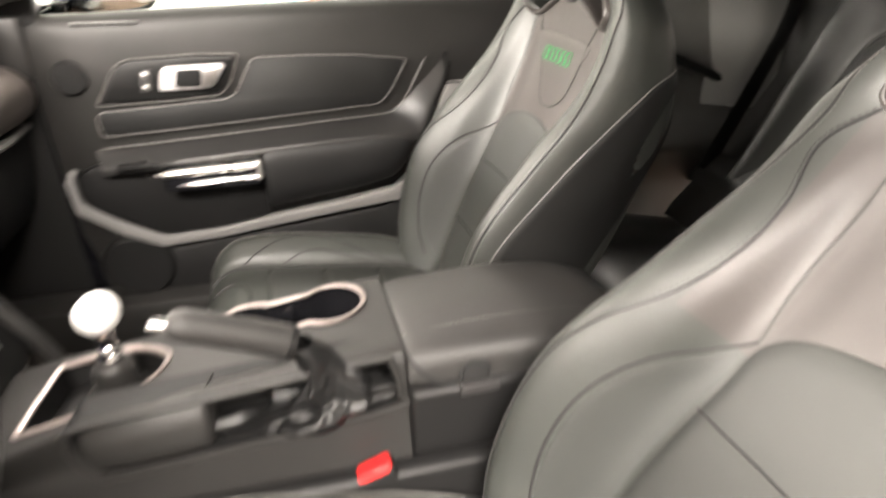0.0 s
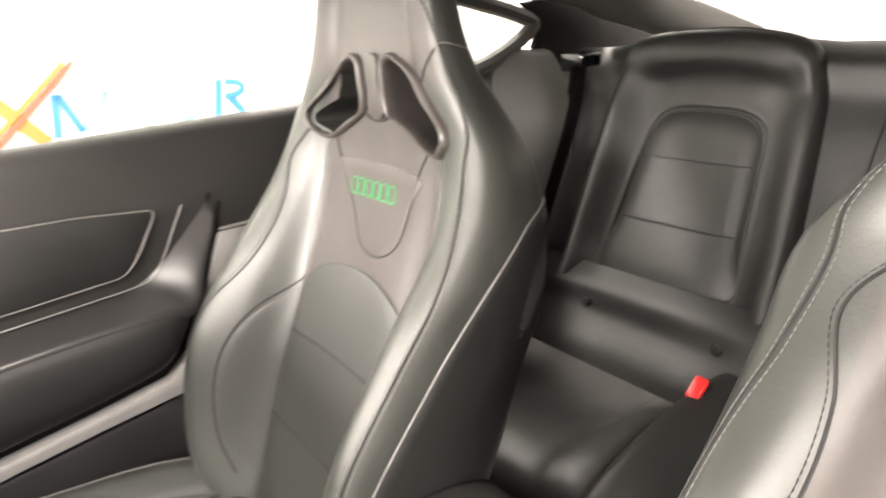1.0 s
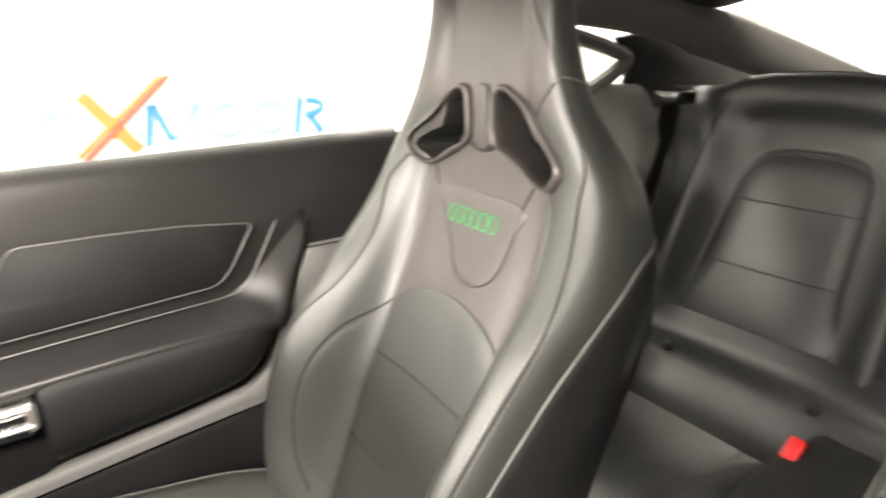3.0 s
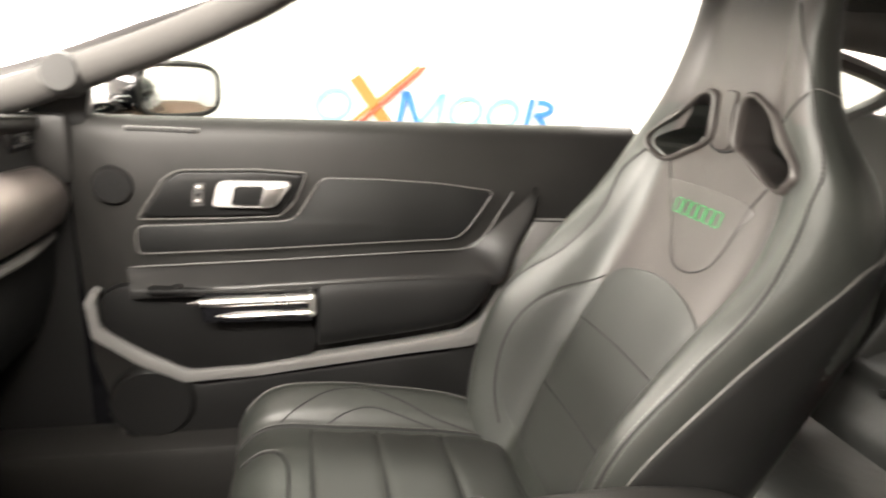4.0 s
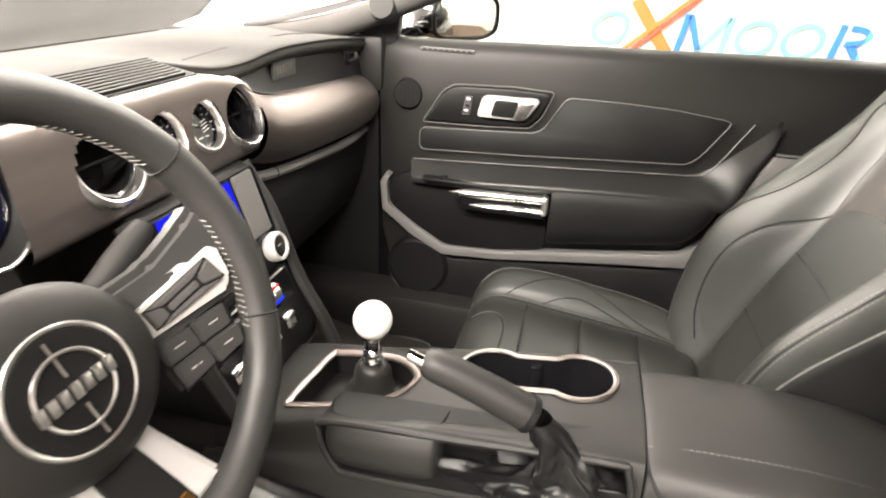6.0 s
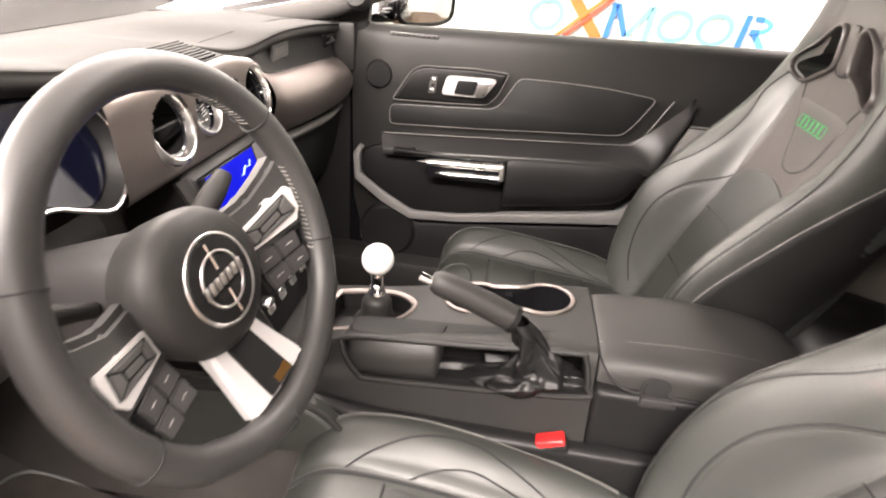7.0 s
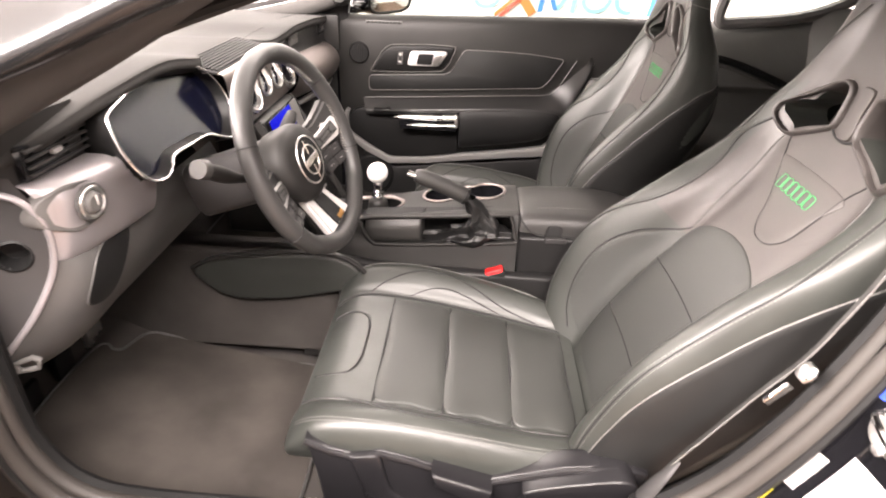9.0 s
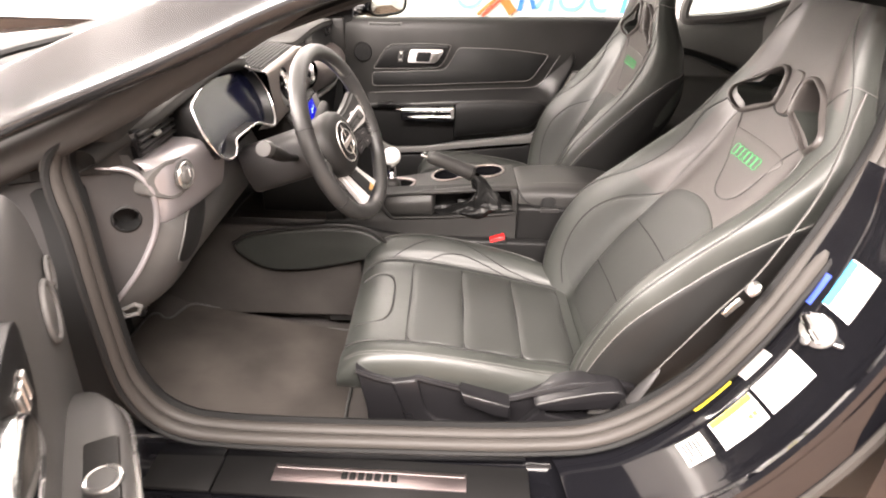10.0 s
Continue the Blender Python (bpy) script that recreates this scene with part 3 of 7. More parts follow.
    for x, zt, zb, k in ((0.222, 0.770, 0.632, 0.0), (0.2235, 0.772, 0.630, 0.85), (0.235, 0.774, 0.629, 1.0), (0.30, 0.779, 0.638, 1.0), (0.396, 0.782, 0.651, 1.0), (0.47, 0.784, 0.664, 1.0), (0.519, 0.785, 0.679, 0.95), (0.551, 0.783, 0.716, 0.85), (0.570, 0.778, 0.752, 0.6), (0.576, 0.772, 0.766, 0.3)):
        ar.append([(x, 0.712 - dep * k, zt + (zb - zt) * f) for dep, f in ((0.0, 0.0), (0.050, -0.01), (0.060, 0.06), (0.065, 0.22), (0.064, 0.45), (0.055, 0.72), (0.036, 0.93), (0.016, 1.0), (0.0, 1.02))])
    part("armrest", Sheet(ar).mesh(44, 30), door_leather, d, "padded black armrest")
    pk = rounded([(-0.13, 0.752), (0.218, 0.770), (0.222, 0.605), (0.109, 0.585), (-0.02, 0.579), (-0.098, 0.623), (-0.164, 0.670), (-0.165, 0.727)], 0.02)
    part("pocket", prism(pk, "y", 0.703, 0.735, 0.005), hard_plastic, d, "black hollow under the pull")
    part("switch_plate", box(-0.07, 0.217, 0.656, 0.72, 0.753, 0.763, 0.004), hard_plastic, d, "black switch plate")
    part("window_switch", box(0.075, 0.20, 0.660, 0.69, 0.762, 0.771, 0.004), hard_plastic, d, "window switch")
    part("lock_knob", lathe([(0.007, 0.0), (0.006, 0.005), (0, 0.006)], (-0.02, 0.668, 0.763), (0, 0, 1), 16), hard_plastic, d)
    for name, z, x0, x1, r, w in (("pull_trim", 0.744, -0.004, 0.214, 0.0095, "chrome pull trim"), ("pull_grip", 0.7175, 0.040, 0.214, 0.0065, "lower chrome pull bar")):
        q = Sheet([[(x, 0.648 - 0.012 * f * math.cos(a2), z + 0.035 * (x - 0.1) + r * f * math.sin(a2)) for a2 in [2 * math.pi * k / 10 for k in range(10)]] for x, f in ((x0, 0.10), (x0 + 0.02, 0.62), (x0 + 0.045, 1.0), ((x0 + x1) / 2, 1.0), (x1 - 0.01, 1.0), (x1, 0.9))], True)
        part(name, q.mesh(18, 20, caps=True), satin, d, w)
    part("pull_frame", prism(rounded([(0.207, 0.712), (0.207, 0.760), (0.220, 0.756), (0.221, 0.716)], 0.005), "y", 0.637, 0.66, 0.004, 3), satin, d, "satin pull end frame")
    part("pull_block", box(0.02, 0.216, 0.646, 0.71, 0.700, 0.753, 0.008), gloss_black, d, "gloss black pull block")
    # grey sweep along the lower rim, rising behind the armrest
    sweep = [(-0.160, 0.740), (-0.168, 0.722), (-0.164, 0.668), (-0.098, 0.621), (-0.02, 0.577), (0.109, 0.583), (0.239, 0.602), (0.40, 0.623), (0.520, 0.643), (0.560, 0.678), (0.590, 0.752), (0.645, 0.872), (0.655, 0.890), (0.722, 0.890), (0.700, 0.820), (0.640, 0.705), (0.585, 0.630), (0.540, 0.611), (0.40, 0.597), (0.242, 0.578), (0.111, 0.561), (-0.025, 0.553), (-0.105, 0.594), (-0.180, 0.652), (-0.186, 0.722), (-0.172, 0.746)]
    part("lower_sweep", prism(sweep, "y", 0.698, 0.728, 0.004), grey_sweep, d, "light grey lower sweep trim")
    part("sweep_joint", box(0.648, 0.728, 0.6965, 0.70, 0.886, 0.8885, 0), dark_seam, d)
    part("kick_panel", prism([(-0.15, 0.40), (-0.12, 0.58), (0.0, 0.535), (0.5, 0.59), (0.66, 0.70), (0.70, 0.40)], "y", 0.722, 0.748, 0.01), hard_plastic, d, "black lower door panel")
    sp = part("tweeter", lathe([(0.0, -0.006), (0.030, -0.006), (0.034, 0.0), (0.036, 0.01)], (-0.122, 0.708, 0.935), (0, 1, 0), 24), hard_plastic, d, "round tweeter grille")
    for k in range(-4, 5):
        w = math.sqrt(max(0.0, 0.028 ** 2 - (k * 0.0062) ** 2))
        part("slat", box(-0.123 + k * 0.0062 - 0.0012, -0.121 + k * 0.0062 + 0.0012, 0.699, 0.703, 0.935 - w, 0.935 + w, 0), dark_trim, sp)
    spk = part("speaker", lathe([(0.0, 0.0), (0.070, 0.0), (0.080, 0.008), (0.083, 0.02)], (-0.09, 0.712, 0.50), (0, 1, 0), 28), hard_plastic, d, "round bass speaker grille")
    for a0, a1 in ((2.0, 2.9), (3.3, 4.3)):
        part("speaker_rim", tube([(-0.09 + 0.078 * math.cos(q), 0.711, 0.50 + 0.078 * math.sin(q)) for q in np.linspace(a0, a1, 12)], 0.0012, 5), chrome, spk, "thin bright rim")
    part("belt_badge", box(-0.10, 0.02, 0.716, 0.724, 1.030, 1.038, 0.002), grey_end, d, "small embossed strip")
    for k in range(9):
        part("strip_slot", box(-0.094 + k * 0.0125, -0.086 + k * 0.0125, 0.7150, 0.7165, 1.032, 1.036, 0), dark_seam, d)
    return d


passenger_door()


# ---- passenger door mirror ----
def door_mirror():
    m = thing("door_mirror", (-0.10, 0.93, 1.0), "gloss black door mirror with a bright glass", "mirror")
    g = []
    for k, s in ((0, 0.55), (0.3, 0.9), (0.6, 1.0), (0.85, 1.0), (1.0, 0.97)):
        x = -0.21 + k * 0.13
        g.append([(x, 0.955 + 0.114 * s * math.copysign(abs(math.cos(q)) ** 0.6, math.cos(q)), 1.065 + 0.06 * s * math.copysign(abs(math.sin(q)) ** 0.6, math.sin(q))) for q in [2 * math.pi * j / 14 for j in range(14)]])
    part("housing", Sheet(g, True).mesh(12, 40, caps=True), gloss_black, m, "gloss black mirror housing")
    pts = [(0.955 + 0.104 * math.copysign(abs(math.cos(q)) ** 0.55, math.cos(q)), 1.065 + 0.051 * math.copysign(abs(math.sin(q)) ** 0.55, math.sin(q))) for q in np.linspace(0, 2 * math.pi, 40, endpoint=False)]
    part("mirror_glass", prism(pts, "x", -0.082, -0.076, 0.001), chrome, m, "mirror glass")
    part("mirror_foot", box(-0.20, -0.10, 0.78, 0.90, 1.015, 1.045, 0.012), gloss_black, m, "mirror foot")
    part("glass_rim", tube([(-0.078, y, z) for y, z in pts], 0.006, 8, True), hard_plastic, m, "black mirror rim")
    return m


mirror = door_mirror()
mirror.rotation_euler = (0, 0, radians(-37))
mirror.location = mirror.location + V3((0.017, 0.02, 0.02))

# ---- dashboard ----
def ring_of(c, r, tube_r, axis, n=40, sx=1.0, sy=1.0):
    w = V3(axis).normalized()
    u = w.cross(V3((0, 0, 1))).normalized()
    v = w.cross(u)
    return tube([V3(c) + u * (math.cos(q) * r * sx) + v * (math.sin(q) * r * sy) for q in [2 * math.pi * k / n for k in range(n)]], tube_r, 8, True)


def dashboard():
    d = thing("dashboard", (-0.45, 0.0, 0.6), "black padded dashboard with brushed aluminium fascia", "dashboard")
    # padded top, from the windscreen to the brow
    top = []
    for y, z, xe in ((-0.72, 1.055, -0.34), (-0.62, 1.075, -0.30), (-0.50, 1.10, -0.275), (-0.34, 1.112, -0.265), (-0.20, 1.090, -0.27), (-0.11, 1.076, -0.303), (0.04, 1.0735, -0.303), (0.10, 1.0725, -0.300), (0.17, 1.060, -0.262), (0.25, 1.058, -0.255), (0.34, 1.071, -0.240), (0.50, 1.067, -0.236), (0.62, 1.057, -0.236), (0.74, 1.044, -0.245)):
        top.append([(-0.86, y, 1.01), (-0.70, y, 1.03), (-0.50, y, (z + 1.04) / 2 + 0.008), (-0.36, y, z), (xe, y, z), (xe + 0.012, y, z - 0.008), (xe + 0.010, y, z - 0.022), (xe - 0.02, y, z - 0.035)])
    part("top_pad", Sheet(top).mesh(60, 40), pad_vinyl, d, "soft black top pad")
    # aluminium fascia band, one rolled sheet from door to door
    band = []
    for y, zt, zb, xo in ((0.205, 1.030, 0.912, -0.207), (0.26, 1.006, 0.892, -0.203), (0.34, 0.994, 0.881, -0.200), (0.44, 0.986, 0.872, -0.198), (0.58, 0.976, 0.863, -0.198), (0.70, 0.966, 0.858, -0.208), (0.738, 0.958, 0.866, -0.245)):
        h = zt - zb
        band.append([(xo - 0.034, y, zt + 0.002), (xo - 0.014, y, zt - 0.004), (xo + 0.010, y, zt - 0.22 * h), (xo + 0.021, y, zt - 0.47 * h), (xo + 0.010, y, zt - 0.78 * h), (xo - 0.016, y, zb + 0.004), (xo - 0.06, y, zb)])
    part("fascia", Sheet(band).mesh(36, 24), alu, d, "brushed aluminium fascia")
    mid = []
    for y in (-0.20, -0.16, -0.05, 0.05, 0.10, 0.15, 0.205):
        low = float(np.interp(y, (0.10, 0.15, 0.205), (0.0, 0.008, 0.024)))
        mid.append([(-0.255, y, 1.0590 - low), (-0.228, y, 1.0600 - low), (-0.214, y, 1.0535 - low * 0.9), (-0.209, y, 1.020 - low * 0.3), (-0.203, y, 0.968), (-0.206, y, 0.937), (-0.25, y, 0.924)])
    bores = [(0.178, 0.995, 0.046), (0.090, 1.000, 0.034), (0.009, 1.002, 0.034), (-0.082, 1.001, 0.046)]
    part("centre_fascia", open_up(Sheet(mid).mesh(150, 100), lambda q: any((q.y - y) ** 2 + ((q.z - z) / 0.93) ** 2 < (r * 0.985) ** 2 for y, z, r in bores)), alu, d, "brushed aluminium centre fascia")
    left = []
    for y, xo in ((-0.664, -0.292), (-0.655, -0.278), (-0.63, -0.262), (-0.55, -0.245), (-0.47, -0.236)):
        left.append([(xo - 0.05, y, 1.020), (xo - 0.012, y, 1.018), (xo + 0.006, y, 1.00), (xo + 0.004, y, 0.96), (xo - 0.010, y, 0.905), (xo - 0.04, y, 0.893)])
    part("fascia_edge", tube(smooth([(-0.345, -0.695, 1.020), (-0.304, -0.679, 1.010), (-0.284, -0.668, 0.978), (-0.284, -0.661, 0.935), (-0.296, -0.664, 0.888), (-0.326, -0.684, 0.830), (-0.374, -0.698, 0.770)], 24), 0.0048, 8), fascia_silver, d, "satin silver edge trim")
    # recess over the passenger band with badge and outboard vent
    rec = []
    for y, z1, z0 in ((0.212, 1.032, 1.022), (0.26, 1.046, 1.006), (0.33, 1.062, 0.994), (0.5, 1.058, 0.980), (0.64, 1.047, 0.970), (0.74, 1.037, 0.958)):
        rec.append([(-0.262, y, z1 + 0.004), (-0.254, y, z1 - 0.006), (-0.246, y, (z1 + z0) / 2), (-0.238, y, z0 + 0.004), (-0.226, y, z0 + 0.001)])
    rs = Sheet(rec)
    part("recess", rs.mesh(30, 10), hard_plastic, d, "dark recessed strip")
    for v in (0.80, 0.90):
        part("recess_line", tube([rs.at(u, v) + V3((0.0015, 0, 0.001)) for u in np.linspace(0.10, 0.98, 20)], 0.0014, 5), soft_plastic, d, "fine raised line")
    b = part("badge_plate", box(-0.246, -0.239, 0.328, 0.408, 1.014, 1.045, 0.003), grey_end, d, "dark badge plate")
    for k in range(7):
        part("badge_bar", box(-0.2395, -0.2375, 0.336 + k * 0.0092, 0.3415 + k * 0.0092, 1.023, 1.036, 0.0005), quarter_grey, b, "small grey bar")
    v = part("outer_vent", box(-0.262, -0.240, 0.640, 0.722, 0.992, 1.037, 0.008, 3), gloss_black, d, "passenger side air vent")
    for k in range(2):
        part("slat", box(-0.243, -0.236, 0.650, 0.714, 1.003 + k * 0.016, 1.007 + k * 0.016, 0.0012), switch_grey, v)
    part("vent_slider", box(-0.237, -0.231, 0.672, 0.682, 1.009, 1.019, 0.002), quarter_grey, v)
    part("pad_stitching", dashes(smooth([(-0.315, 0.20, 1.0585), (-0.300, 0.30, 1.0672), (-0.296, 0.45, 1.0705), (-0.300, 0.60, 1.0612), (-0.310, 0.70, 1.0510)], 40), 0.0007), dark_seam, d, "stitched line on the top pad")
    # defroster grille on the centre of the top pad
    tilt = Matrix.Translation((-0.226, 0, 1.0605)) @ Matrix.Rotation(radians(9), 4, "Y")
    g = part("defroster", box(-0.078, 0.0, -0.20, 0.108, -0.003, 0.001, 0.001, turn=tilt), dark_seam, d, "black defroster grille")
    for k in range(9):
        part("slat", box(-0.0755 + k * 0.0083, -0.0705 + k * 0.0083, -0.19, 0.106 - 0.002 * k, 0.0, 0.0045, 0.001, turn=tilt), dark_trim, g)
    # round vents and gauges in the centre fascia
    ax = V3((0.93, 0, 0.36))

    across, rise = V3((0, 1, 0)), V3((-0.36, 0, 0.93))

    def round_vent(y, z, r):
        c = V3((-0.2185, y, z))
        o = part("round_vent", lathe([(r * 1.24, -0.004), (r * 1.23, 0.004), (r * 1.17, 0.0085), (r * 1.08, 0.0105), (r * 1.03, 0.0095), (r * 1.0, 0.005), (r * 0.97, -0.006)], c, ax, 48), satin, d, "chrome ringed round air vent")
        part("vent_cup", lathe([(r * 0.98, -0.004), (r * 0.92, -0.014), (r * 0.7, -0.036), (0, -0.042)], c, ax, 32), dark_trim, o, "black vent cup")
        part("vent_collar", ring_of(c + ax * -0.003, r * 0.90, 0.0032, ax, 36), gloss_black, o, "black inner collar")
        # bowed vanes, upright on the passenger's side and level on the driver's, with a cross bar
        side, along = (across, rise) if y > 0 else (rise, across)
        for m in (-1, 1):
            vane = [[c + side * (m * (0.26 + bow) * r) + along * (t * r * 0.84) + ax * h for h in (-0.016, 0.001)] for t, bow in ((-1, -0.10), (-0.5, 0.04), (0, 0.08), (0.5, 0.04), (1, -0.10))]
            part("vane", Sheet(vane).mesh(10, 2), gloss_black, o, "bowed black vane")
        part("vane_bar", tube([c - across * r * 0.86 + ax * -0.004, c + across * r * 0.86 + ax * -0.004], 0.0024, 6), gloss_black, o)

    def gauge(y, z, r):
        c = V3((-0.2165, y, z))
        o = part("gauge", lathe([(r * 1.22, -0.003), (r * 1.20, 0.004), (r * 1.13, 0.0075), (r * 1.06, 0.0075), (r * 1.01, 0.004), (r * 0.98, -0.004)], c, ax, 40), satin, d, "chrome ringed auxiliary gauge")
        part("dial", lathe([(r * 0.985, -0.003), (r * 0.96, -0.0065), (0, -0.0065)], c, ax, 28), dial_glass, o, "black dial face")
        for k in range(11):
            q = radians(205 - k * 23)
            f = 0.80
            p = c + ax * -0.0058 + across * (math.cos(q) * r * f) + rise * (math.sin(q) * r * f)
            part("tick", tube([p, p + (across * math.cos(q) + rise * math.sin(q)) * (0.0042 if k % 2 == 0 else 0.0024)], 0.0007, 4), white_paper, o)
        for k, (a, b3, w) in enumerate(((-0.40, 0.44, 0.16), (0.05, 0.56, 0.16), (0.46, 0.36, 0.14), (-0.2, -0.52, 0.3), (0.25, -0.52, 0.2))):
            p = c + ax * -0.0058 + across * (a * r) + rise * (b3 * r)
            part("dial_bar", tube([p - across * w * r * 0.5, p + across * w * r * 0.5], 0.0011, 4), print_grey, o, "small pale bar")
        for k in range(4):
            p = c + ax * -0.0058 + across * (0.34 * r) + rise * ((-0.30 + 0.13 * k) * r)
            part("hatch", tube([p - across * 0.22 * r - rise * 0.03 * r, p + across * 0.20 * r + rise * 0.05 * r], 0.0009, 4), print_grey, o, "small pale hatching")
        part("needle", tube([c + ax * -0.005 - across * r * 0.05, c + ax * -0.005 - across * r * 0.62 + rise * r * 0.16], [0.0014, 0.0006], 5), print_grey, o, "thin gauge needle")
        part("needle_hub", lathe([(0.0, 0.003), (0.0035, 0.002), (0.004, 0)], c + ax * -0.006, ax, 14), hard_plastic, o)

    for y, z, r in bores:
        (round_vent if r > 0.04 else gauge)(y, z, r / 1.06)
    # instrument binnacle
    out = [(-0.538, 1.025), (-0.531, 1.058), (-0.512, 1.074), (-0.42, 1.088), (-0.345, 1.094), (-0.27, 1.088), (-0.205, 1.070), (-0.178, 1.05), (-0.163, 1.01), (-0.180, 0.968), (-0.222, 0.946), (-0.265, 0.960), (-0.300, 0.974), (-0.37, 0.979), (-0.428, 0.981), (-0.447, 0.971), (-0.475, 0.962), (-0.508, 0.968), (-0.530, 0.990)]
    o2 = smooth(out, 70, True)
    part("side_fascia", open_up(Sheet(left).mesh(70, 50), lambda q: inside(o2, q.y, q.z)), fascia_silver, d, "silver driver side fascia")
    lean = lambda y, z: -0.205 - 0.42 * (z - 0.95)
    cl = part("instrument_binnacle", tube([(lean(y, z), y, z) for y, z in o2], 0.0023, 8, True), satin, d, "satin rimmed instrument binnacle")
    bm = bmesh.new()
    a = [bm.verts.new((lean(y, z), y, z)) for y, z in o2]
    b2 = [bm.verts.new((lean(y, z) - 0.07, -0.355 + (y + 0.355) * 0.93, 1.01 + (z - 1.01) * 0.9)) for y, z in o2]
    for k in range(len(o2)):
        bm.faces.new((a[k], a[(k + 1) % len(o2)], b2[(k + 1) % len(o2)], b2[k]))
    part("binnacle_wall", bm, hard_plastic, cl, "black inner hood")
    bm = bmesh.new()
    bm.faces.new([bm.verts.new((lean(y, z) - 0.022, -0.355 + (y + 0.355) * 0.95, 1.01 + (z - 1.01) * 0.93)) for y, z in o2])
    part("instrument_screen", bm, cluster_glass, cl, "dark unlit digital instrument screen")
    # driver side vent, light switch and end panel
    v = part("driver_vent", box(-0.330, -0.292, -0.658, -0.520, 1.020, 1.066, 0.006), gloss_black, d, "driver side air vent")
    for k in range(4):
        part("slat", box(-0.296, -0.287, -0.652, -0.526, 1.026 + k * 0.0105, 1.0295 + k * 0.0105, 0.001), switch_grey, v)
    part("vent_slider", box(-0.290, -0.282, -0.610, -0.590, 1.043, 1.050, 0.002), satin, v)
    part("vent_surround", Sheet([[(x, y, z) for y, x in ((-0.735, -0.42), (-0.70, -0.345), (-0.68, -0.312), (-0.62, -0.297), (-0.54, -0.290))] for x2, z in ((0, 1.012), (0, 1.05), (-0.01, 1.085), (-0.03, 1.098))]).mesh(10, 20), soft_plastic, d, "dark vent surround")
    bow = lambda y: float(np.interp(y, (-0.684, -0.66, -0.63, -0.55, -0.47), (-0.045, -0.024, -0.008, 0.004, 0.010)))
    face = prism(rounded([(-0.676, 0.966), (-0.672, 1.000), (-0.640, 1.012), (-0.575, 1.004), (-0.553, 0.968), (-0.560, 0.952), (-0.640, 0.944)], 0.012), "x", -0.27, -0.2475, 0.002)
    for p in face.verts:
        p.co.x += bow(p.co.y)
    sw = part("light_switch", face, quarter_grey, d, "dark headlamp switch panel")
    part("switch_bezel", ring_of((-0.2490, -0.612, 0.978), 0.0245, 0.0026, (1, -0.15, 0), 32), grey_end, sw, "dark bezel ring")
    part("switch_ring", ring_of((-0.2470, -0.612, 0.978), 0.0200, 0.0034, (1, -0.15, 0), 28), satin, sw, "satin switch ring")
    part("switch_knob", lathe([(0, 0.009), (0.012, 0.008), (0.016, 0.004), (0.018, -0.004)], (-0.2485, -0.612, 0.978), (1, -0.15, 0), 24), quarter_grey, sw)
    part("switch_mark", box(-0.2405, -0.2385, -0.6135, -0.6115, 0.975, 0.989, 0.0004), white_paper, sw, "pale pointer")
    eg = [[(-0.300, -0.677, 1.035), (-0.345, -0.690, 1.038), (-0.41, -0.725, 1.04), (-0.47, -0.74, 1.04)], [(-0.286, -0.668, 0.985), (-0.34, -0.688, 0.985), (-0.41, -0.728, 0.985), (-0.47, -0.745, 0.985)], [(-0.293, -0.662, 0.90), (-0.345, -0.690, 0.90), (-0.41, -0.728, 0.90), (-0.47, -0.745, 0.90)], [(-0.328, -0.684, 0.83), (-0.375, -0.702, 0.82), (-0.42, -0.728, 0.81), (-0.47, -0.745, 0.80)], [(-0.377, -0.697, 0.765), (-0.41, -0.712, 0.75), (-0.44, -0.73, 0.74), (-0.48, -0.745, 0.73)]]
    ep = part("end_panel", open_up(Sheet(eg).mesh(90, 60), lambda q: (q - V3((-0.326, -0.6800, 0.926))).length < 0.020), switch_grey, d, "dark grey dashboard end panel")
    part("end_hole", lathe([(0.0, -0.03), (0.018, -0.028), (0.0205, 0.003), (0.0235, 0.001)], (-0.326, -0.6805, 0.926), (0.49, -0.87, 0), 28), dark_trim, ep, "round dark hole")
    part("end_seam", tube([(-0.45, -0.744, 1.008), (-0.38, -0.712, 1.010), (-0.305, -0.673, 1.012)], 0.0015, 5), dark_seam, ep)
    # lower knee panels
    kp = []
    kp.append([(-0.290, -0.662, 0.915), (-0.295, -0.664, 0.885), (-0.328, -0.686, 0.825), (-0.38, -0.700, 0.755), (-0.46, -0.70, 0.69), (-0.60, -0.70, 0.70)])
    for y in (-0.62, -0.5, -0.3, -0.17):
        kp.append([(-0.275, y, 0.915), (-0.262, y, 0.88), (-0.275, y, 0.82), (-0.33, y, 0.74), (-0.42, y, 0.69), (-0.60, y, 0.70)])
    part("knee_panel", Sheet(kp).mesh(20, 18), grey_end, d, "black driver knee panel")
    ks = Sheet(kp)
    side = 1 if ks.normal(0.4, 0.3).x > 0 else -1
    gp = smooth([(0.20, 0.38), (0.25, 0.17), (0.37, 0.07), (0.46, 0.09), (0.42, 0.25), (0.32, 0.40)], 36, True)
    mid_pt = gp.mean(0)
    bm = bmesh.new()
    rim = [[bm.verts.new(ks.at(*(mid_pt + (p - mid_pt) * f)) + ks.normal(*p) * side * h) for p in gp] for f, h in ((1.0, 0.0005), (0.97, 0.0035), (0.85, 0.0030), (0.4, 0.0025))]
    for A, B in zip(rim, rim[1:]):
        for k in range(36):
            bm.faces.new((A[k], A[(k + 1) % 36], B[(k + 1) % 36], B[k]))
    bm.faces.new(rim[-1])
    pocket = part("coin_pocket", bm, hard_plastic, d, "dark oval coin pocket lid")
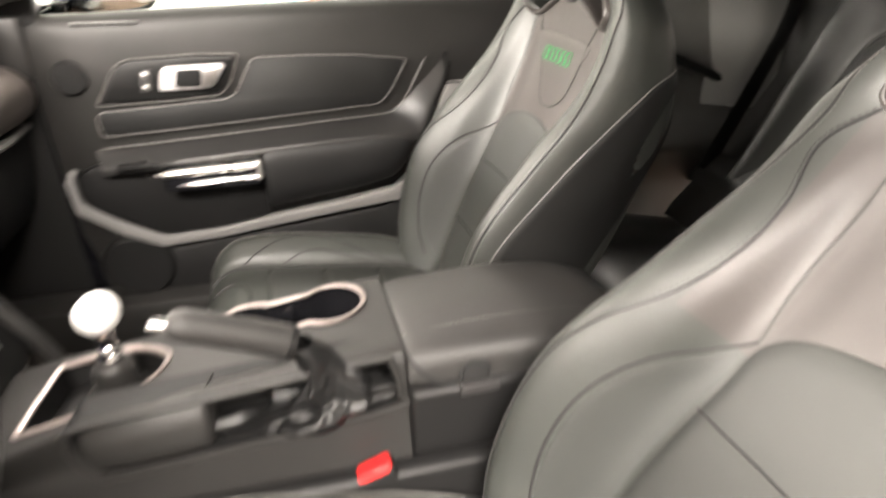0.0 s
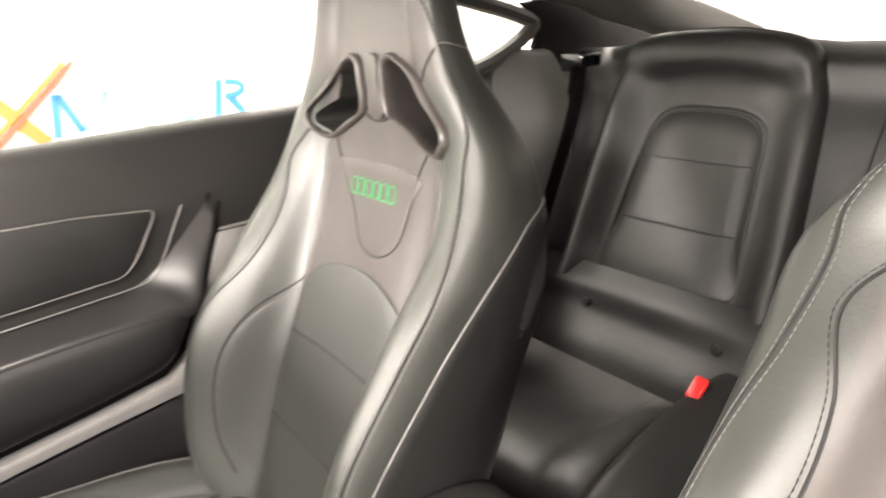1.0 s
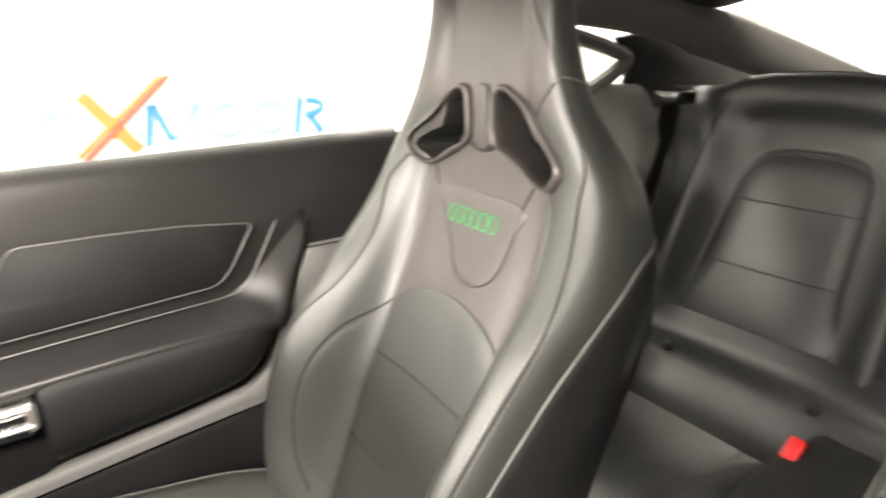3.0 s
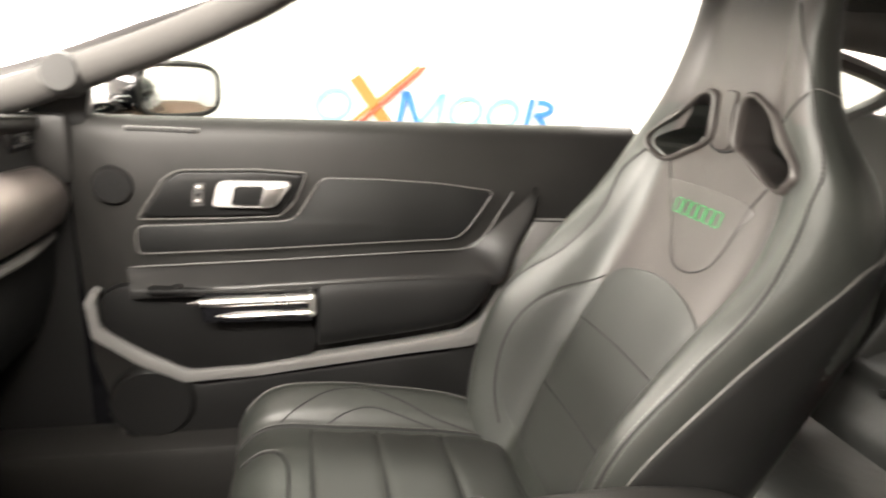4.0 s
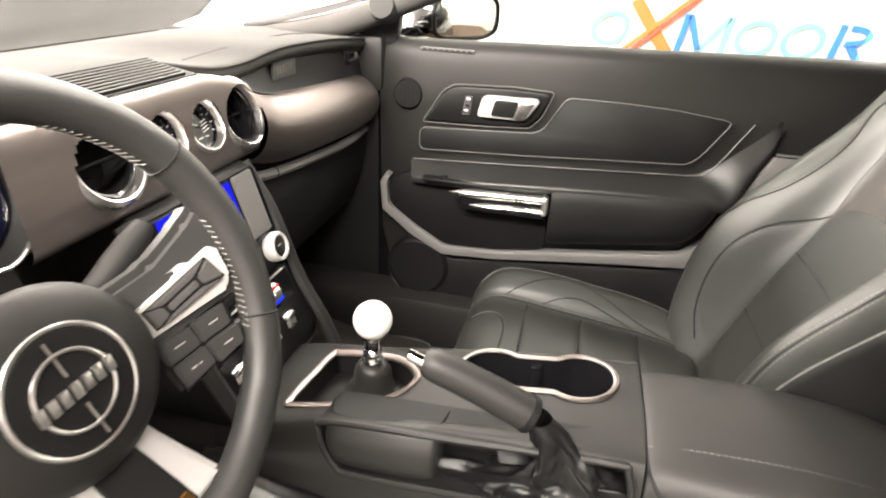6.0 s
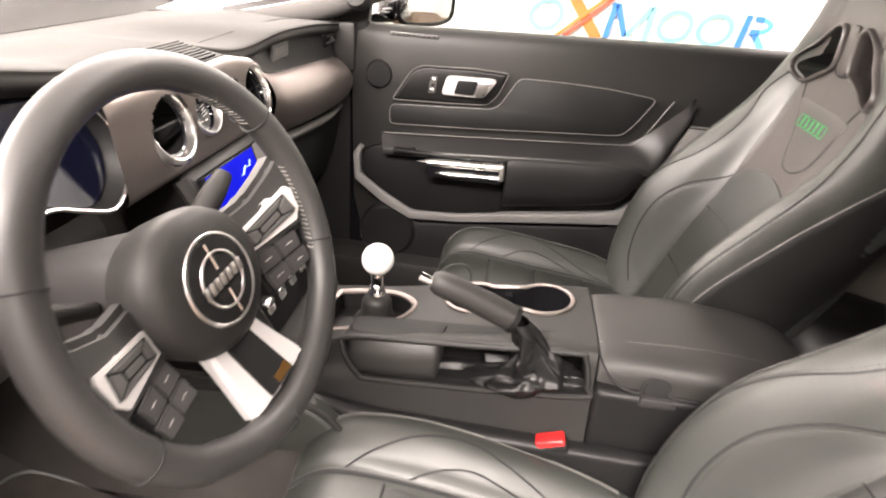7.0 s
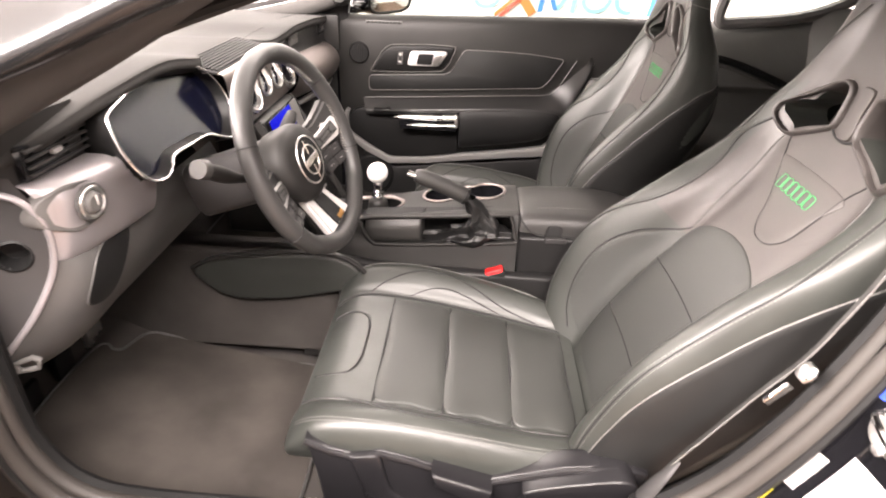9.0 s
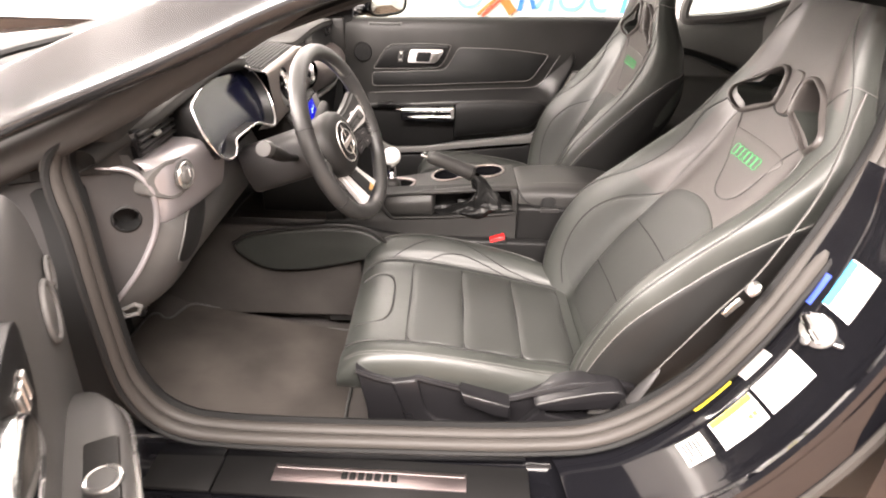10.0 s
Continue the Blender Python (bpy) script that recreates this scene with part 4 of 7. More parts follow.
    part("pocket_rim", tube([ks.at(*p) + ks.normal(*p) * side * 0.002 for p in gp], 0.0016, 6, True), grey_end, pocket)
    gb = []
    for y in (0.18, 0.3, 0.5, 0.68, 0.735):
        gb.append([(-0.265, y, 0.885), (-0.238, y, 0.852), (-0.236, y, 0.79), (-0.262, y, 0.69), (-0.33, y, 0.61), (-0.6, y, 0.59)])
    part("glove_box", Sheet(gb).mesh(18, 18), dark_trim, d, "black glove box lid")
    part("glove_strip", tube(smooth([(-0.246, 0.175, 0.892), (-0.224, 0.26, 0.876), (-0.216, 0.44, 0.859), (-0.214, 0.58, 0.850), (-0.226, 0.71, 0.846)], 24), 0.0095, 8, flat=0.9), quarter_grey, d, "grey strip under the fascia")
    part("strip_joint", ring_of((-0.223, 0.275, 0.8745), 0.0095, 0.0012, (0.1, 1, -0.1), 14), dark_seam, d)
    # centre stack
    st = thing("centre_stack", (-0.2, 0.03, 0.62), "black centre stack with a lit blue screen", "control panel")
    face = [(-0.205, 0.935), (-0.188, 0.928), (-0.135, 0.760), (-0.095, 0.690), (-0.10, 0.66), (-0.30, 0.66), (-0.30, 0.935)]
    part("stack_body", prism(face, "y", -0.085, 0.155, 0.008, 3), hard_plastic, st, "black stack body")
    for y in (-0.088, 0.156):
        part("stack_edge", tube(smooth([(-0.205, y, 0.93), (-0.165, y, 0.86), (-0.128, y, 0.76), (-0.088, y, 0.685), (-0.07, y, 0.64)], 16), 0.011, 8), soft_plastic, st, "rounded stack edge")

    def on(t, y, out=0.0):
        """A point on the sloping stack face, t metres down from its top."""
        a, b2 = V3((-0.188, y, 0.928)), V3((-0.135, y, 0.760))
        w = (b2 - a).normalized()
        return a + w * t + V3((-w.z, 0, w.x)) * out

    def plate(t0, t1, y0, y1, o0, o1, bev=0.003):
        b3 = bmesh.new()
        lo = [on(t, y, o0) for t, y in ((t0, y0), (t0, y1), (t1, y1), (t1, y0))]
        hi = [on(t, y, o1) for t, y in ((t0, y0), (t0, y1), (t1, y1), (t1, y0))]
        A, B = [b3.verts.new(p) for p in lo], [b3.verts.new(p) for p in hi]
        b3.faces.new(A)
        b3.faces.new(B[::-1])
        for k in range(4):
            b3.faces.new((A[k], B[k], B[(k + 1) % 4], A[(k + 1) % 4]))
        bmesh.ops.recalc_face_normals(b3, faces=b3.faces)
        if bev:
            bmesh.ops.bevel(b3, geom=b3.edges[:], offset=bev, segments=2, affect="EDGES", clamp_overlap=True)
        return b3

    part("screen_frame", plate(-0.002, 0.100, -0.078, 0.148, -0.004, 0.006, 0.003), gloss_black, st, "gloss black screen frame")
    sc = part("screen", plate(0.002, 0.078, -0.066, 0.081, 0.004, 0.0075, 0.0005), screen_blue, st, "lit blue touch screen")
    part("screen_mark", tube([on(0.0285 - 0.00085 * k + 0.0034 * math.sin(k * 0.85), 0.022 + k * 0.0033, 0.008) for k in range(13)], [0.0008 + 0.0012 * math.sin(k * 0.26) for k in range(13)], 6, flat=0.3), screen_white, sc, "pale wavy mark")
    part("screen_pillar", plate(-0.001, 0.092, 0.086, 0.136, 0.004, 0.0085, 0.003), quarter_grey, st, "grey panel beside the screen")
    part("screen_lip", plate(0.080, 0.092, -0.066, 0.080, 0.005, 0.0075, 0.001), hard_plastic, st, "dark lip under the screen")
    axs = (on(0, 0, 1) - on(0, 0, 0))
    for y in (-0.056, 0.126):
        k = part("knob", lathe([(0.0215, 0.0), (0.0225, 0.006), (0.0220, 0.015), (0.0200, 0.018), (0.0165, 0.018), (0.0155, 0.014)], on(0.119, y, 0.0), axs, 36), silver_paint, st, "satin ribbed rotary knob")
        part("knob_cap", lathe([(0.0157, 0.0145), (0.013, 0.0155), (0, 0.0155)], on(0.119, y, 0.0), axs, 24), hard_plastic, k)
        part("knob_mark", plate(0.116, 0.118, y - 0.004, y + 0.004, 0.0145, 0.0163, 0), print_grey, k, "small pale bar")

    def drum(name, t, y0, y1, r, mat, text):
        """A lying roller let into the stack face."""
        m = (y0 + y1) / 2
        return part(name, lathe([(0, y0 - m), (r * 0.93, y0 - m), (r, y0 - m + 0.0015), (r, y1 - m - 0.0015), (r * 0.93, y1 - m), (0, y1 - m)], on(t, m, 0.004 - r * 0.35), (0, 1, 0), 28), mat, st, text)

    # audio buttons: a rounded row ending in bright rings
    for k in range(4):
        drum("audio_button", 0.118, -0.0215 + k * 0.022, -0.0005 + k * 0.022, 0.0125, hard_plastic, "rounded black button")
    for y in (-0.026, 0.070):
        drum("button_ring", 0.118, y - 0.0035, y + 0.0035, 0.0145, satin, "bright ring beside the buttons")
    part("button_light", plate(0.117, 0.1195, 0.048, 0.052, 0.0115, 0.0135, 0), print_grey, st, "small pale mark")
    part("climate_panel", plate(0.146, 0.205, -0.074, 0.142, -0.002, 0.005, 0.004), gloss_black, st, "climate control panel")
    part("button_trim", plate(0.1525, 0.1550, -0.064, 0.130, 0.004, 0.0075, 0.0008), satin, st, "thin silver trim")
    for k in range(4):
        drum("climate_button", 0.176, -0.0215 + k * 0.022, -0.0005 + k * 0.022, 0.0150, hard_plastic, "rounded black button")
    for y, half in ((-0.032, 0.0095), (0.082, 0.0095)):
        dial = drum("temperature_dial", 0.176, y - half, y + half, 0.0185, satin, "chrome temperature roller")
        part("cold_mark", plate(0.181, 0.188, y - half + 0.001, y + half + 0.0012, 0.0125, 0.0145, 0), glow("blue_indicator", (0.01, 0.03, 0.9), 0.6), dial, "small blue light")
        part("warm_mark", plate(0.163, 0.167, y - half + 0.001, y + half + 0.0012, 0.0115, 0.0135, 0), red_plastic, dial, "small red mark")
    for a in range(2):
        for k in range(4):
            part("climate_mark", plate(0.170 + a * 0.010, 0.1715 + a * 0.010, -0.013 + k * 0.021, -0.006 + k * 0.021, 0.0126, 0.0142, 0), print_grey, st, "small pale bar")
    for k in range(4):
        y = -0.046 + k * 0.0450
        t = part("toggle", lathe([(0.0, -0.0145), (0.006, -0.0135), (0.0078, -0.006), (0.0078, 0.006), (0.006, 0.0135), (0, 0.0145)], on(0.217, y, 0.010), (0, 1, 0), 16), chrome, st, "chrome toggle switch")
        part("toggle_tab", plate(0.216, 0.234, y - 0.011, y + 0.011, 0.010, 0.0165, 0.003), satin, t, "flat chrome tab")
    for k in range(5):
        part("lower_rib", tube([on(0.250 + k * 0.010, -0.07, -0.004 + 0.004 * k), on(0.250 + k * 0.010, 0.13, -0.004 + 0.004 * k)], 0.0016, 5), switch_grey, st, "fine lower rib")
    return d


dashboard()


# ---- steering wheel and column ----
def steering_wheel():
    s = thing("steering_wheel", (-0.10, -0.343, 0.93), "black leather steering wheel with silver spokes", "steering wheel")
    c, n = V3((-0.022, -0.350, 0.971)), V3((0.922, -0.134, 0.363)).normalized()
    e1 = V3((0, 0, 1)).cross(n).normalized()
    e2 = n.cross(e1)
    f1, f2 = e1, e2
    # the wheel stands turned a little to one side, its hub below the middle
    e1, e2 = f1 * math.cos(radians(8)) + f2 * math.sin(radians(8)), f2 * math.cos(radians(8)) - f1 * math.sin(radians(8))
    hc = c - e2 * 0.017
    P = lambda r, deg, h=0.0: c + e1 * (r * math.cos(radians(deg))) + e2 * (r * math.sin(radians(deg))) + n * h
    R = 0.1695
    part("rim", tube([P(R * (0.985 if 225 < q < 315 else 1.0), q) for q in range(0, 360, 5)], 0.0165, 14, True), wheel_leather, s, "thick black leather rim")
    for q in (28, 152, 205, 335, 262, 278):
        part("rim_seam", tube([P(R, q) + (P(1, q) - c) * 0.0171 * math.cos(a) + n * 0.0171 * math.sin(a) for a in np.linspace(0, 2 * math.pi, 14)], 0.0009, 4), dark_seam, s)
    for q0, q1 in ((32, 60), (120, 148), (-28, 10), (170, 208)):
        for q in range(q0, q1, 2):
            part("stitch", tube([P(R - 0.0165, q, 0.004), P(R - 0.0165, q + 1.1, -0.004)], 0.0005, 4), stitch, s)
    part("hub", lathe([(0.070, -0.065), (0.075, -0.040), (0.077, -0.024), (0.073, -0.013), (0.063, -0.006), (0.044, -0.001), (0, 0.001)], hc, n, 48, sx=0.97, sy=0.90, up=e1), soft_plastic, s, "black round airbag cover")
    em = part("emblem", ring_of(hc + n * -0.0015, 0.042, 0.0018, n, 40), satin, s, "round emblem with a cross hair")
    part("emblem_face", lathe([(0.041, -0.004), (0.039, 0.0), (0, 0.0015)], hc, n, 32), hard_plastic, em)
    part("emblem_ring", ring_of(hc + n * 0.0012, 0.026, 0.0014, n, 32), satin, em)
    for a, b in (((0.0, -1), (0.0, -0.3)), ((0, 0.3), (0, 1))):
        part("cross_line", tube([hc + n * 0.0016 + e2 * (a[1] * 0.036), hc + n * 0.0016 + e2 * (b[1] * 0.036)], 0.0010, 5), satin, em)
    for k in range(-3, 4):
        part("emblem_bar", box(-0.001, 0.001, -0.003, 0.003, -0.0055, 0.0055, 0.0004, turn=Matrix.Translation(hc + n * 0.0020 + e1 * (k * 0.0085)) @ pose(0, 0, 0, 0, -22, 0)), satin, em)

    def spoke(pts, h0, h1, mat, label, bev=0.004, par=s):
        b = bmesh.new()
        pts = [(x * 0.935, (y - (0.034 if abs(x) > 0.06 and y > -0.065 else 0.0)) * 0.935) for x, y in pts]
        dish = lambda x, y: -0.066 * max(0.0, 1 - math.hypot(x, y) / 0.165)
        lo, hi = [b.verts.new(c + e1 * x + e2 * y + n * (h0 + dish(x, y))) for x, y in pts], [b.verts.new(c + e1 * x + e2 * y + n * (h1 + dish(x, y))) for x, y in pts]
        b.faces.new(lo)
        b.faces.new(hi[::-1])
        m = len(pts)
        for k in range(m):
            b.faces.new((lo[k], hi[k], hi[(k + 1) % m], lo[(k + 1) % m]))
        bmesh.ops.recalc_face_normals(b, faces=b.faces)
        bmesh.ops.bevel(b, geom=b.edges[:], offset=bev * (1.7 if mat is silver_paint else 1), segments=4 if mat is silver_paint else 2, affect="EDGES", clamp_overlap=True)
        return part("spoke" if par is s else "spoke_piece", b, mat, par, label)

    for m in (1, -1):
        spoke([(m * 0.062, 0.046), (m * 0.112, 0.050), (m * 0.148, 0.066), (m * 0.166, 0.078), (m * 0.176, 0.050), (m * 0.178, 0.000), (m * 0.172, -0.022), (m * 0.150, -0.016), (m * 0.066, -0.020)], -0.022, 0.002, wheel_leather, "black leather side spoke", 0.006)
        sp = spoke([(m * 0.074, 0.026), (m * 0.12, 0.034), (m * 0.156, 0.043), (m * 0.164, 0.034), (m * 0.162, 0.006), (m * 0.150, -0.009), (m * 0.076, -0.009)], -0.004, 0.008, silver_paint, "satin silver switch surround", 0.003)
        spoke([(m * 0.083, 0.020), (m * 0.147, 0.0335), (m * 0.154, 0.007), (m * 0.085, -0.002)], 0.006, 0.0095, dark_trim, "dark switch field", 0.0015, sp)
        for q in ([(0.085, 0.0180), (0.099, 0.0145), (0.100, 0.0055), (0.087, 0.0005)], [(0.101, 0.0150), (0.088, 0.0190), (0.144, 0.0310), (0.131, 0.0215)], [(0.102, 0.0050), (0.131, 0.0105), (0.150, 0.0075), (0.089, -0.0005)], [(0.133, 0.0210), (0.146, 0.0300), (0.151, 0.0090), (0.134, 0.0120)], [(0.102, 0.0135), (0.130, 0.0195), (0.131, 0.0125), (0.103, 0.0068)]):
            spoke([(m * x, y) for x, y in q], 0.0085, 0.0118, grey_end, "", 0.0012, sp)
        lo = spoke([(m * 0.076, -0.008), (m * 0.148, -0.010), (m * 0.146, -0.030), (m * 0.136, -0.052), (m * 0.075, -0.060)], -0.02, 0.002, dark_trim, "black switch block")
        for a in range(2):
            for b in range(2):
                spoke([(m * (0.079 + a * 0.032), -0.0115 - b * 0.0225), (m * (0.1095 + a * 0.032), -0.0125 - b * 0.0215), (m * (0.1085 + a * 0.029), -0.0325 - b * 0.0195), (m * (0.078 + a * 0.032), -0.0325 - b * 0.0225)], 0.001, 0.0055, switch_grey, "", 0.0015, lo)
                spoke([(m * (0.089 + a * 0.032), -0.0205 - b * 0.022), (m * (0.099 + a * 0.031), -0.0207 - b * 0.022), (m * (0.099 + a * 0.031), -0.0223 - b * 0.022), (m * (0.089 + a * 0.032), -0.0222 - b * 0.022)], 0.005, 0.0059, print_grey, "", 0.0002, lo)
    low = spoke([(-0.036, -0.070), (0.036, -0.070), (0.044, -0.110), (0.056, -0.158), (-0.056, -0.158), (-0.044, -0.110)], -0.016, 0.003, silver_paint, "satin silver lower spoke", 0.003)
    spoke([(-0.018, -0.075), (0.018, -0.075), (0.023, -0.153), (-0.023, -0.153)], 0.003, 0.0085, hard_plastic, "dark spoke slot", 0.001, low)
    spoke([(-0.006, -0.141), (0.0195, -0.141), (0.021, -0.151), (-0.006, -0.151)], 0.0070, 0.0098, bezel_tint, "copper tinted slot end", 0.001, low)
    # column shroud and stalks
    col = thing("steering_column", (-0.22, -0.343, 0.86), "black steering column shroud with stalks", "steering column")
    g = []
    for h, k in ((-0.055, 0.85), (-0.09, 0.95), (-0.15, 0.95), (-0.23, 0.95)):
        g.append([c + n * h + f1 * (0.046 * k * math.copysign(abs(math.cos(q)) ** 0.7, math.cos(q))) + f2 * (0.055 * k * math.copysign(abs(math.sin(q)) ** 0.7, math.sin(q)) - 0.012) for q in [2 * math.pi * j / 12 for j in range(12)]])
    part("shroud", Sheet(g, True).mesh(10, 32, caps=True), switch_grey, col, "black column shroud")
    for m in (1, -1):
        part("stalk", tube(smooth([P(0.05, 0 if m > 0 else 180, -0.10), c + f1 * m * 0.10 + f2 * 0.015 + n * -0.095, c + f1 * m * 0.160 + f2 * 0.048 + n * -0.085], 8), [0.008, 0.008, 0.009, 0.011, 0.013, 0.014, 0.013, 0.010], 10), soft_plastic, col, "black control stalk")
    part("stalk_tip", tube([c + f1 * -0.16 + f2 * 0.048 + n * -0.085, c + f1 * -0.175 + f2 * 0.054 + n * -0.083], [0.0165, 0.0150], 12), grey_end, col, "ribbed grey stalk end")
    return s


steering_wheel()

# ---- centre console ----
def console():
    k = thing("centre_console", (0.3, 0.0, 0.30), "black centre console with chrome cup holder ring", "console")
    ys, yn = 0.106, -0.086
    sh = smooth([(-0.045, -0.044), (-0.043, -0.01), (-0.032, 0.064), (-0.022, 0.070), (0.01, 0.072), (0.06, 0.068), (0.092, 0.048), (0.106, 0.022), (0.090, -0.010), (0.055, -0.032), (0.01, -0.041), (-0.038, -0.048)], 60, True)
    cu = []
    for cx, r, a0, a1 in ((0.200, 0.045, 50, 310), (0.312, 0.045, -130, 130)):
        for q in np.linspace(a0, a1, 18):
            cu.append((cx + r * math.cos(radians(q)), 0.050 + r * math.sin(radians(q))))
    tray = smooth([(0.022, 0.706), (0.038, 0.722), (0.20, 0.733), (0.35, 0.744), (0.369, 0.737), (0.376, 0.70), (0.36, 0.682), (0.09, 0.664), (0.045, 0.670)], 60, True)
    ty = lambda z: -0.0885 - (0.742 - z) * 0.27
    rows = []
    lift = lambda x: float(np.interp(x, (-0.06, 0.04, 0.18, 0.30, 0.385), (0.0, 0.022, 0.014, 0.008, 0.001)))
    for x, z in ((-0.13, 0.665), (-0.05, 0.685), (0.06, 0.700), (0.18, 0.722), (0.30, 0.738), (0.385, 0.746)):
        rows.append([(x, ys + 0.004, 0.34), (x, ys + 0.002, 0.55), (x, ys, z - 0.02), (x, ys - 0.006, z - 0.004), (x, ys - 0.02, z), (x, 0.05, z + 0.002), (x, -0.04, z + 0.001 + 0.2 * lift(x)), (x, yn + 0.014, z + 0.9 * lift(x)), (x, yn + 0.002, z - 0.006 + lift(x)), (x, yn - 0.008, z - 0.03 + 0.6 * lift(x)), (x, yn - 0.026, 0.645), (x, yn - 0.045, 0.55), (x, yn - 0.05, 0.34)])
    bm = open_up(Sheet(rows).mesh(130, 190), lambda c: (c.z > 0.66 and c.y > -0.07 and (inside(sh, c.x, c.y) or inside(cu, c.x, c.y))) or (c.y < -0.07 and inside(tray, c.x, c.z)))
    part("body", bm, soft_plastic, k, "soft black console body")
    part("tray_rim", tube([(x, ty(z) - 0.001, z) for x, z in tray], 0.0042, 8, True), soft_plastic, k, "rounded tray rim")
    part("tray_well", cup([(x, ty(z) + 0.004, z) for x, z in tray], [(x * 0.97 + 0.006, -0.038, z) for x, z in tray]), dark_trim, k, "dark open tray")
    bin_rows = []
    for x, dy in ((0.024, 0.030), (0.027, 0.012), (0.036, 0.002), (0.06, -0.002), (0.11, -0.002), (0.150, 0.001), (0.162, 0.008), (0.167, 0.030)):
        zt, zb = 0.716 + 0.075 * x, 0.668 + 0.03 * x
        bin_rows.append([(x, ty(zt + (zb - zt) * f) + 0.004 + dy + off, zt + (zb - zt) * f) for f, off in ((-0.10, 0.008), (0.02, 0.002), (0.15, -0.002), (0.4, -0.006), (0.7, -0.004), (0.92, 0.0), (1.08, 0.006))])
    part("tray_box", Sheet(bin_rows).mesh(30, 24), bin_plastic, k, "smooth bulging bin cover")
    part("footwell_side", prism([(-0.82, 0.36), (-0.82, 0.66), (-0.30, 0.64), (-0.03, 0.640), (-0.03, 0.36)], "y", -0.148, -0.118, 0.012, 3), carpet, k, "carpeted footwell side")
    part("lower_side", prism([(-0.03, 0.36), (-0.03, 0.640), (0.10, 0.625), (0.62, 0.615), (0.66, 0.36)], "y", -0.150, -0.118, 0.012, 3), hard_plastic, k, "black lower console side")
    kn = [(-0.36, 0.60), (-0.30, 0.635), (-0.12, 0.660), (-0.02, 0.655), (0.03, 0.625), (0.06, 0.575), (-0.02, 0.565), (-0.16, 0.535), (-0.27, 0.53), (-0.33, 0.56)]
    part("knee_pad", prism(smooth(kn, 50, True), "y", -0.180, -0.145, 0.014, 3), leather, k, "padded black knee rest")
    part("knee_edge", tube([(x, -0.182, z) for x, z in smooth([(-0.36, 0.61), (-0.29, 0.642), (-0.12, 0.668), (-0.01, 0.662), (0.04, 0.628), (0.075, 0.57)], 24)], 0.005, 8), soft_plastic, k, "rounded pad edge")
    # shifter surround, a sunk pan inside a bright rim
    zt = lambda x: float(np.interp(x, (-0.13, -0.05, 0.06, 0.18, 0.30, 0.385), (0.665, 0.685, 0.700, 0.722, 0.738, 0.746)))
    part("shifter_ring", tube([(x, y, zt(x) + 0.003) for x, y in sh], 0.0056, 8, True, flat=0.6), alu, k, "bright shifter surround")
    c0 = np.array(sh).mean(0)
    part("shifter_pan", cup([(x, y, zt(x)) for x, y in sh], [(c0[0] + (x - c0[0]) * 0.9, c0[1] + (y - c0[1]) * 0.9, zt(x) - 0.028) for x, y in sh]), hard_plastic, k, "sunk black shifter pan")
    # cup holders
    part("cup_ring", tube([(x, y, zt(x) + 0.004) for x, y in cu], 0.0040, 10, True, flat=0.7), alu, k, "chrome double cup holder ring")
    part("cup_wall", cup([(x, y, zt(x) + 0.002) for x, y in cu], [(0.256 + (x - 0.256) * 0.95, 0.05 + (y - 0.05) * 0.93, zt(x) - 0.065) for x, y in cu]), gloss_black, k, "deep dark cup wells")
    for m in (1, -1):
        part("cup_divider", box(0.248, 0.264, 0.05 + m * 0.032 - 0.008, 0.05 + m * 0.032 + 0.008, 0.67, 0.726, 0.004), gloss_black, k)
    # armrest lid
    lid = []
    for x, z, w0, w1 in ((0.387, 0.735, -0.088, 0.100), (0.394, 0.746, -0.094, 0.102), (0.45, 0.752, -0.100, 0.104), (0.55, 0.754, -0.106, 0.104), (0.64, 0.744, -0.108, 0.103), (0.70, 0.722, -0.105, 0.100), (0.715, 0.69, -0.100, 0.098)):
        lid.append([(x, w1 - 0.002, 0.66), (x, w1, z - 0.03), (x, w1 - 0.012, z - 0.006), (x, w1 - 0.04, z), (x, (w0 + w1) / 2, z + 0.003), (x, w0 + 0.04, z), (x, w0 + 0.014, z - 0.006), (x, w0 + 0.001, z - 0.020), (x, w0 - 0.004, min(z - 0.024, 0.709))])
    part("armrest_lid", Sheet(lid).mesh(30, 40), leather_matte, k, "padded black armrest lid")
    part("lid_stitching", dashes([(x, -0.052, z + 0.0012) for x, z in smooth([(0.39, 0.744), (0.45, 0.7515), (0.55, 0.7535), (0.64, 0.7435), (0.70, 0.722)], 40)], 0.0007), seat_thread, k)
    part("lid_gap", tube(smooth([(0.386, 0.085, 0.742), (0.386, 0.0, 0.7455), (0.387, -0.062, 0.742), (0.394, -0.088, 0.732), (0.408, -0.102, 0.718), (0.428, -0.108, 0.710), (0.446, -0.109, 0.709), (0.449, -0.108, 0.722), (0.456, -0.107, 0.731), (0.474, -0.107, 0.732), (0.484, -0.108, 0.724), (0.488, -0.110, 0.709), (0.56, -0.114, 0.708), (0.66, -0.115, 0.700)], 60), 0.0024, 6), dark_seam, k)
    part("latch_notch", prism(rounded([(0.450, 0.706), (0.452, 0.726), (0.460, 0.731), (0.474, 0.731), (0.483, 0.724), (0.486, 0.706)], 0.004), "y", -0.1105, -0.095, 0.0015), dark_seam, k, "dark arched latch notch")
    part("lid_latch", prism(rounded([(0.446, 0.692), (0.447, 0.7065), (0.494, 0.7065), (0.496, 0.694)], 0.003), "y", -0.1190, -0.108, 0.002), switch_grey, k, "small grey lid latch tab")
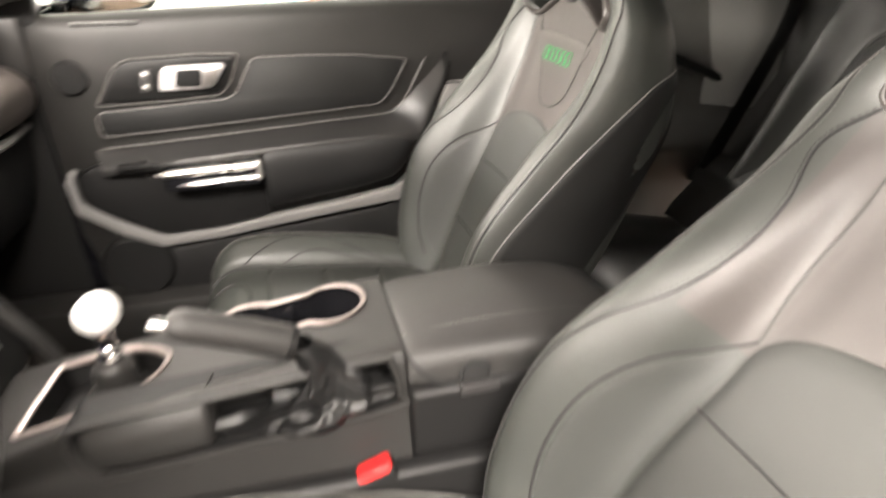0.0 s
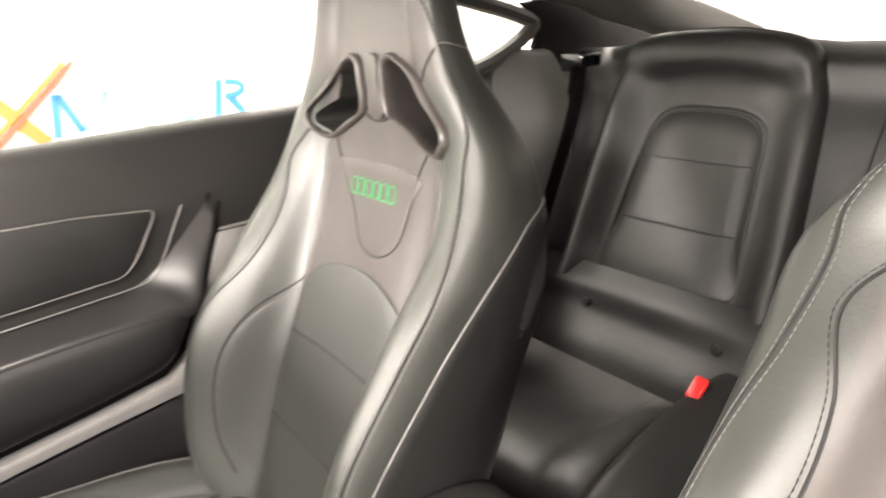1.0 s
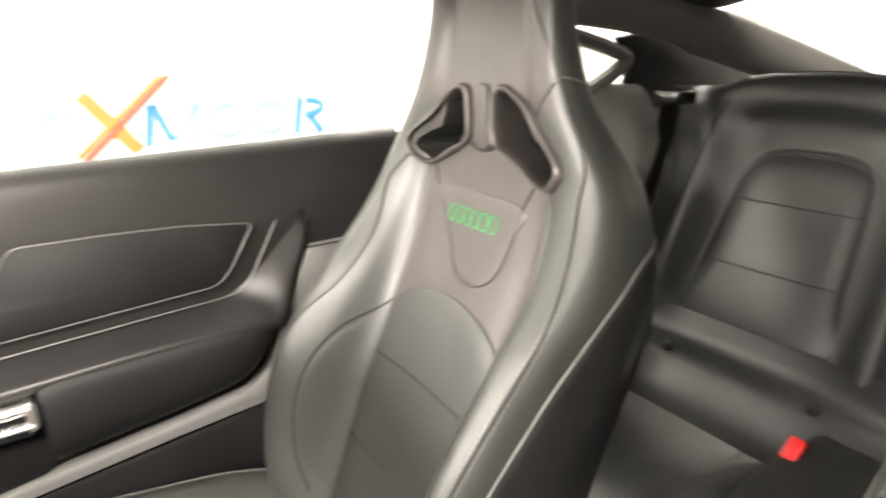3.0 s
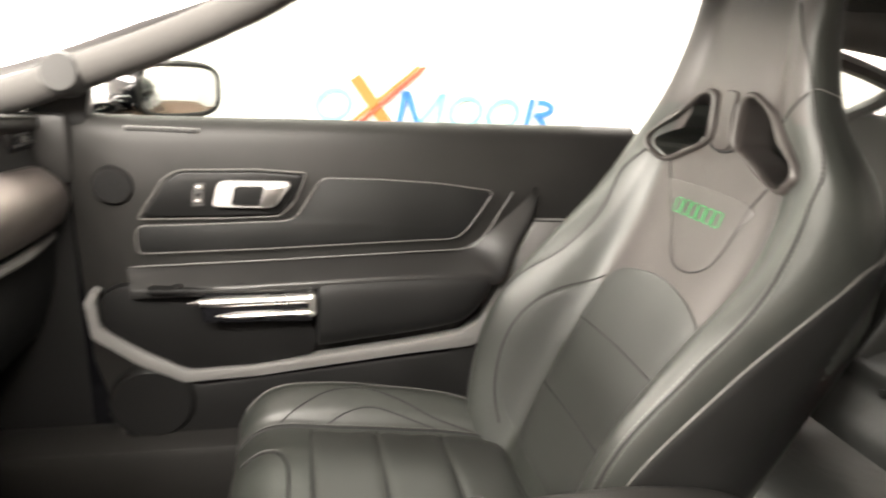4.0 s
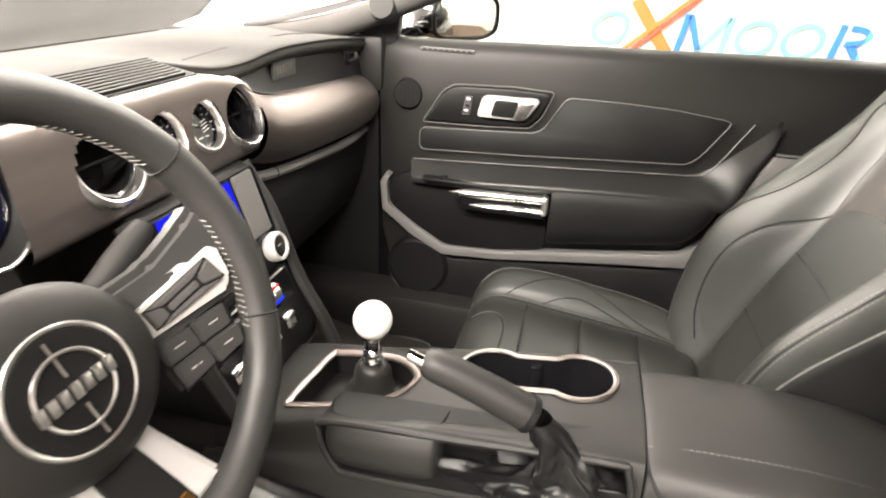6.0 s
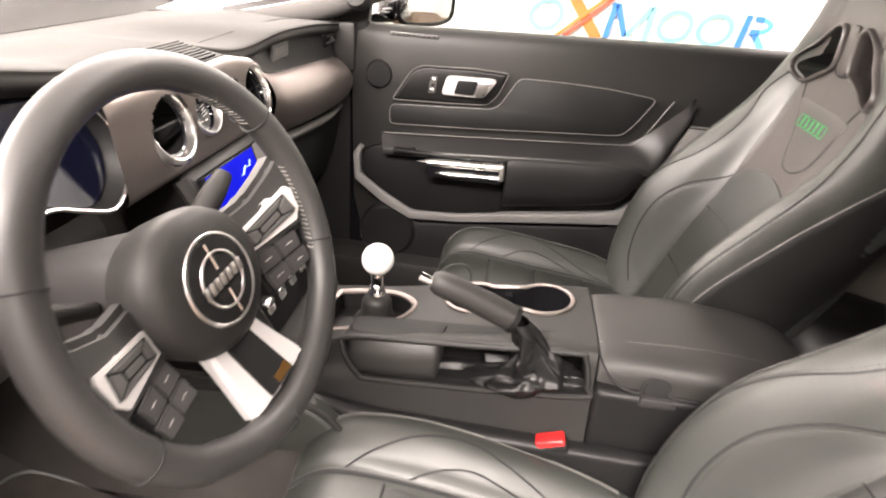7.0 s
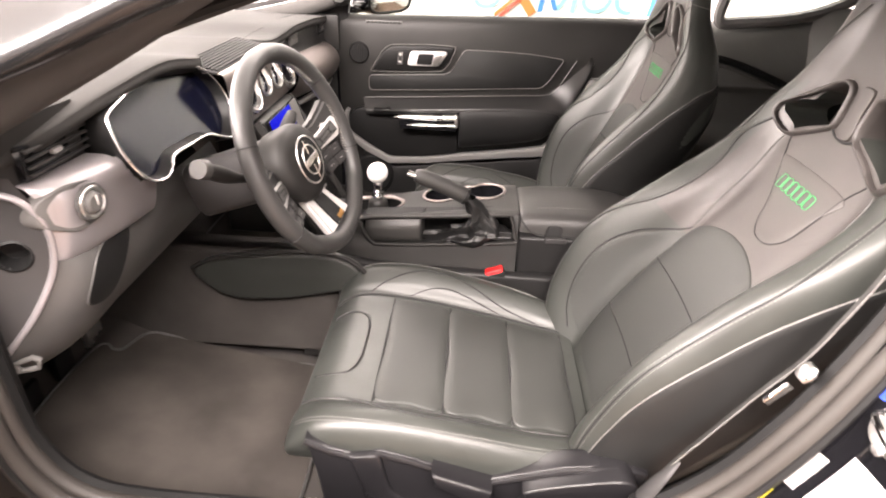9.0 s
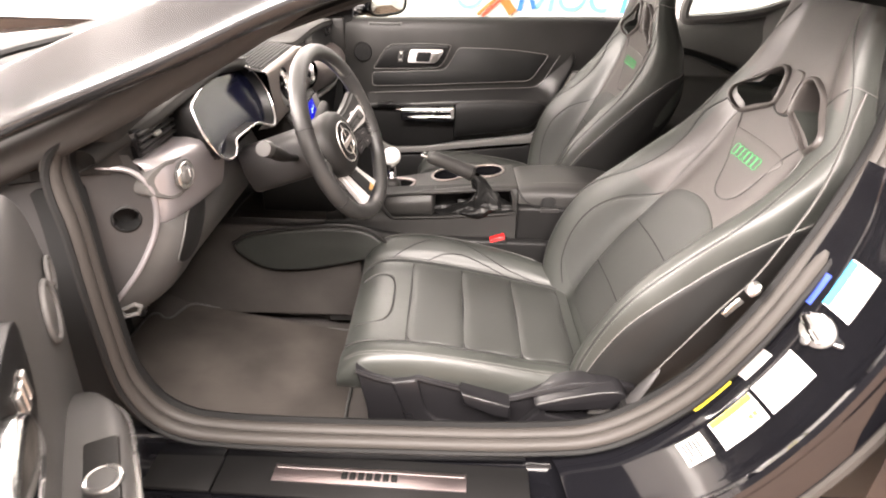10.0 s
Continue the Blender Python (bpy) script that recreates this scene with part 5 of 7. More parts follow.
    # darker plastic than the front body: shade between seat and console put into colour
    part("rear_body", box(0.386, 0.72, -0.1155, 0.104, 0.34, 0.7055, 0.010, 3), hard_plastic, k, "black rear console body, darkened for the shade beside the seat")
    return k


console()


# ---- gear lever ----
def gear_lever():
    g = thing("gear_lever", (0.035, 0.04, 0.70), "white ball gear lever with chrome collar and black boot", "gear lever")
    c = V3((0.040, 0.036, 0.782))
    prof = [(0.026 * math.sin(q), -0.026 * math.cos(q)) for q in np.linspace(0, math.pi, 20)]
    part("ball", lathe(prof, c, (0, 0, 1), 32), white_ball, g, "glossy white ball knob")
    part("collar", lathe([(0.0, -0.020), (0.0125, -0.022), (0.0135, -0.027), (0.0105, -0.031), (0.0098, -0.044), (0.0125, -0.047), (0.0135, -0.051), (0.0115, -0.055), (0.0135, -0.058), (0.0150, -0.062), (0.0120, -0.066), (0, -0.067)], c, (0, 0, 1), 28), chrome, g, "stepped chrome collar")
    part("boot", lathe([(0.0, -0.0655), (0.0145, -0.066), (0.0205, -0.070), (0.0245, -0.078), (0.0255, -0.088), (0.0265, -0.098), (0.031, -0.108), (0.038, -0.113)], c, (0, 0, 1), 28), bin_plastic, g, "rounded black leather boot")
    for q in (0.4, 1.9, 3.6):
        part("boot_seam", tube([c + V3((r * math.cos(q), r * math.sin(q), h)) for r, h in ((0.0148, -0.066), (0.0208, -0.070), (0.0248, -0.078), (0.0258, -0.088), (0.0268, -0.098), (0.0313, -0.108))], 0.0008, 4), seam_edge, g)
    return g


gear_lever()


# ---- parking brake ----
def parking_brake():
    b = thing("parking_brake", (0.30, -0.09, 0.68), "raised black parking brake lever with leather gaiter", "brake lever")
    path = smooth([(0.145, -0.096, 0.834), (0.165, -0.095, 0.829), (0.205, -0.093, 0.813), (0.245, -0.091, 0.795), (0.264, -0.090, 0.786)], 16)
    part("grip", tube(path, [0.012, 0.0155, 0.017, 0.0175, 0.018, 0.018, 0.0182, 0.0185, 0.0185, 0.019, 0.019, 0.0192, 0.019, 0.019, 0.0185, 0.017], 14), leather_matte, b, "black leather grip")
    part("button", tube([(0.128, -0.097, 0.840), (0.146, -0.096, 0.833)], 0.0068, 12), chrome, b, "chrome release button")
    part("grip_ring", tube([(0.256, -0.0905, 0.790), (0.262, -0.090, 0.787)], 0.0205, 14), hard_plastic, b)
    rng = random.Random(4)
    g = []
    for q, (x, z, rx, ry) in enumerate(((0.266, 0.785, 0.017, 0.016), (0.280, 0.768, 0.020, 0.018), (0.290, 0.748, 0.022, 0.019), (0.298, 0.726, 0.028, 0.021), (0.300, 0.706, 0.045, 0.024), (0.285, 0.690, 0.078, 0.027), (0.272, 0.678, 0.098, 0.030), (0.27, 0.668, 0.104, 0.031))):
        ring = []
        for j in range(22):
            a = 2 * math.pi * j / 22
            w = 1 + (0.07 + 0.06 * min(q, 5)) * math.sin(4 * a + q * 1.3) * (q > 0) * (q < 7) + rng.uniform(-0.10, 0.10) * (1 < q < 7)
            ring.append((x + rx * w * math.cos(a), -0.088 + 0.012 * (q / 7) + ry * w * math.sin(a), z + rng.uniform(-0.007, 0.007) * (q > 1)))
        g.append(ring)
    bm = Sheet(g, True).mesh(70, 150)
    for v in bm.verts:
        low = min(1.0, max(0.0, (0.772 - v.co.z) / 0.05))
        p = V3((v.co.x * 26, v.co.y * 34, v.co.z * 20))
        fold = (1 - abs(noise.noise(p)) * 2.4) * 0.009 + (1 - abs(noise.noise(p * 2.3 + V3((7, 3, 1)))) * 2) * 0.004
        d = V3((v.co.x - 0.285, (v.co.y + 0.085) * 1.4, 0.02))
        v.co += d.normalized() * (fold - 0.004) * low
    part("gaiter", bm, material("gaiter_leather", (0.006, 0.006, 0.006), 0.42, grain=0.12, scale=300, spec=0.42), b, "creased black leather gaiter")
    return b


parking_brake()

# ---- front bucket seats ----
HALF = ((0.0, 0.0), (0.09, 0.003), (0.145, 0.014), (0.180, 0.62), (0.215, 0.97), (0.243, 0.90), (0.258, 0.45), (0.262, -0.25), (0.245, -0.80), (0.17, -1.0), (0.07, -1.04))


def cut(ob, cutters):
    """Carve the cutters out of ob and keep the result as plain mesh."""
    for c in cutters:
        m = ob.modifiers.new("cut", "BOOLEAN")
        m.operation, m.solver, m.object = "DIFFERENCE", "MANIFOLD", c
    dg = bpy.context.evaluated_depsgraph_get()
    me = bpy.data.meshes.new_from_object(ob.evaluated_get(dg))
    ob.modifiers.clear()
    ob.data = me
    me.set_sharp_from_angle(angle=radians(38))
    for c in cutters:
        bpy.data.objects.remove(c)


def front_seat(cy, out, spine, cushion, holes, label, side_trim):
    """cy: middle of the seat; out: +1 where the outer side points to +y; spine and cushion: stations along the seat's middle; holes: the belt slots."""
    s = thing("front_seat", (0.30, cy, 0.30), label, "seat", "front seats")
    ring = [(u, v) for u, v in HALF] + [(-u, v) for u, v in HALF[:0:-1]]
    rows = []
    for k, (x, z, w, bd, th) in enumerate(spine):
        a, b = spine[max(0, k - 1)], spine[min(len(spine) - 1, k + 1)]
        t = V3((b[0] - a[0], 0, b[1] - a[1])).normalized()
        fwd = V3((-t.z, 0, t.x))
        rows.append([V3((x, cy, z)) + V3((0, u * w / 0.262, 0)) + fwd * (v * bd if v > 0 and abs(u) > 0.05 else v * th) for u, v in ring])
    back = Sheet(rows, True)
    bob = part("backrest", back.mesh(90, 168, caps=True), leather, s, "black leather backrest with tall bolsters", 60)
    # warm light painted on the backrest's middle and head, wider on the driver's inboard side
    bob.data.materials.append(leather_warm_lit)
    for k, f in enumerate(bob.data.polygons[:89 * 168]):
        u, a = (k // 168 + 0.5) / 89 * (len(spine) - 1), (k % 168 + 0.5) / 168 * len(ring)
        q = min(a, len(ring) - a)
        f.material_index = int((u > 6.15 - 0.07 * q and q < 5) or (u > 2.9 and q < (3.3 if out < 0 and a < 11 else 1.95 + 0.35 * max(0.0, u - 4.4))))
    n = len(ring)
    va = lambda a: (a if a >= 0 else a + n) / n

    def on(u, a, lift=0.0):
        return back.at(u, va(a)) + back.normal(u, va(a)) * lift
    m = len(spine) - 1
    sign = 1 if (back.normal(0.4, 0.0).x < 0) else -1

    def seam(pts, r, mat, name="seam", lift=0.0004, k=28, closed=False):
        q = smooth(pts, k, closed)
        if mat is stitch:
            return part("stitching", dashes([on(u / m, a, lift * sign) for u, a in smooth(pts, 60)], r), mat, s, "small grey stitches")
        return part(name, tube([on(u / m, a, lift * sign) for u, a in q], r, 5, closed), mat, s)

    def patch(name, pts, mat, label2, lift=0.004, inset=8, k=44):
        """A padded panel that follows the backrest inside a closed outline."""
        o = smooth(pts, k, True)
        c = o.mean(0)
        bm = bmesh.new()
        rings2 = []
        for f, h in ((1.0, -0.002), (0.985, lift * 0.6), (0.95, lift), (0.8, lift * 1.15), (0.55, lift * 1.2), (0.25, lift * 1.2)):
            rings2.append([bm.verts.new(on((c[0] + (p[0] - c[0]) * f) / m, c[1] + (p[1] - c[1]) * f, h * sign)) for p in o])
        for A, B in zip(rings2, rings2[1:]):
            for j in range(k):
                bm.faces.new((A[j], A[(j + 1) % k], B[(j + 1) % k], B[j]))
        bm.faces.new(rings2[-1])
        return part(name, bm, mat, s, label2)

    # belt holes through the shoulder wings
    cutters = []
    for h in (holes, [(u, -a) for u, a in holes]):
        o = smooth(h, 28, True)
        bm = bmesh.new()
        f = [bm.verts.new(on(u / m, a, 0.05 * sign)) for u, a in o]
        b = [bm.verts.new(on(u / m, a, 0.0) + V3((0.26, 0, -0.02))) for u, a in o]
        bm.faces.new(f)
        bm.faces.new(b[::-1])
        for j in range(28):
            bm.faces.new((f[j], b[j], b[(j + 1) % 28], f[(j + 1) % 28]))
        bmesh.ops.recalc_face_normals(bm, faces=bm.faces)
        me = bpy.data.meshes.new("cutter")
        bm.to_mesh(me)
        bm.free()
        cutters.append(new("cutter", me))
        rim = [on(u / m, a, 0.001 * sign) for u, a in smooth(h, 56, True)]
        mid = sum(rim, V3()) / len(rim)
        prof = ((1.10, -0.004), (1.09, 0.004), (1.04, 0.008), (0.97, 0.008), (0.92, 0.004), (0.91, -0.010), (0.93, -0.05))
        rows2 = []
        for (u, a), p in zip(smooth(h, 56, True), rim):
            nrm = back.normal(u / m, va(a)) * sign
            d = p - mid
            rows2.append([mid + d * (1 + (f - 1) * 0.055 / max(d.length, 0.02)) + nrm * hh for f, hh in prof])
        bm = bmesh.new()
        q = [[bm.verts.new(p) for p in row] for row in rows2]
        for k in range(56):
            A, B = q[k], q[(k + 1) % 56]
            for c in range(len(prof) - 1):
                bm.faces.new((A[c], A[c + 1], B[c + 1], B[c]))
        part("belt_guide", bm, leather_warm_lit, s, "rounded black belt slot frame", 70)
    cut(bob, cutters)
    # stitched panels
    patch("lumbar_panel", [(0.55, -1.65), (0.5, 0), (0.55, 1.65), (1.6, 1.68), (2.5, 1.68), (2.92, 1.78), (3.10, 1.52), (3.24, 1.0), (3.34, 0.4), (3.36, 0), (3.34, -0.4), (3.24, -1.0), (3.10, -1.52), (2.92, -1.78), (2.5, -1.68), (1.6, -1.68)], perforated, "perforated leather insert", 0.004)
    trap = [(4.88, 1.62), (4.62, 1.25), (4.40, 0.97), (3.95, 0.46), (3.72, 0.25), (3.60, 0.06), (3.54, -0.15), (3.55, -0.45), (3.64, -0.70), (3.80, -0.86), (4.20, -0.98), (4.60, -1.14), (4.88, -1.45)]
    patch("logo_panel", trap[1:-1], leather_warm_lit, "smooth trapezoid logo panel", 0.0014)
    seam(trap, 0.0013, dark_seam, lift=0.0006, k=44)
    seam([(5.36, 0.42), (5.27, 0.24), (5.24, 0.0), (5.27, -0.24), (5.36, -0.42)], 0.0020, dark_seam, lift=0.0008)
    patch("neck_pad", [(6.22, -0.22), (6.26, 0), (6.22, 0.22), (6.05, 0.26), (5.75, 0.22), (5.42, 0.26), (5.28, 0.18), (5.25, 0), (5.28, -0.18), (5.42, -0.26), (5.75, -0.22), (6.05, -0.26)], leather_warm_lit, "raised neck pad between the belt slots", 0.004)
    for u in (1.40, 2.38):
        seam([(u, -1.66), (u + 0.04, 0), (u, 1.66)], 0.0014, dark_seam, lift=0.0052)
    # the bolsters: a ridge seam, a ribbed insert and a stitched outer seam on either side
    for mir in (1, -1):
        seam([(0.5, 2.55 * mir), (0.9, 2.95 * mir), (1.4, 3.18 * mir), (1.95, 3.14 * mir), (2.45, 2.80 * mir), (2.75, 2.35 * mir), (3.0, 1.84 * mir)], 0.0017, dark_seam)
        patch("side_insert", [(0.55, 1.85 * mir), (1.5, 1.84 * mir), (2.4, 1.84 * mir), (2.85, 1.92 * mir), (2.70, 2.32 * mir), (2.40, 2.76 * mir), (1.95, 3.06 * mir), (1.4, 3.10 * mir), (0.9, 2.85 * mir)], ribbed_leather, "finely ribbed leather insert", 0.0010)
        seam([(3.0, 1.84 * mir), (3.5, 2.08 * mir), (4.1, 2.10 * mir), (4.6, 2.10 * mir), (4.84, 2.0 * mir)], 0.0010, leather, "crease", 0.0006)
    left = [(5.05, 3.1), (4.5, 3.75), (3.9, 3.3), (3.4, 3.2), (2.9, 3.45), (2.4, 4.05), (1.9, 4.35), (1.2, 4.5), (0.4, 4.5)]
    right = [(7.7, -3.0), (7.2, -4.1), (6.8, -5.1), (6.45, -5.6), (6.1, -5.8), (5.7, -5.7), (5.3, -5.1), (4.85, -4.4), (4.15, -4.6), (3.45, -5.05), (2.8, -5.0), (1.8, -4.8), (0.5, -5.0)]
    inboard = [(u, -a) for u, a in right]
    for line, both in ((left, False), (right, True)) + (((inboard, True),) if out < 0 else ()):
        seam(line, 0.0014, dark_seam, k=60)
        for d in ((-0.13, 0.13) if both else (0.12,)):
            part("stitching", dashes([on(u / m, a + d, 0.0008 * sign) for u, a in smooth(line, 150)], 0.0005, 0.0040, 0.0022), seat_thread if both else dark_seam, s, "double stitching" if both else "dark stitching")
    seam([(6.25, -4.6), (6.36, -5.8), (6.36, -6.6), (6.24, -8.2)], 0.0009, piping)
    seam([(6.30, -5.2), (6.1, -4.0), (5.85, -2.8)], 0.0013, dark_seam)
    # the darker outer shell behind a bright piped line
    for mir in (1, -1):
        edge = [(0.02, 5.55), (0.6, 5.50), (1.2, 5.45), (1.65, 5.46), (2.1, 5.60), (2.6, 5.82), (3.15, 6.08), (3.65, 6.36), (4.0, 6.70), (4.35, 7.25), (4.6, 7.95)]
        bm = bmesh.new()
        grid = []
        for u, a in smooth(edge, 48):
            grid.append([bm.verts.new(on(u / m, (a + (10.35 - a) * f) * mir, h * sign)) for f, h in ((0.0, 0.0003), (0.012, 0.0022), (0.05, 0.0030), (0.2, 0.0030), (0.4, 0.0030), (0.6, 0.003), (0.8, 0.003), (1.0, 0.001))])
        for A, B in zip(grid, grid[1:]):
            for k in range(7):
                bm.faces.new((A[k], A[k + 1], B[k + 1], B[k]))
        part("outer_shell", bm, shell_vinyl, s, "dark outer shell panel", 60)
        part("shell_piping", tube([on(u / m, a * mir, 0.0012 * sign) for u, a in smooth(edge, 60)], 0.0011, 5), piping, s, "fine pale piped line")
    # embroidered mark: plain green blocks
    for j in range(6):
        a0 = -0.58 + j * 0.205
        bm = bmesh.new()
        box_pts = smooth([(4.375, a0 + 0.03), (4.375, a0 + 0.135), (4.34, a0 + 0.165), (4.20, a0 + 0.165), (4.165, a0 + 0.135), (4.165, a0 + 0.03), (4.20, a0), (4.34, a0)], 16, True)
        tube([on(u / m, a, 0.0034 * sign) for u, a in box_pts], 0.0007, 5, True, bm=bm)
        part("mark_block", bm, green_thread, s, "green embroidered block")
    # cushion
    rows = []
    ch = ((0.0, 0.0), (0.09, 0.002), (0.165, 0.006), (0.19, 0.55), (0.222, 1.0), (0.252, 0.85), (0.266, 0.2), (0.262, -0.4), (0.235, -0.9), (0.12, -1.0))
    cr2 = [(u, v) for u, v in ch] + [(0.0, -1.0)] + [(-u, v) for u, v in ch[:0:-1]]
    for x, z, w, bh, th in cushion:
        rows.append([V3((x, cy + u * w / 0.266, z + (v * bh if v > 0 else v * th))) for u, v in cr2])
    cs = Sheet(rows, True)
    part("cushion", cs.mesh(48, 90, caps=True), leather, s, "black leather seat cushion", 60)
    nc, mc = len(cr2), len(cushion) - 1
    sgn = 1 if cs.normal(0.5, 0.0).z > 0 else -1

    def onc(u, a, lift):
        v = (a if a >= 0 else a + nc) / nc
        return cs.at(u / mc, v) + cs.normal(u / mc, v) * lift * sgn

    def cseam(pts, r, mat, lift=0.0004, k=26):
        if mat is stitch:
            return part("stitching", dashes([onc(u, a, lift) for u, a in smooth(pts, 60)], r), mat, s, "small grey stitches")
        return part("seam", tube([onc(u, a, lift) for u, a in smooth(pts, k)], r, 5), mat, s)
    # three padded cushion panels and the thigh pad
    edges = (2.72, 3.76, 4.80, 5.78)
    for u0, u1 in zip(edges, edges[1:]):
        bm = bmesh.new()
        o = smooth([(u0 + 0.02, -1.75), (u0 + 0.02, 0), (u0 + 0.02, 1.75), ((u0 + u1) / 2, 1.8), (u1 - 0.02, 1.75), (u1 - 0.02, 0), (u1 - 0.02, -1.75), ((u0 + u1) / 2, -1.8)], 36, True)
        c = o.mean(0)
        rr = [[bm.verts.new(onc(*(c + (p - c) * f), h)) for p in o] for f, h in ((1.0, -0.001), (0.98, 0.003), (0.93, 0.005), (0.7, 0.006), (0.35, 0.006))]
        for A, B in zip(rr, rr[1:]):
            for j in range(36):
                bm.faces.new((A[j], A[(j + 1) % 36], B[(j + 1) % 36], B[j]))
        bm.faces.new(rr[-1])
        part("cushion_panel", bm, perforated, s, "perforated leather cushion panel")
    for u in edges:
        cseam([(u, -1.9), (u, 0), (u, 1.9)], 0.0022, dark_seam)
    for mir in (1, -1):
        cseam([(1.0, 1.9 * mir), (1.8, 2.0 * mir), (2.7, 2.05 * mir), (3.5, 2.05 * mir), (5.8, 2.1 * mir)], 0.0026, dark_seam, k=40)
        cseam([(2.2, 2.2 * mir), (2.5, 3.0 * mir), (3.0, 3.75 * mir), (3.6, 4.05 * mir), (4.2, 3.5 * mir), (4.8, 2.7 * mir), (5.5, 2.15 * mir)], 0.0016, dark_seam, k=50)
        cseam([(3.0, 2.2 * mir), (3.35, 2.85 * mir), (3.7, 3.1 * mir), (4.1, 2.85 * mir), (4.8, 2.1 * mir)], 0.0016, dark_seam, k=40)
        cseam([(1.2, 4.3 * mir), (2.0, 4.6 * mir), (3.4, 4.75 * mir), (5.4, 4.6 * mir)], 0.0006, seat_thread)
        cseam([(1.2, 4.5 * mir), (2.0, 4.8 * mir), (3.4, 4.95 * mir), (5.4, 4.8 * mir)], 0.0006, seat_thread)
        part("edge_piping", tube([onc(u, a, 0.0022) for u, a in smooth([(1.1, 2.02 * mir), (1.8, 2.12 * mir), (2.7, 2.17 * mir), (3.5, 2.17 * mir), (5.6, 2.22 * mir)], 36)], 0.0007, 4), seam_edge, s, "fine raised seam edge")
    tongue = [(1.25, -1.05), (1.9, -1.12), (2.22, -1.0), (2.36, -0.6), (2.38, 0.0), (2.36, 0.6), (2.22, 1.0), (1.9, 1.12), (1.25, 1.05)]
    cseam(tongue, 0.0022, dark_seam, k=44)
    part("edge_piping", tube([onc(u + 0.035, a * 1.04, 0.0018) for u, a in smooth(tongue, 44)], 0.0006, 4), seam_edge, s, "fine raised seam edge")
    part("edge_piping", tube([onc(0.95, a, 0.002) for a in np.linspace(-4.2, 4.2, 40)], 0.0008, 4), seam_edge, s, "fine raised front seam")
    # base: frame, rails, plastic side trim
    x0, x1 = cushion[0][0] + 0.06, cushion[-1][0]
    part("seat_frame", box(x0, x1 + 0.05, cy - 0.20, cy + 0.20, 0.40, 0.47, 0.01), dark_trim, s, "black steel seat frame")
    for dy in (-0.19, 0.19):
        part("rail", box(x0 - 0.06, x1 + 0.04, cy + dy - 0.02, cy + dy + 0.02, 0.30, 0.345, 0.005), satin, s, "grey steel seat rail")
        part("riser", box(x0 + 0.04, x1 - 0.04, cy + dy - 0.015, cy + dy + 0.015, 0.34, 0.41, 0.005), dark_trim, s)
    if side_trim:
        far = cy + out * 0.277
        span = lambda a, b: (min(cy + out * a, cy + out * b), max(cy + out * a, cy + out * b))
        o = [(0.030, 0.614), (0.065, 0.598), (0.105, 0.587), (0.128, 0.592), (0.150, 0.599), (0.20, 0.585), (0.262, 0.566), (0.32, 0.549), (0.37, 0.566), (0.44, 0.590), (0.52, 0.600), (0.57, 0.585), (0.57, 0.44), (0.40, 0.43), (0.15, 0.43), (0.055, 0.44), (0.045, 0.53)]
        part("side_trim", prism(o, "y", *span(0.23, 0.272), 0.006, 3), side_plastic, s, "glossy black plastic seat side trim")
        top = [(x, far - out * 0.003, z - 0.004) for x, z in o[:11]]
        part("trim_edge", tube(top, 0.005, 8), side_plastic, s, "rounded upper trim edge")
        rb = [(0.100, 0.588), (0.150, 0.597), (0.156, 0.56), (0.165, 0.52), (0.185, 0.495), (0.24, 0.483), (0.30, 0.470), (0.30, 0.44), (0.13, 0.44), (0.125, 0.50), (0.112, 0.545)]
        part("trim_rib", prism(rb, "y", *span(0.262, 0.281), 0.007, 3), side_plastic, s, "raised trim rib")
        part("recline_lever", prism(smooth([(0.375, 0.560), (0.42, 0.578), (0.50, 0.598), (0.535, 0.598), (0.548, 0.580), (0.53, 0.560), (0.47, 0.552), (0.40, 0.548)], 36, True), "y", *span(0.25, 0.302), 0.012, 4), side_plastic, s, "black recline lever")
        part("height_lever", prism([(0.232, 0.583), (0.328, 0.552), (0.330, 0.520), (0.30, 0.524), (0.238, 0.556)], "y", *span(0.25, 0.300), 0.007, 3), side_plastic, s, "black height lever")
        part("trim_fin", prism([(0.335, 0.470), (0.383, 0.530), (0.388, 0.556), (0.398, 0.552), (0.402, 0.525), (0.46, 0.505), (0.50, 0.480), (0.50, 0.46), (0.34, 0.46)], "y", *span(0.26, 0.288), 0.005, 3), side_plastic, s, "angular trim fin")
        part("belt_anchor", box(0.48, 0.530, *span(0.262, 0.290), 0.530, 0.548, 0.005), grey_end, s, "small anchor tab")
    return s


BELT_SLOT = [(6.20, 0.85), (6.10, 1.30), (5.85, 2.20), (5.52, 3.10), (5.30, 3.50), (5.10, 3.30), (4.95, 2.60), (4.90, 2.0), (4.96, 1.50), (5.12, 1.0), (5.32, 0.50), (5.48, 0.38), (5.80, 0.42), (6.10, 0.52)]
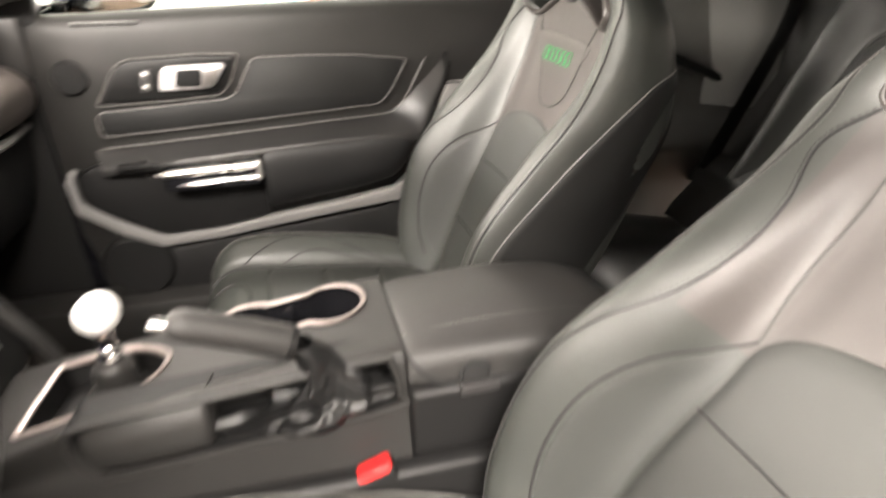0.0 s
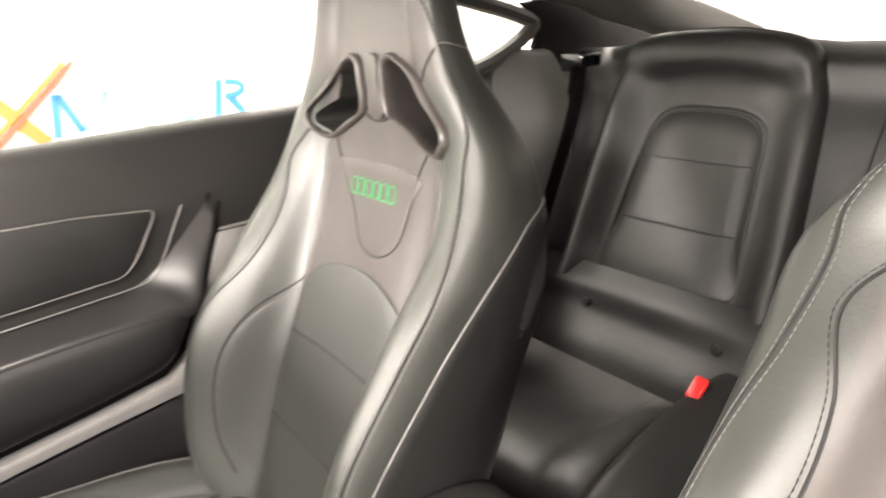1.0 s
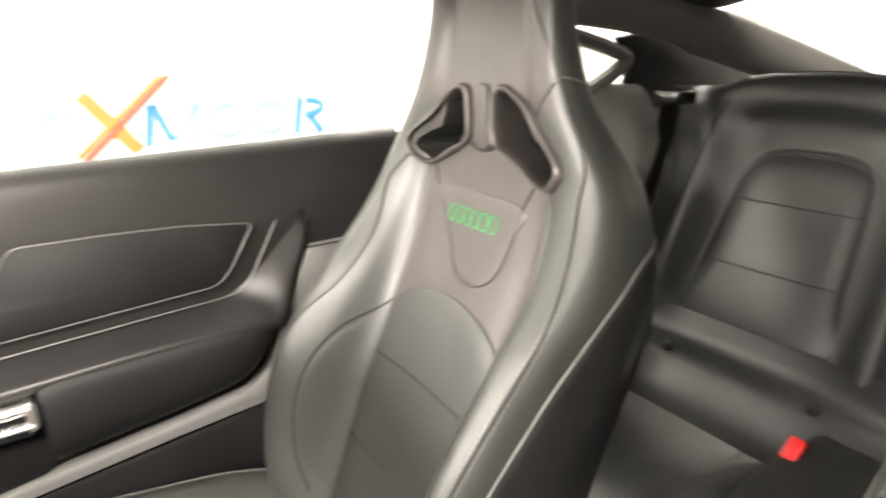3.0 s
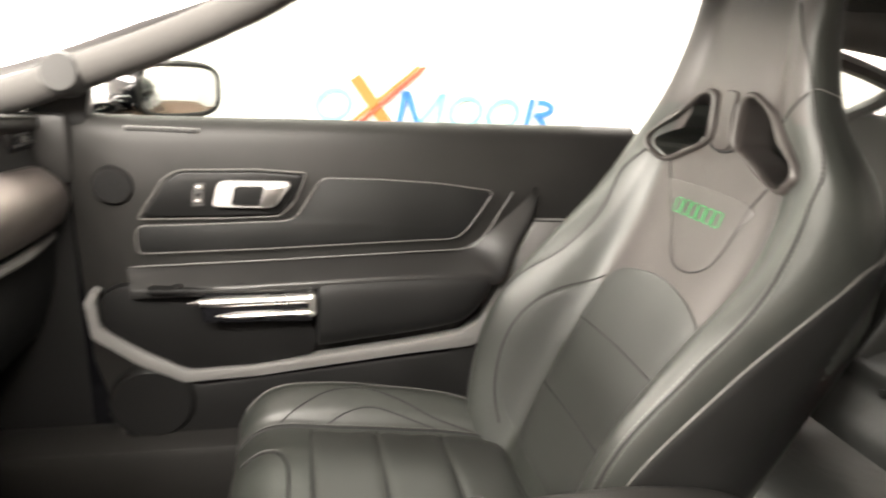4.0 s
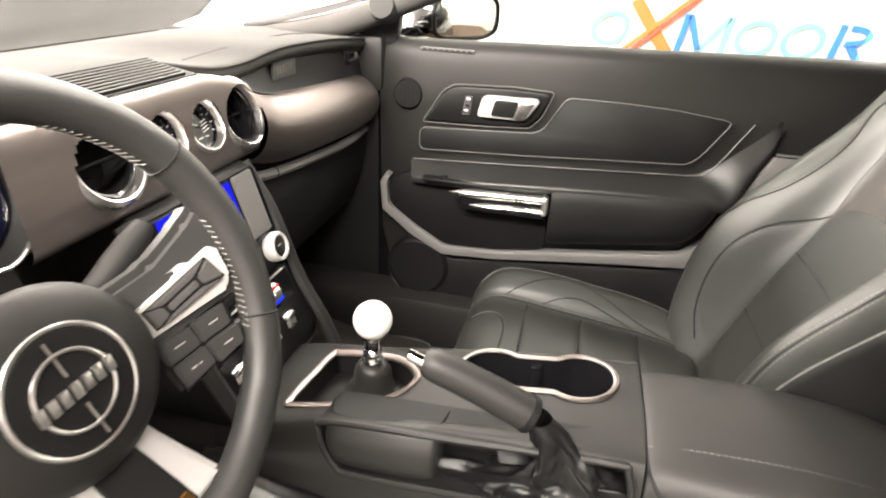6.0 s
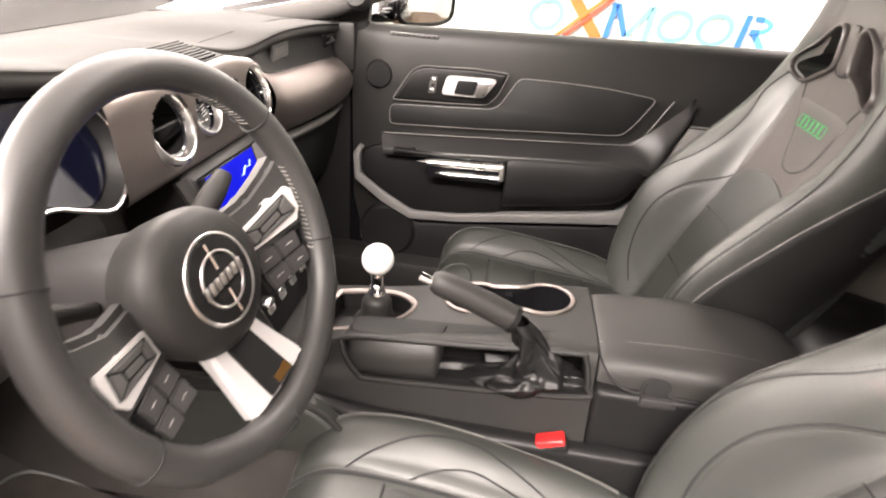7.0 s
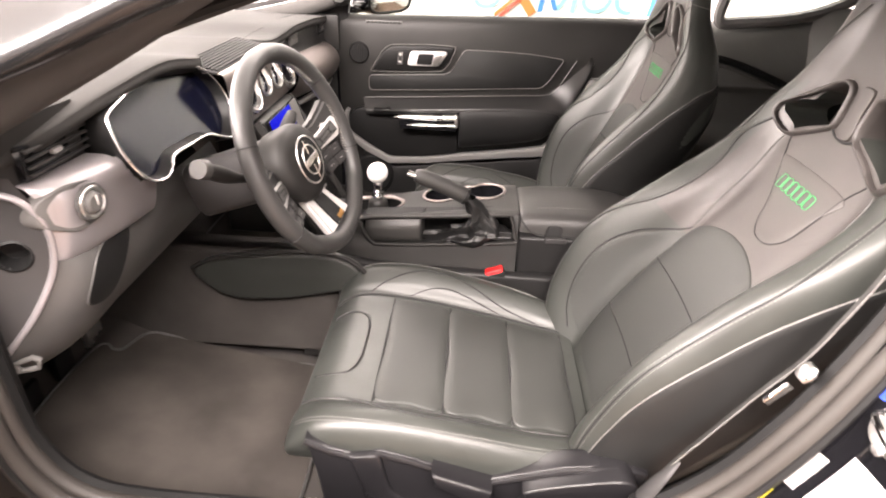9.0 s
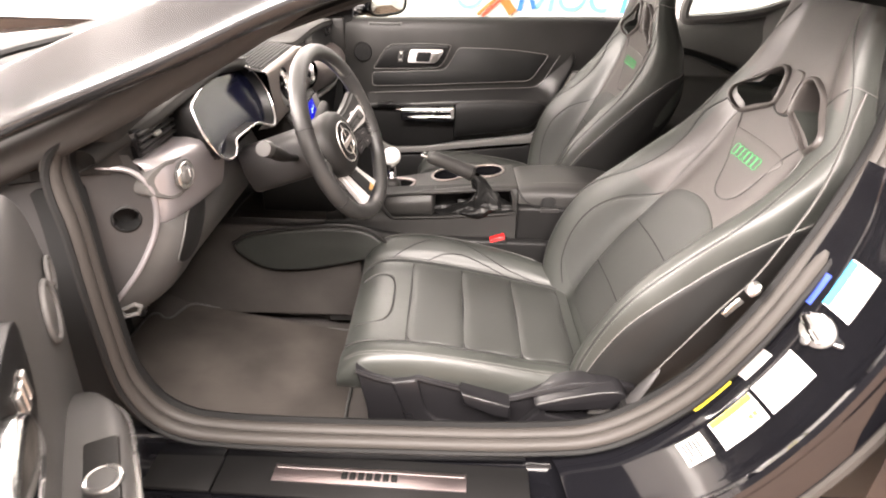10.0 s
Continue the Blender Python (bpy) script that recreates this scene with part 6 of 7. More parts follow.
front_seat(0.345, 1,
           ((0.545, 0.500, 0.215, 0.055, 0.09), (0.590, 0.610, 0.240, 0.095, 0.12), (0.640, 0.735, 0.250, 0.110, 0.13), (0.697, 0.855, 0.246, 0.085, 0.13), (0.748, 0.970, 0.246, 0.048, 0.115), (0.770, 1.065, 0.224, 0.024, 0.078), (0.77, 1.150, 0.160, 0.014, 0.052), (0.775, 1.225, 0.130, 0.012, 0.042), (0.78, 1.295, 0.120, 0.010, 0.03)),
           ((0.085, 0.480, 0.235, 0.008, 0.07), (0.095, 0.537, 0.25, 0.018, 0.11), (0.145, 0.570, 0.258, 0.033, 0.14), (0.24, 0.562, 0.260, 0.048, 0.145), (0.35, 0.550, 0.258, 0.047, 0.145), (0.46, 0.537, 0.252, 0.043, 0.135), (0.57, 0.520, 0.230, 0.030, 0.115)),
           BELT_SLOT,
           "black leather bucket seat with green mark on its backrest", False)
front_seat(-0.395, -1,
           ((0.500, 0.495, 0.225, 0.055, 0.09), (0.550, 0.595, 0.258, 0.095, 0.12), (0.620, 0.710, 0.270, 0.110, 0.13), (0.705, 0.825, 0.254, 0.085, 0.13), (0.785, 0.935, 0.252, 0.050, 0.115), (0.832, 1.030, 0.247, 0.026, 0.078), (0.853, 1.115, 0.190, 0.015, 0.055), (0.867, 1.190, 0.148, 0.013, 0.045), (0.880, 1.262, 0.132, 0.010, 0.03)),
           ((-0.015, 0.548, 0.235, 0.006, 0.025), (-0.008, 0.570, 0.25, 0.015, 0.045), (0.045, 0.598, 0.262, 0.032, 0.072), (0.15, 0.592, 0.266, 0.046, 0.078), (0.27, 0.573, 0.264, 0.046, 0.075), (0.39, 0.550, 0.258, 0.040, 0.067), (0.51, 0.530, 0.235, 0.025, 0.058)),
           BELT_SLOT,
           "black leather driver seat with green mark and side levers", True)


# ---- seat buckles ----
def buckle(x, y, z, lean, label):
    b = thing("seat_buckle", (x + 0.03, y, z - 0.16), label, "seat buckle", "seat buckles")
    t = Matrix.Translation((x, y, z)) @ pose(0, 0, 0, 0, lean, 0)
    part("housing", box(-0.024, 0.024, -0.013, 0.013, -0.085, -0.002, 0.006, 3, turn=t), hard_plastic, b, "black buckle housing")
    part("release_button", box(-0.021, 0.021, -0.0115, 0.0115, -0.022, 0.004, 0.004, 3, turn=t), red_plastic, b, "red release button")
    part("stalk", box(-0.014, 0.014, -0.006, 0.006, -0.20, -0.08, 0.003, turn=t), dark_trim, b, "black buckle stalk")
    return b


buckle(0.335, -0.135, 0.625, -20, "front belt buckle with red button beside the console")
buckle(1.165, 0.085, 0.625, -35, "rear belt buckle with red button on the bench")

# ---- rear bench ----
def rear_bench():
    r = thing("rear_bench", (1.35, 0.0, 0.30), "black leather rear bench with two shaped seats", "rear seat")
    # backrest as one sheet across: shoulders bulge, middle sits low
    def back_rows():
        rows = []
        for x, z in ((1.30, 0.60), (1.36, 0.70), (1.42, 0.82), (1.485, 0.96), (1.53, 1.06), (1.545, 1.125), (1.60, 1.150), (1.70, 1.13)):
            row = []
            for y in np.linspace(-0.68, 0.68, 29):
                a = abs(y)
                seat = math.exp(-((a - 0.34) / 0.19) ** 4)
                edge = math.exp(-((a - 0.185) / 0.035) ** 2) + 0.6 * math.exp(-((a - 0.52) / 0.04) ** 2)
                dz = 0.0 if z < 1.0 else -0.02 * (1 - seat)
                row.append((x + 0.02 * (1 - seat) - 0.004 * edge, y, z + dz))
            rows.append(row)
        return rows
    bk = Sheet(back_rows())
    part("backrest", bk.mesh(50, 120), rear_leather_shaded, r, "black leather rear backrest")
    for m in (1, -1):
        vc = 0.5 + m * 0.285 / 1.36
        pts = [(0.115, -0.104), (0.115, 0.100), (0.25, 0.094), (0.38, 0.086), (0.455, 0.077), (0.488, 0.050), (0.494, 0.0), (0.488, -0.050), (0.455, -0.076), (0.38, -0.085), (0.25, -0.094)]
        o = smooth(pts, 44, True)
        bm = bmesh.new()
        sg = 1 if bk.normal(0.4, vc).x < 0 else -1
        P = lambda u, dv, h: bk.at(u, vc + dv) + bk.normal(u, vc + dv) * h * sg
        c = o.mean(0)
        rr = [[bm.verts.new(P(*(c + (p - c) * f), h)) for p in o] for f, h in ((1.0, -0.004), (0.98, 0.003), (0.94, 0.006), (0.7, 0.008), (0.35, 0.008))]
        for A, B in zip(rr, rr[1:]):
            for j in range(44):
                bm.faces.new((A[j], A[(j + 1) % 44], B[(j + 1) % 44], B[j]))
        bm.faces.new(rr[-1])
        part("back_panel", bm, rear_leather_shaded, r, "perforated rear back panel")
        # a soft frame round the panel: dished inside, full at the shoulders, steep at its rim
        inner = smooth([(0.10, -0.106), (0.25, -0.097), (0.38, -0.088), (0.46, -0.080), (0.494, -0.052), (0.500, 0.0), (0.494, 0.052), (0.46, 0.080), (0.38, 0.089), (0.25, 0.097), (0.10, 0.103)], 60)
        outer = smooth([(0.06, -0.172), (0.25, -0.166), (0.45, -0.150), (0.64, -0.134), (0.755, -0.110), (0.785, 0.0), (0.755, 0.125), (0.64, 0.156), (0.45, 0.165), (0.25, 0.165), (0.06, 0.160)], 60)
        rows2 = []
        for a, b in zip(inner, outer):
            row = []
            for f, h in ((0.0, -0.006), (0.03, 0.004), (0.15, 0.008), (0.35, 0.019), (0.58, 0.036), (0.78, 0.043), (0.92, 0.034), (0.985, 0.014), (1.0, -0.012)):
                p = a + (b - a) * f
                row.append(P(p[0], p[1] * m, h))
            rows2.append(row)
        part("bolster", Sheet(rows2).mesh(100, 30), rear_leather_shaded, r, "rounded arch bolster", 70)
        part("bolster_seam", tube([P(*((a + (b - a) * 0.88) * np.array((1, m))), 0.0395) for a, b in zip(inner[2:34], outer[2:34])], 0.0011, 5), dark_seam, r)
        part("panel_seam", tube([P(*p, 0.001) for p in o], 0.003, 6, True), dark_seam, r)
        for u in (0.258, 0.382):
            part("cross_seam", tube([P(u, dv, 0.0085) for dv in np.linspace(-0.086, 0.086, 12)], 0.0018, 5), dark_seam, r)
    for v in (0.5,):
        part("centre_seam", tube([bk.at(u, v) + V3((-0.002, 0, 0.001)) for u in np.linspace(0.1, 0.85, 18)], 0.0022, 5), dark_seam, r)
    # lower back strip and cushions
    st = Sheet([[(x, y, z) for y in (-0.60, -0.3, 0.0, 0.3, 0.60)] for x, z in ((1.34, 0.70), (1.30, 0.665), (1.285, 0.62), (1.24, 0.57), (1.22, 0.535))])
    part("lower_back", st.mesh(14, 24), rear_leather_shaded, r, "black lower backrest strip")
    for y in (0.115, 0.40, -0.115, -0.40):
        part("anchor_stud", lathe([(0.0, 0.004), (0.007, 0.003), (0.009, 0.0), (0.012, -0.001)], (1.283, y, 0.635), (-1, 0, 0.4), 16), hard_plastic, r, "small round anchor stud")
    for m in (1, -1):
        rows = []
        for x, z, bh in ((0.86, 0.40, 0.0), (0.87, 0.505, 0.01), (0.93, 0.545, 0.02), (1.05, 0.535, 0.03), (1.16, 0.515, 0.03), (1.28, 0.50, 0.02)):
            rows.append([(x, m * 0.34 + u, z + bh * v) for u, v in ((-0.25, -4.0), (-0.245, 0.4), (-0.22, 1.2), (-0.17, 0.9), (-0.12, 0.1), (0.0, 0.0), (0.12, 0.1), (0.17, 0.9), (0.22, 1.2), (0.245, 0.4), (0.25, -4.0))])
        part("cushion", Sheet(rows).mesh(26, 46), rear_leather_shaded, r, "black leather rear cushion")
    part("centre_tunnel", Sheet([[(x, y, z + h) for y, h in ((-0.12, -0.12), (-0.10, -0.01), (-0.05, 0.0), (0.05, 0.0), (0.10, -0.01), (0.12, -0.12))] for x, z in ((0.80, 0.50), (0.90, 0.575), (1.05, 0.61), (1.2, 0.615), (1.30, 0.60))]).mesh(18, 24), rear_leather_shaded, r, "raised padded middle between the cushions")
    part("bench_base", box(0.88, 1.30, -0.60, 0.60, 0.30, 0.50, 0.02), carpet, r, "carpeted bench base")
    return r


rear_bench()

# rear side panels with armrests, quarter glass surround
for sgn in (1, -1):
    q = thing("rear_side_panel", (1.1, sgn * 0.70, 0.30), "black rear quarter trim panel with moulded armrest", "trim panel", "rear side panels")
    g = []
    for x, top in ((0.86 if sgn > 0 else 0.98, 1.06), (0.92 if sgn > 0 else 1.0, 1.07), (1.03, 1.08), (1.2, 1.10), (1.4, 1.13), (1.62, 1.12)):
        g.append([(x, sgn * v, z) for v, z in ((0.755, top), (0.735, top - 0.005), (0.705, top - 0.04), (0.69, 0.98), (0.68, 0.91), (0.675, 0.89), (0.685, 0.86), (0.68, 0.78), (0.655, 0.74), (0.64, 0.70), (0.66, 0.64), (0.68, 0.5), (0.69, 0.32))])
    part("panel", Sheet(g).mesh(20, 50), wing_lit_vinyl, q, "soft black quarter panel, colour lightened for window light")
    part("ledge", tube(smooth([(0.98, sgn * 0.684, 0.985), (1.10, sgn * 0.680, 0.963), (1.28, sgn * 0.672, 0.900), (1.40, sgn * 0.668, 0.85)], 14), 0.011, 8), dark_trim, q, "dark moulded ledge")
    part("ledge_line", tube(smooth([(0.98, sgn * 0.678, 0.965), (1.10, sgn * 0.674, 0.943), (1.28, sgn * 0.667, 0.880)], 12), 0.004, 6), quarter_grey, q, "pale edge under the ledge")
    p = [(1.02, 1.10), (1.10, 1.085), (1.30, 1.115), (1.445, 1.185), (1.40, 1.215), (1.20, 1.26), (1.08, 1.28)]
    part("quarter_surround", tube([(x, sgn * 0.705, z) for x, z in smooth(p, 40, True)], 0.018, 8, True), quarter_grey, q, "grey quarter window surround")
    part("quarter_cover", prism([(1.42, 1.10), (1.46, 1.19), (1.40, 1.24), (1.6, 1.27), (1.95, 1.16), (2.0, 1.06), (1.5, 1.08)], "y", min(sgn * 0.69, sgn * 0.71), max(sgn * 0.69, sgn * 0.71), 0.008), dark_trim, q, "dark rear pillar cover")
    part("fabric_wing", Sheet([[(x, sgn * (v + dv * (0.70 - v) / 0.10), z) for v, z in ((0.70, 1.14), (0.66, 1.125), (0.62, 1.06), (0.60, 0.95), (0.60, 0.80))] for x, dv in ((1.31, 0.10), (1.36, 0.06), (1.41, 0.02), (1.47, 0.0))]).mesh(12, 20), wing_lit_vinyl, q, "soft padded side wing")
    # belts of the rear seats
    b = thing("rear_seat_belt", (1.40, sgn * 0.55, 0.6), "black rear seat belt hanging beside the bench", "seat belt", "rear belts")
    part("webbing", tube(smooth([(1.44, sgn * 0.555, 1.11), (1.43, sgn * 0.565, 1.0), (1.38, sgn * 0.575, 0.85), (1.30, sgn * 0.58, 0.66)], 14), 0.022, 8, flat=0.12), dark_trim, b, "black belt webbing")
    part("belt_guide", box(1.40, 1.47, sgn * 0.55 - 0.03, sgn * 0.55 + 0.03, 1.10, 1.13, 0.006), gloss_black, b, "black belt guide")

# ---- driver's door opening: seal, sill, jamb ----
def door_opening():
    o = thing("door_opening", (0.25, -0.80, 0.30), "driver's door opening with grey rubber seal and black painted sill", "door frame")
    loop = [(-0.27, -0.73, 1.13), (-0.365, -0.745, 1.06), (-0.362, -0.755, 0.94), (-0.355, -0.765, 0.78), (-0.345, -0.765, 0.65), (-0.29, -0.765, 0.565), (-0.18, -0.762, 0.536), (0.10, -0.758, 0.528), (0.36, -0.758, 0.532), (0.50, -0.758, 0.558), (0.62, -0.758, 0.655), (0.70, -0.755, 0.78), (0.76, -0.742, 0.90), (0.81, -0.725, 1.02), (0.845, -0.70, 1.12), (0.855, -0.67, 1.25), (0.75, -0.645, 1.345), (0.4, -0.64, 1.36), (0.16, -0.665, 1.305), (-0.10, -0.70, 1.215)]
    ring = [V3(p) for p in smooth(loop, 140, True)]
    part("seal", tube([p + V3((0, -0.011, 0)) for p in ring], 0.0135, 12, True), rubber, o, "grey rubber door seal ridge")
    part("seal", tube([p + V3((0, 0.012, 0.003)) for p in ring], 0.0130, 12, True), rubber, o, "grey rubber door seal ridge")
    part("seal_lip", tube([p + V3((0, -0.025, -0.005)) for p in ring], 0.006, 6, True), dark_trim, o, "thin outer seal lip")
    part("seal_flange", tube([p + V3((0, 0.028, 0.002)) for p in ring], 0.014, 8, True), dark_trim, o, "dark inner seal flange")
    # sill inner carpet cover and painted sill
    part("sill_inner", Sheet([[(x, y, z) for y, z in ((-0.66, 0.30), (-0.68, 0.40), (-0.695, 0.475), (-0.72, 0.505), (-0.75, 0.515))] for x in (-0.40, -0.1, 0.3, 0.62)]).mesh(12, 16), soft_plastic, o, "black inner sill cover")
    part("sill_joint", tube([(0.375, -0.692, 0.475), (0.375, -0.72, 0.509), (0.375, -0.745, 0.520)], 0.0015, 5), dark_seam, o)
    part("sill_painted", Sheet([[(x, y, z) for y, z in ((-0.74, 0.522), (-0.763, 0.516), (-0.767, 0.490), (-0.774, 0.470), (-0.87, 0.468), (-0.908, 0.46), (-0.92, 0.40), (-0.90, 0.24))] for x in (-0.42, -0.1, 0.3, 0.70)]).mesh(12, 28), paint, o, "gloss black painted sill")
    return o


door_opening()


def scuff_plate():
    s = thing("scuff_plate", (0.14, -0.84, 0.465), "black sill scuff plate with a pinkish metal insert", "scuff plate")
    part("plate", box(-0.205, 0.357, -0.858, -0.766, 0.4725, 0.4805, 0.003), hard_plastic, s, "black textured plate")
    part("insert", box(-0.106, 0.244, -0.829, -0.792, 0.4805, 0.4835, 0.0012), material("rosy_brushed_metal", (0.62, 0.52, 0.52), 0.35, 1.0, grain=0.1, scale=80), s, "brushed rosy metal insert")
    part("insert_line", box(-0.101, 0.239, -0.8005, -0.7995, 0.4835, 0.4840, 0), print_grey, s)
    for k in range(7):
        part("insert_bar", box(0.018 + k * 0.0150, 0.029 + k * 0.0150, -0.819, -0.803, 0.4836, 0.4846, 0.0003), dark_trim, s, "dark bar")
    part("end_cap", box(-0.335, -0.209, -0.855, -0.766, 0.4700, 0.478, 0.004), hard_plastic, s, "black end cap")
    s.rotation_euler = (0, 0, radians(-2.2))
    return s


scuff_plate()


# rear jamb with labels and striker
def rear_jamb():
    j = thing("rear_jamb", (0.75, -0.85, 0.5), "gloss black painted door jamb behind the seat", "door frame")
    g = []
    for x, z, dx in ((0.40, 0.500, 0.02), (0.52, 0.535, 0.03), (0.62, 0.615, 0.035), (0.70, 0.74, 0.035), (0.755, 0.87, 0.03), (0.79, 1.0, 0.02), (0.80, 1.08, 0.01)):
        g.append([(x - 0.015, -0.745, z + 0.005), (x + dx * 0.4, -0.785, z - 0.001), (x + dx * 0.8, -0.83, z - 0.005), (x + dx, -0.875, z - 0.009), (x + dx + 0.005, -0.915, z - 0.024), (x + dx + 0.05, -0.935, z - 0.09)])
    sh = Sheet(g)
    part("painted_jamb", sh.mesh(40, 24), paint, j, "gloss black jamb surface")
    part("jamb_step", tube([sh.at(u, 0.78) for u in np.linspace(0, 1, 30)], 0.012, 8), paint, j, "rounded painted step")
    part("outer_edge", tube([sh.at(u, 0.97) for u in np.linspace(0, 1, 30)], 0.009, 8), rubber, j, "dark outer edge strip")
    sg = 1 if sh.normal(0.5, 0.5).x < 0 else -1

    def label(name, u0, u1, v0, v1, mat, text, lift=0.0012, par=j):
        bm = bmesh.new()
        P = [[sh.at(u, v) + sh.normal(u, v) * lift * sg for v in np.linspace(v0, v1, 4)] for u in np.linspace(u0, u1, 6)]
        Q = [[bm.verts.new(p) for p in row] for row in P]
        for a in range(5):
            for b in range(3):
                bm.faces.new((Q[a][b], Q[a][b + 1], Q[a + 1][b + 1], Q[a + 1][b]))
        return part(name, bm, mat, par, text)
    label("grey_label", 0.270, 0.330, 0.27, 0.47, print_grey, "grey printed label")
    a = label("yellow_label", 0.352, 0.452, 0.26, 0.49, white_paper, "white and yellow tyre label")
    label("label_band", 0.354, 0.450, 0.263, 0.31, yellow_paper, "yellow band", 0.002, a)
    label("label_spot", 0.420, 0.440, 0.38, 0.42, yellow_paper, "", 0.002, a)
    label("white_label", 0.460, 0.565, 0.25, 0.49, white_paper, "large white label")
    b = label("blue_label", 0.67, 0.765, 0.21, 0.43, white_paper, "white label with blue edge")
    label("label_edge", 0.672, 0.763, 0.207, 0.26, blue_paper, "bright blue edge", 0.002, b)
    label("small_yellow", 0.355, 0.445, 0.08, 0.14, yellow_paper, "small yellow tag")
    label("small_grey", 0.465, 0.535, 0.08, 0.19, print_grey, "small grey tag")
    label("dark_blue_label", 0.655, 0.72, 0.09, 0.16, material("dark_blue_label", (0.02, 0.05, 0.35), 0.4), "dark blue tag")
    for k in range(5):
        label("print_bar", 0.280 + k * 0.008, 0.283 + k * 0.008, 0.29, 0.45 - 0.03 * (k % 3), dark_trim, "", 0.0021)
    for k in range(7):
        label("print_bar", 0.370 + k * 0.010, 0.3725 + k * 0.010, 0.33, 0.47 - 0.04 * (k % 2), print_grey, "", 0.0021)
        label("print_bar", 0.475 + k * 0.012, 0.4775 + k * 0.012, 0.27, 0.47 - 0.05 * (k % 3), print_grey, "", 0.0021)
    c = sh.at(0.625, 0.30)
    nn = sh.normal(0.625, 0.30) * sg
    st = part("striker", lathe([(0.030, 0.0), (0.030, 0.004), (0.026, 0.007), (0, 0.007)], c, nn, 24, sy=0.85), grey_plastic, j, "metal door striker")
    for d in (-0.016, 0.016):
        part("striker_bolt", lathe([(0.008, 0.006), (0.008, 0.011), (0, 0.012)], c + V3((d * 0.6, d * 0.2, d)), nn, 16), satin, st)
    part("striker_loop", tube(smooth([c + nn * 0.006 + V3((0.0, 0.022, 0.01)), c + nn * 0.022 + V3((0, 0.022, 0.008)), c + nn * 0.022 + V3((0, -0.02, -0.004)), c + nn * 0.006 + V3((0, -0.02, -0.006))], 14), 0.0045, 8), chrome, st)
    return j


rear_jamb()


# driver's belt beside the seat
def driver_belt():
    b = thing("driver_seat_belt", (0.70, -0.70, 0.45), "black driver seat belt with chrome tongue beside the seat", "seat belt")
    line = smooth([(0.540, -0.712, 0.575), (0.567, -0.712, 0.645), (0.612, -0.710, 0.720), (0.665, -0.708, 0.806), (0.697, -0.706, 0.850), (0.724, -0.704, 0.904), (0.775, -0.690, 1.02), (0.80, -0.67, 1.16)], 30)
    wide = V3((0.42, 0.75, -0.50)).normalized() * 0.022
    bm = bmesh.new()
    ribbon = []
    for k in range(30):
        along = V3(line[min(k + 1, 29)]) - V3(line[max(k - 1, 0)])
        thin = along.cross(wide).normalized() * 0.0011
        ribbon.append([bm.verts.new(V3(line[k]) + wide * a + thin * b2) for a, b2 in ((0, -1), (0, 1), (2, 1), (2, -1))])
    for A, B in zip(ribbon, ribbon[1:]):
        for k in range(4):
            bm.faces.new((A[k], A[(k + 1) % 4], B[(k + 1) % 4], B[k]))
    bm.faces.new(ribbon[0])
    bm.faces.new(ribbon[-1][::-1])
    part("webbing", bm, webbing, b, "dark grey woven belt webbing")
    t = Matrix.Translation((0.690, -0.722, 0.838)) @ pose(0, 0, 0, 0, 36, 0)
    part("tongue", box(-0.006, 0.006, -0.003, 0.003, -0.048, -0.008, 0.002, turn=t), chrome, b, "chrome belt tongue")
    part("tongue_grip", lathe([(0, -0.012), (0.010, -0.011), (0.014, -0.002), (0.0135, 0.006), (0.008, 0.013), (0, 0.014)], (0.698, -0.722, 0.852), (0.55, 0, 0.83), 16, sy=0.6), satin, b, "pale rounded tongue grip")
    sleeve = smooth([(0.585, -0.714, 0.672), (0.566, -0.716, 0.640), (0.548, -0.716, 0.600), (0.536, -0.712, 0.560)], 10)
    part("sleeve", tube(sleeve, [0.002, 0.006, 0.009, 0.011, 0.013, 0.014, 0.015, 0.015, 0.014, 0.013], 10, flat=0.5), switch_grey, b, "translucent grey belt sleeve")
    part("sleeve_boot", tube([(0.546, -0.718, 0.590), (0.534, -0.716, 0.545), (0.520, -0.712, 0.500)], [0.020, 0.018, 0.012], 12, flat=0.7), hard_plastic, b, "black anchor boot")
    part("anchor_cover", box(0.50, 0.57, -0.715, -0.675, 0.44, 0.52, 0.014, 3), hard_plastic, b, "black belt anchor cover")
    return b


driver_belt()


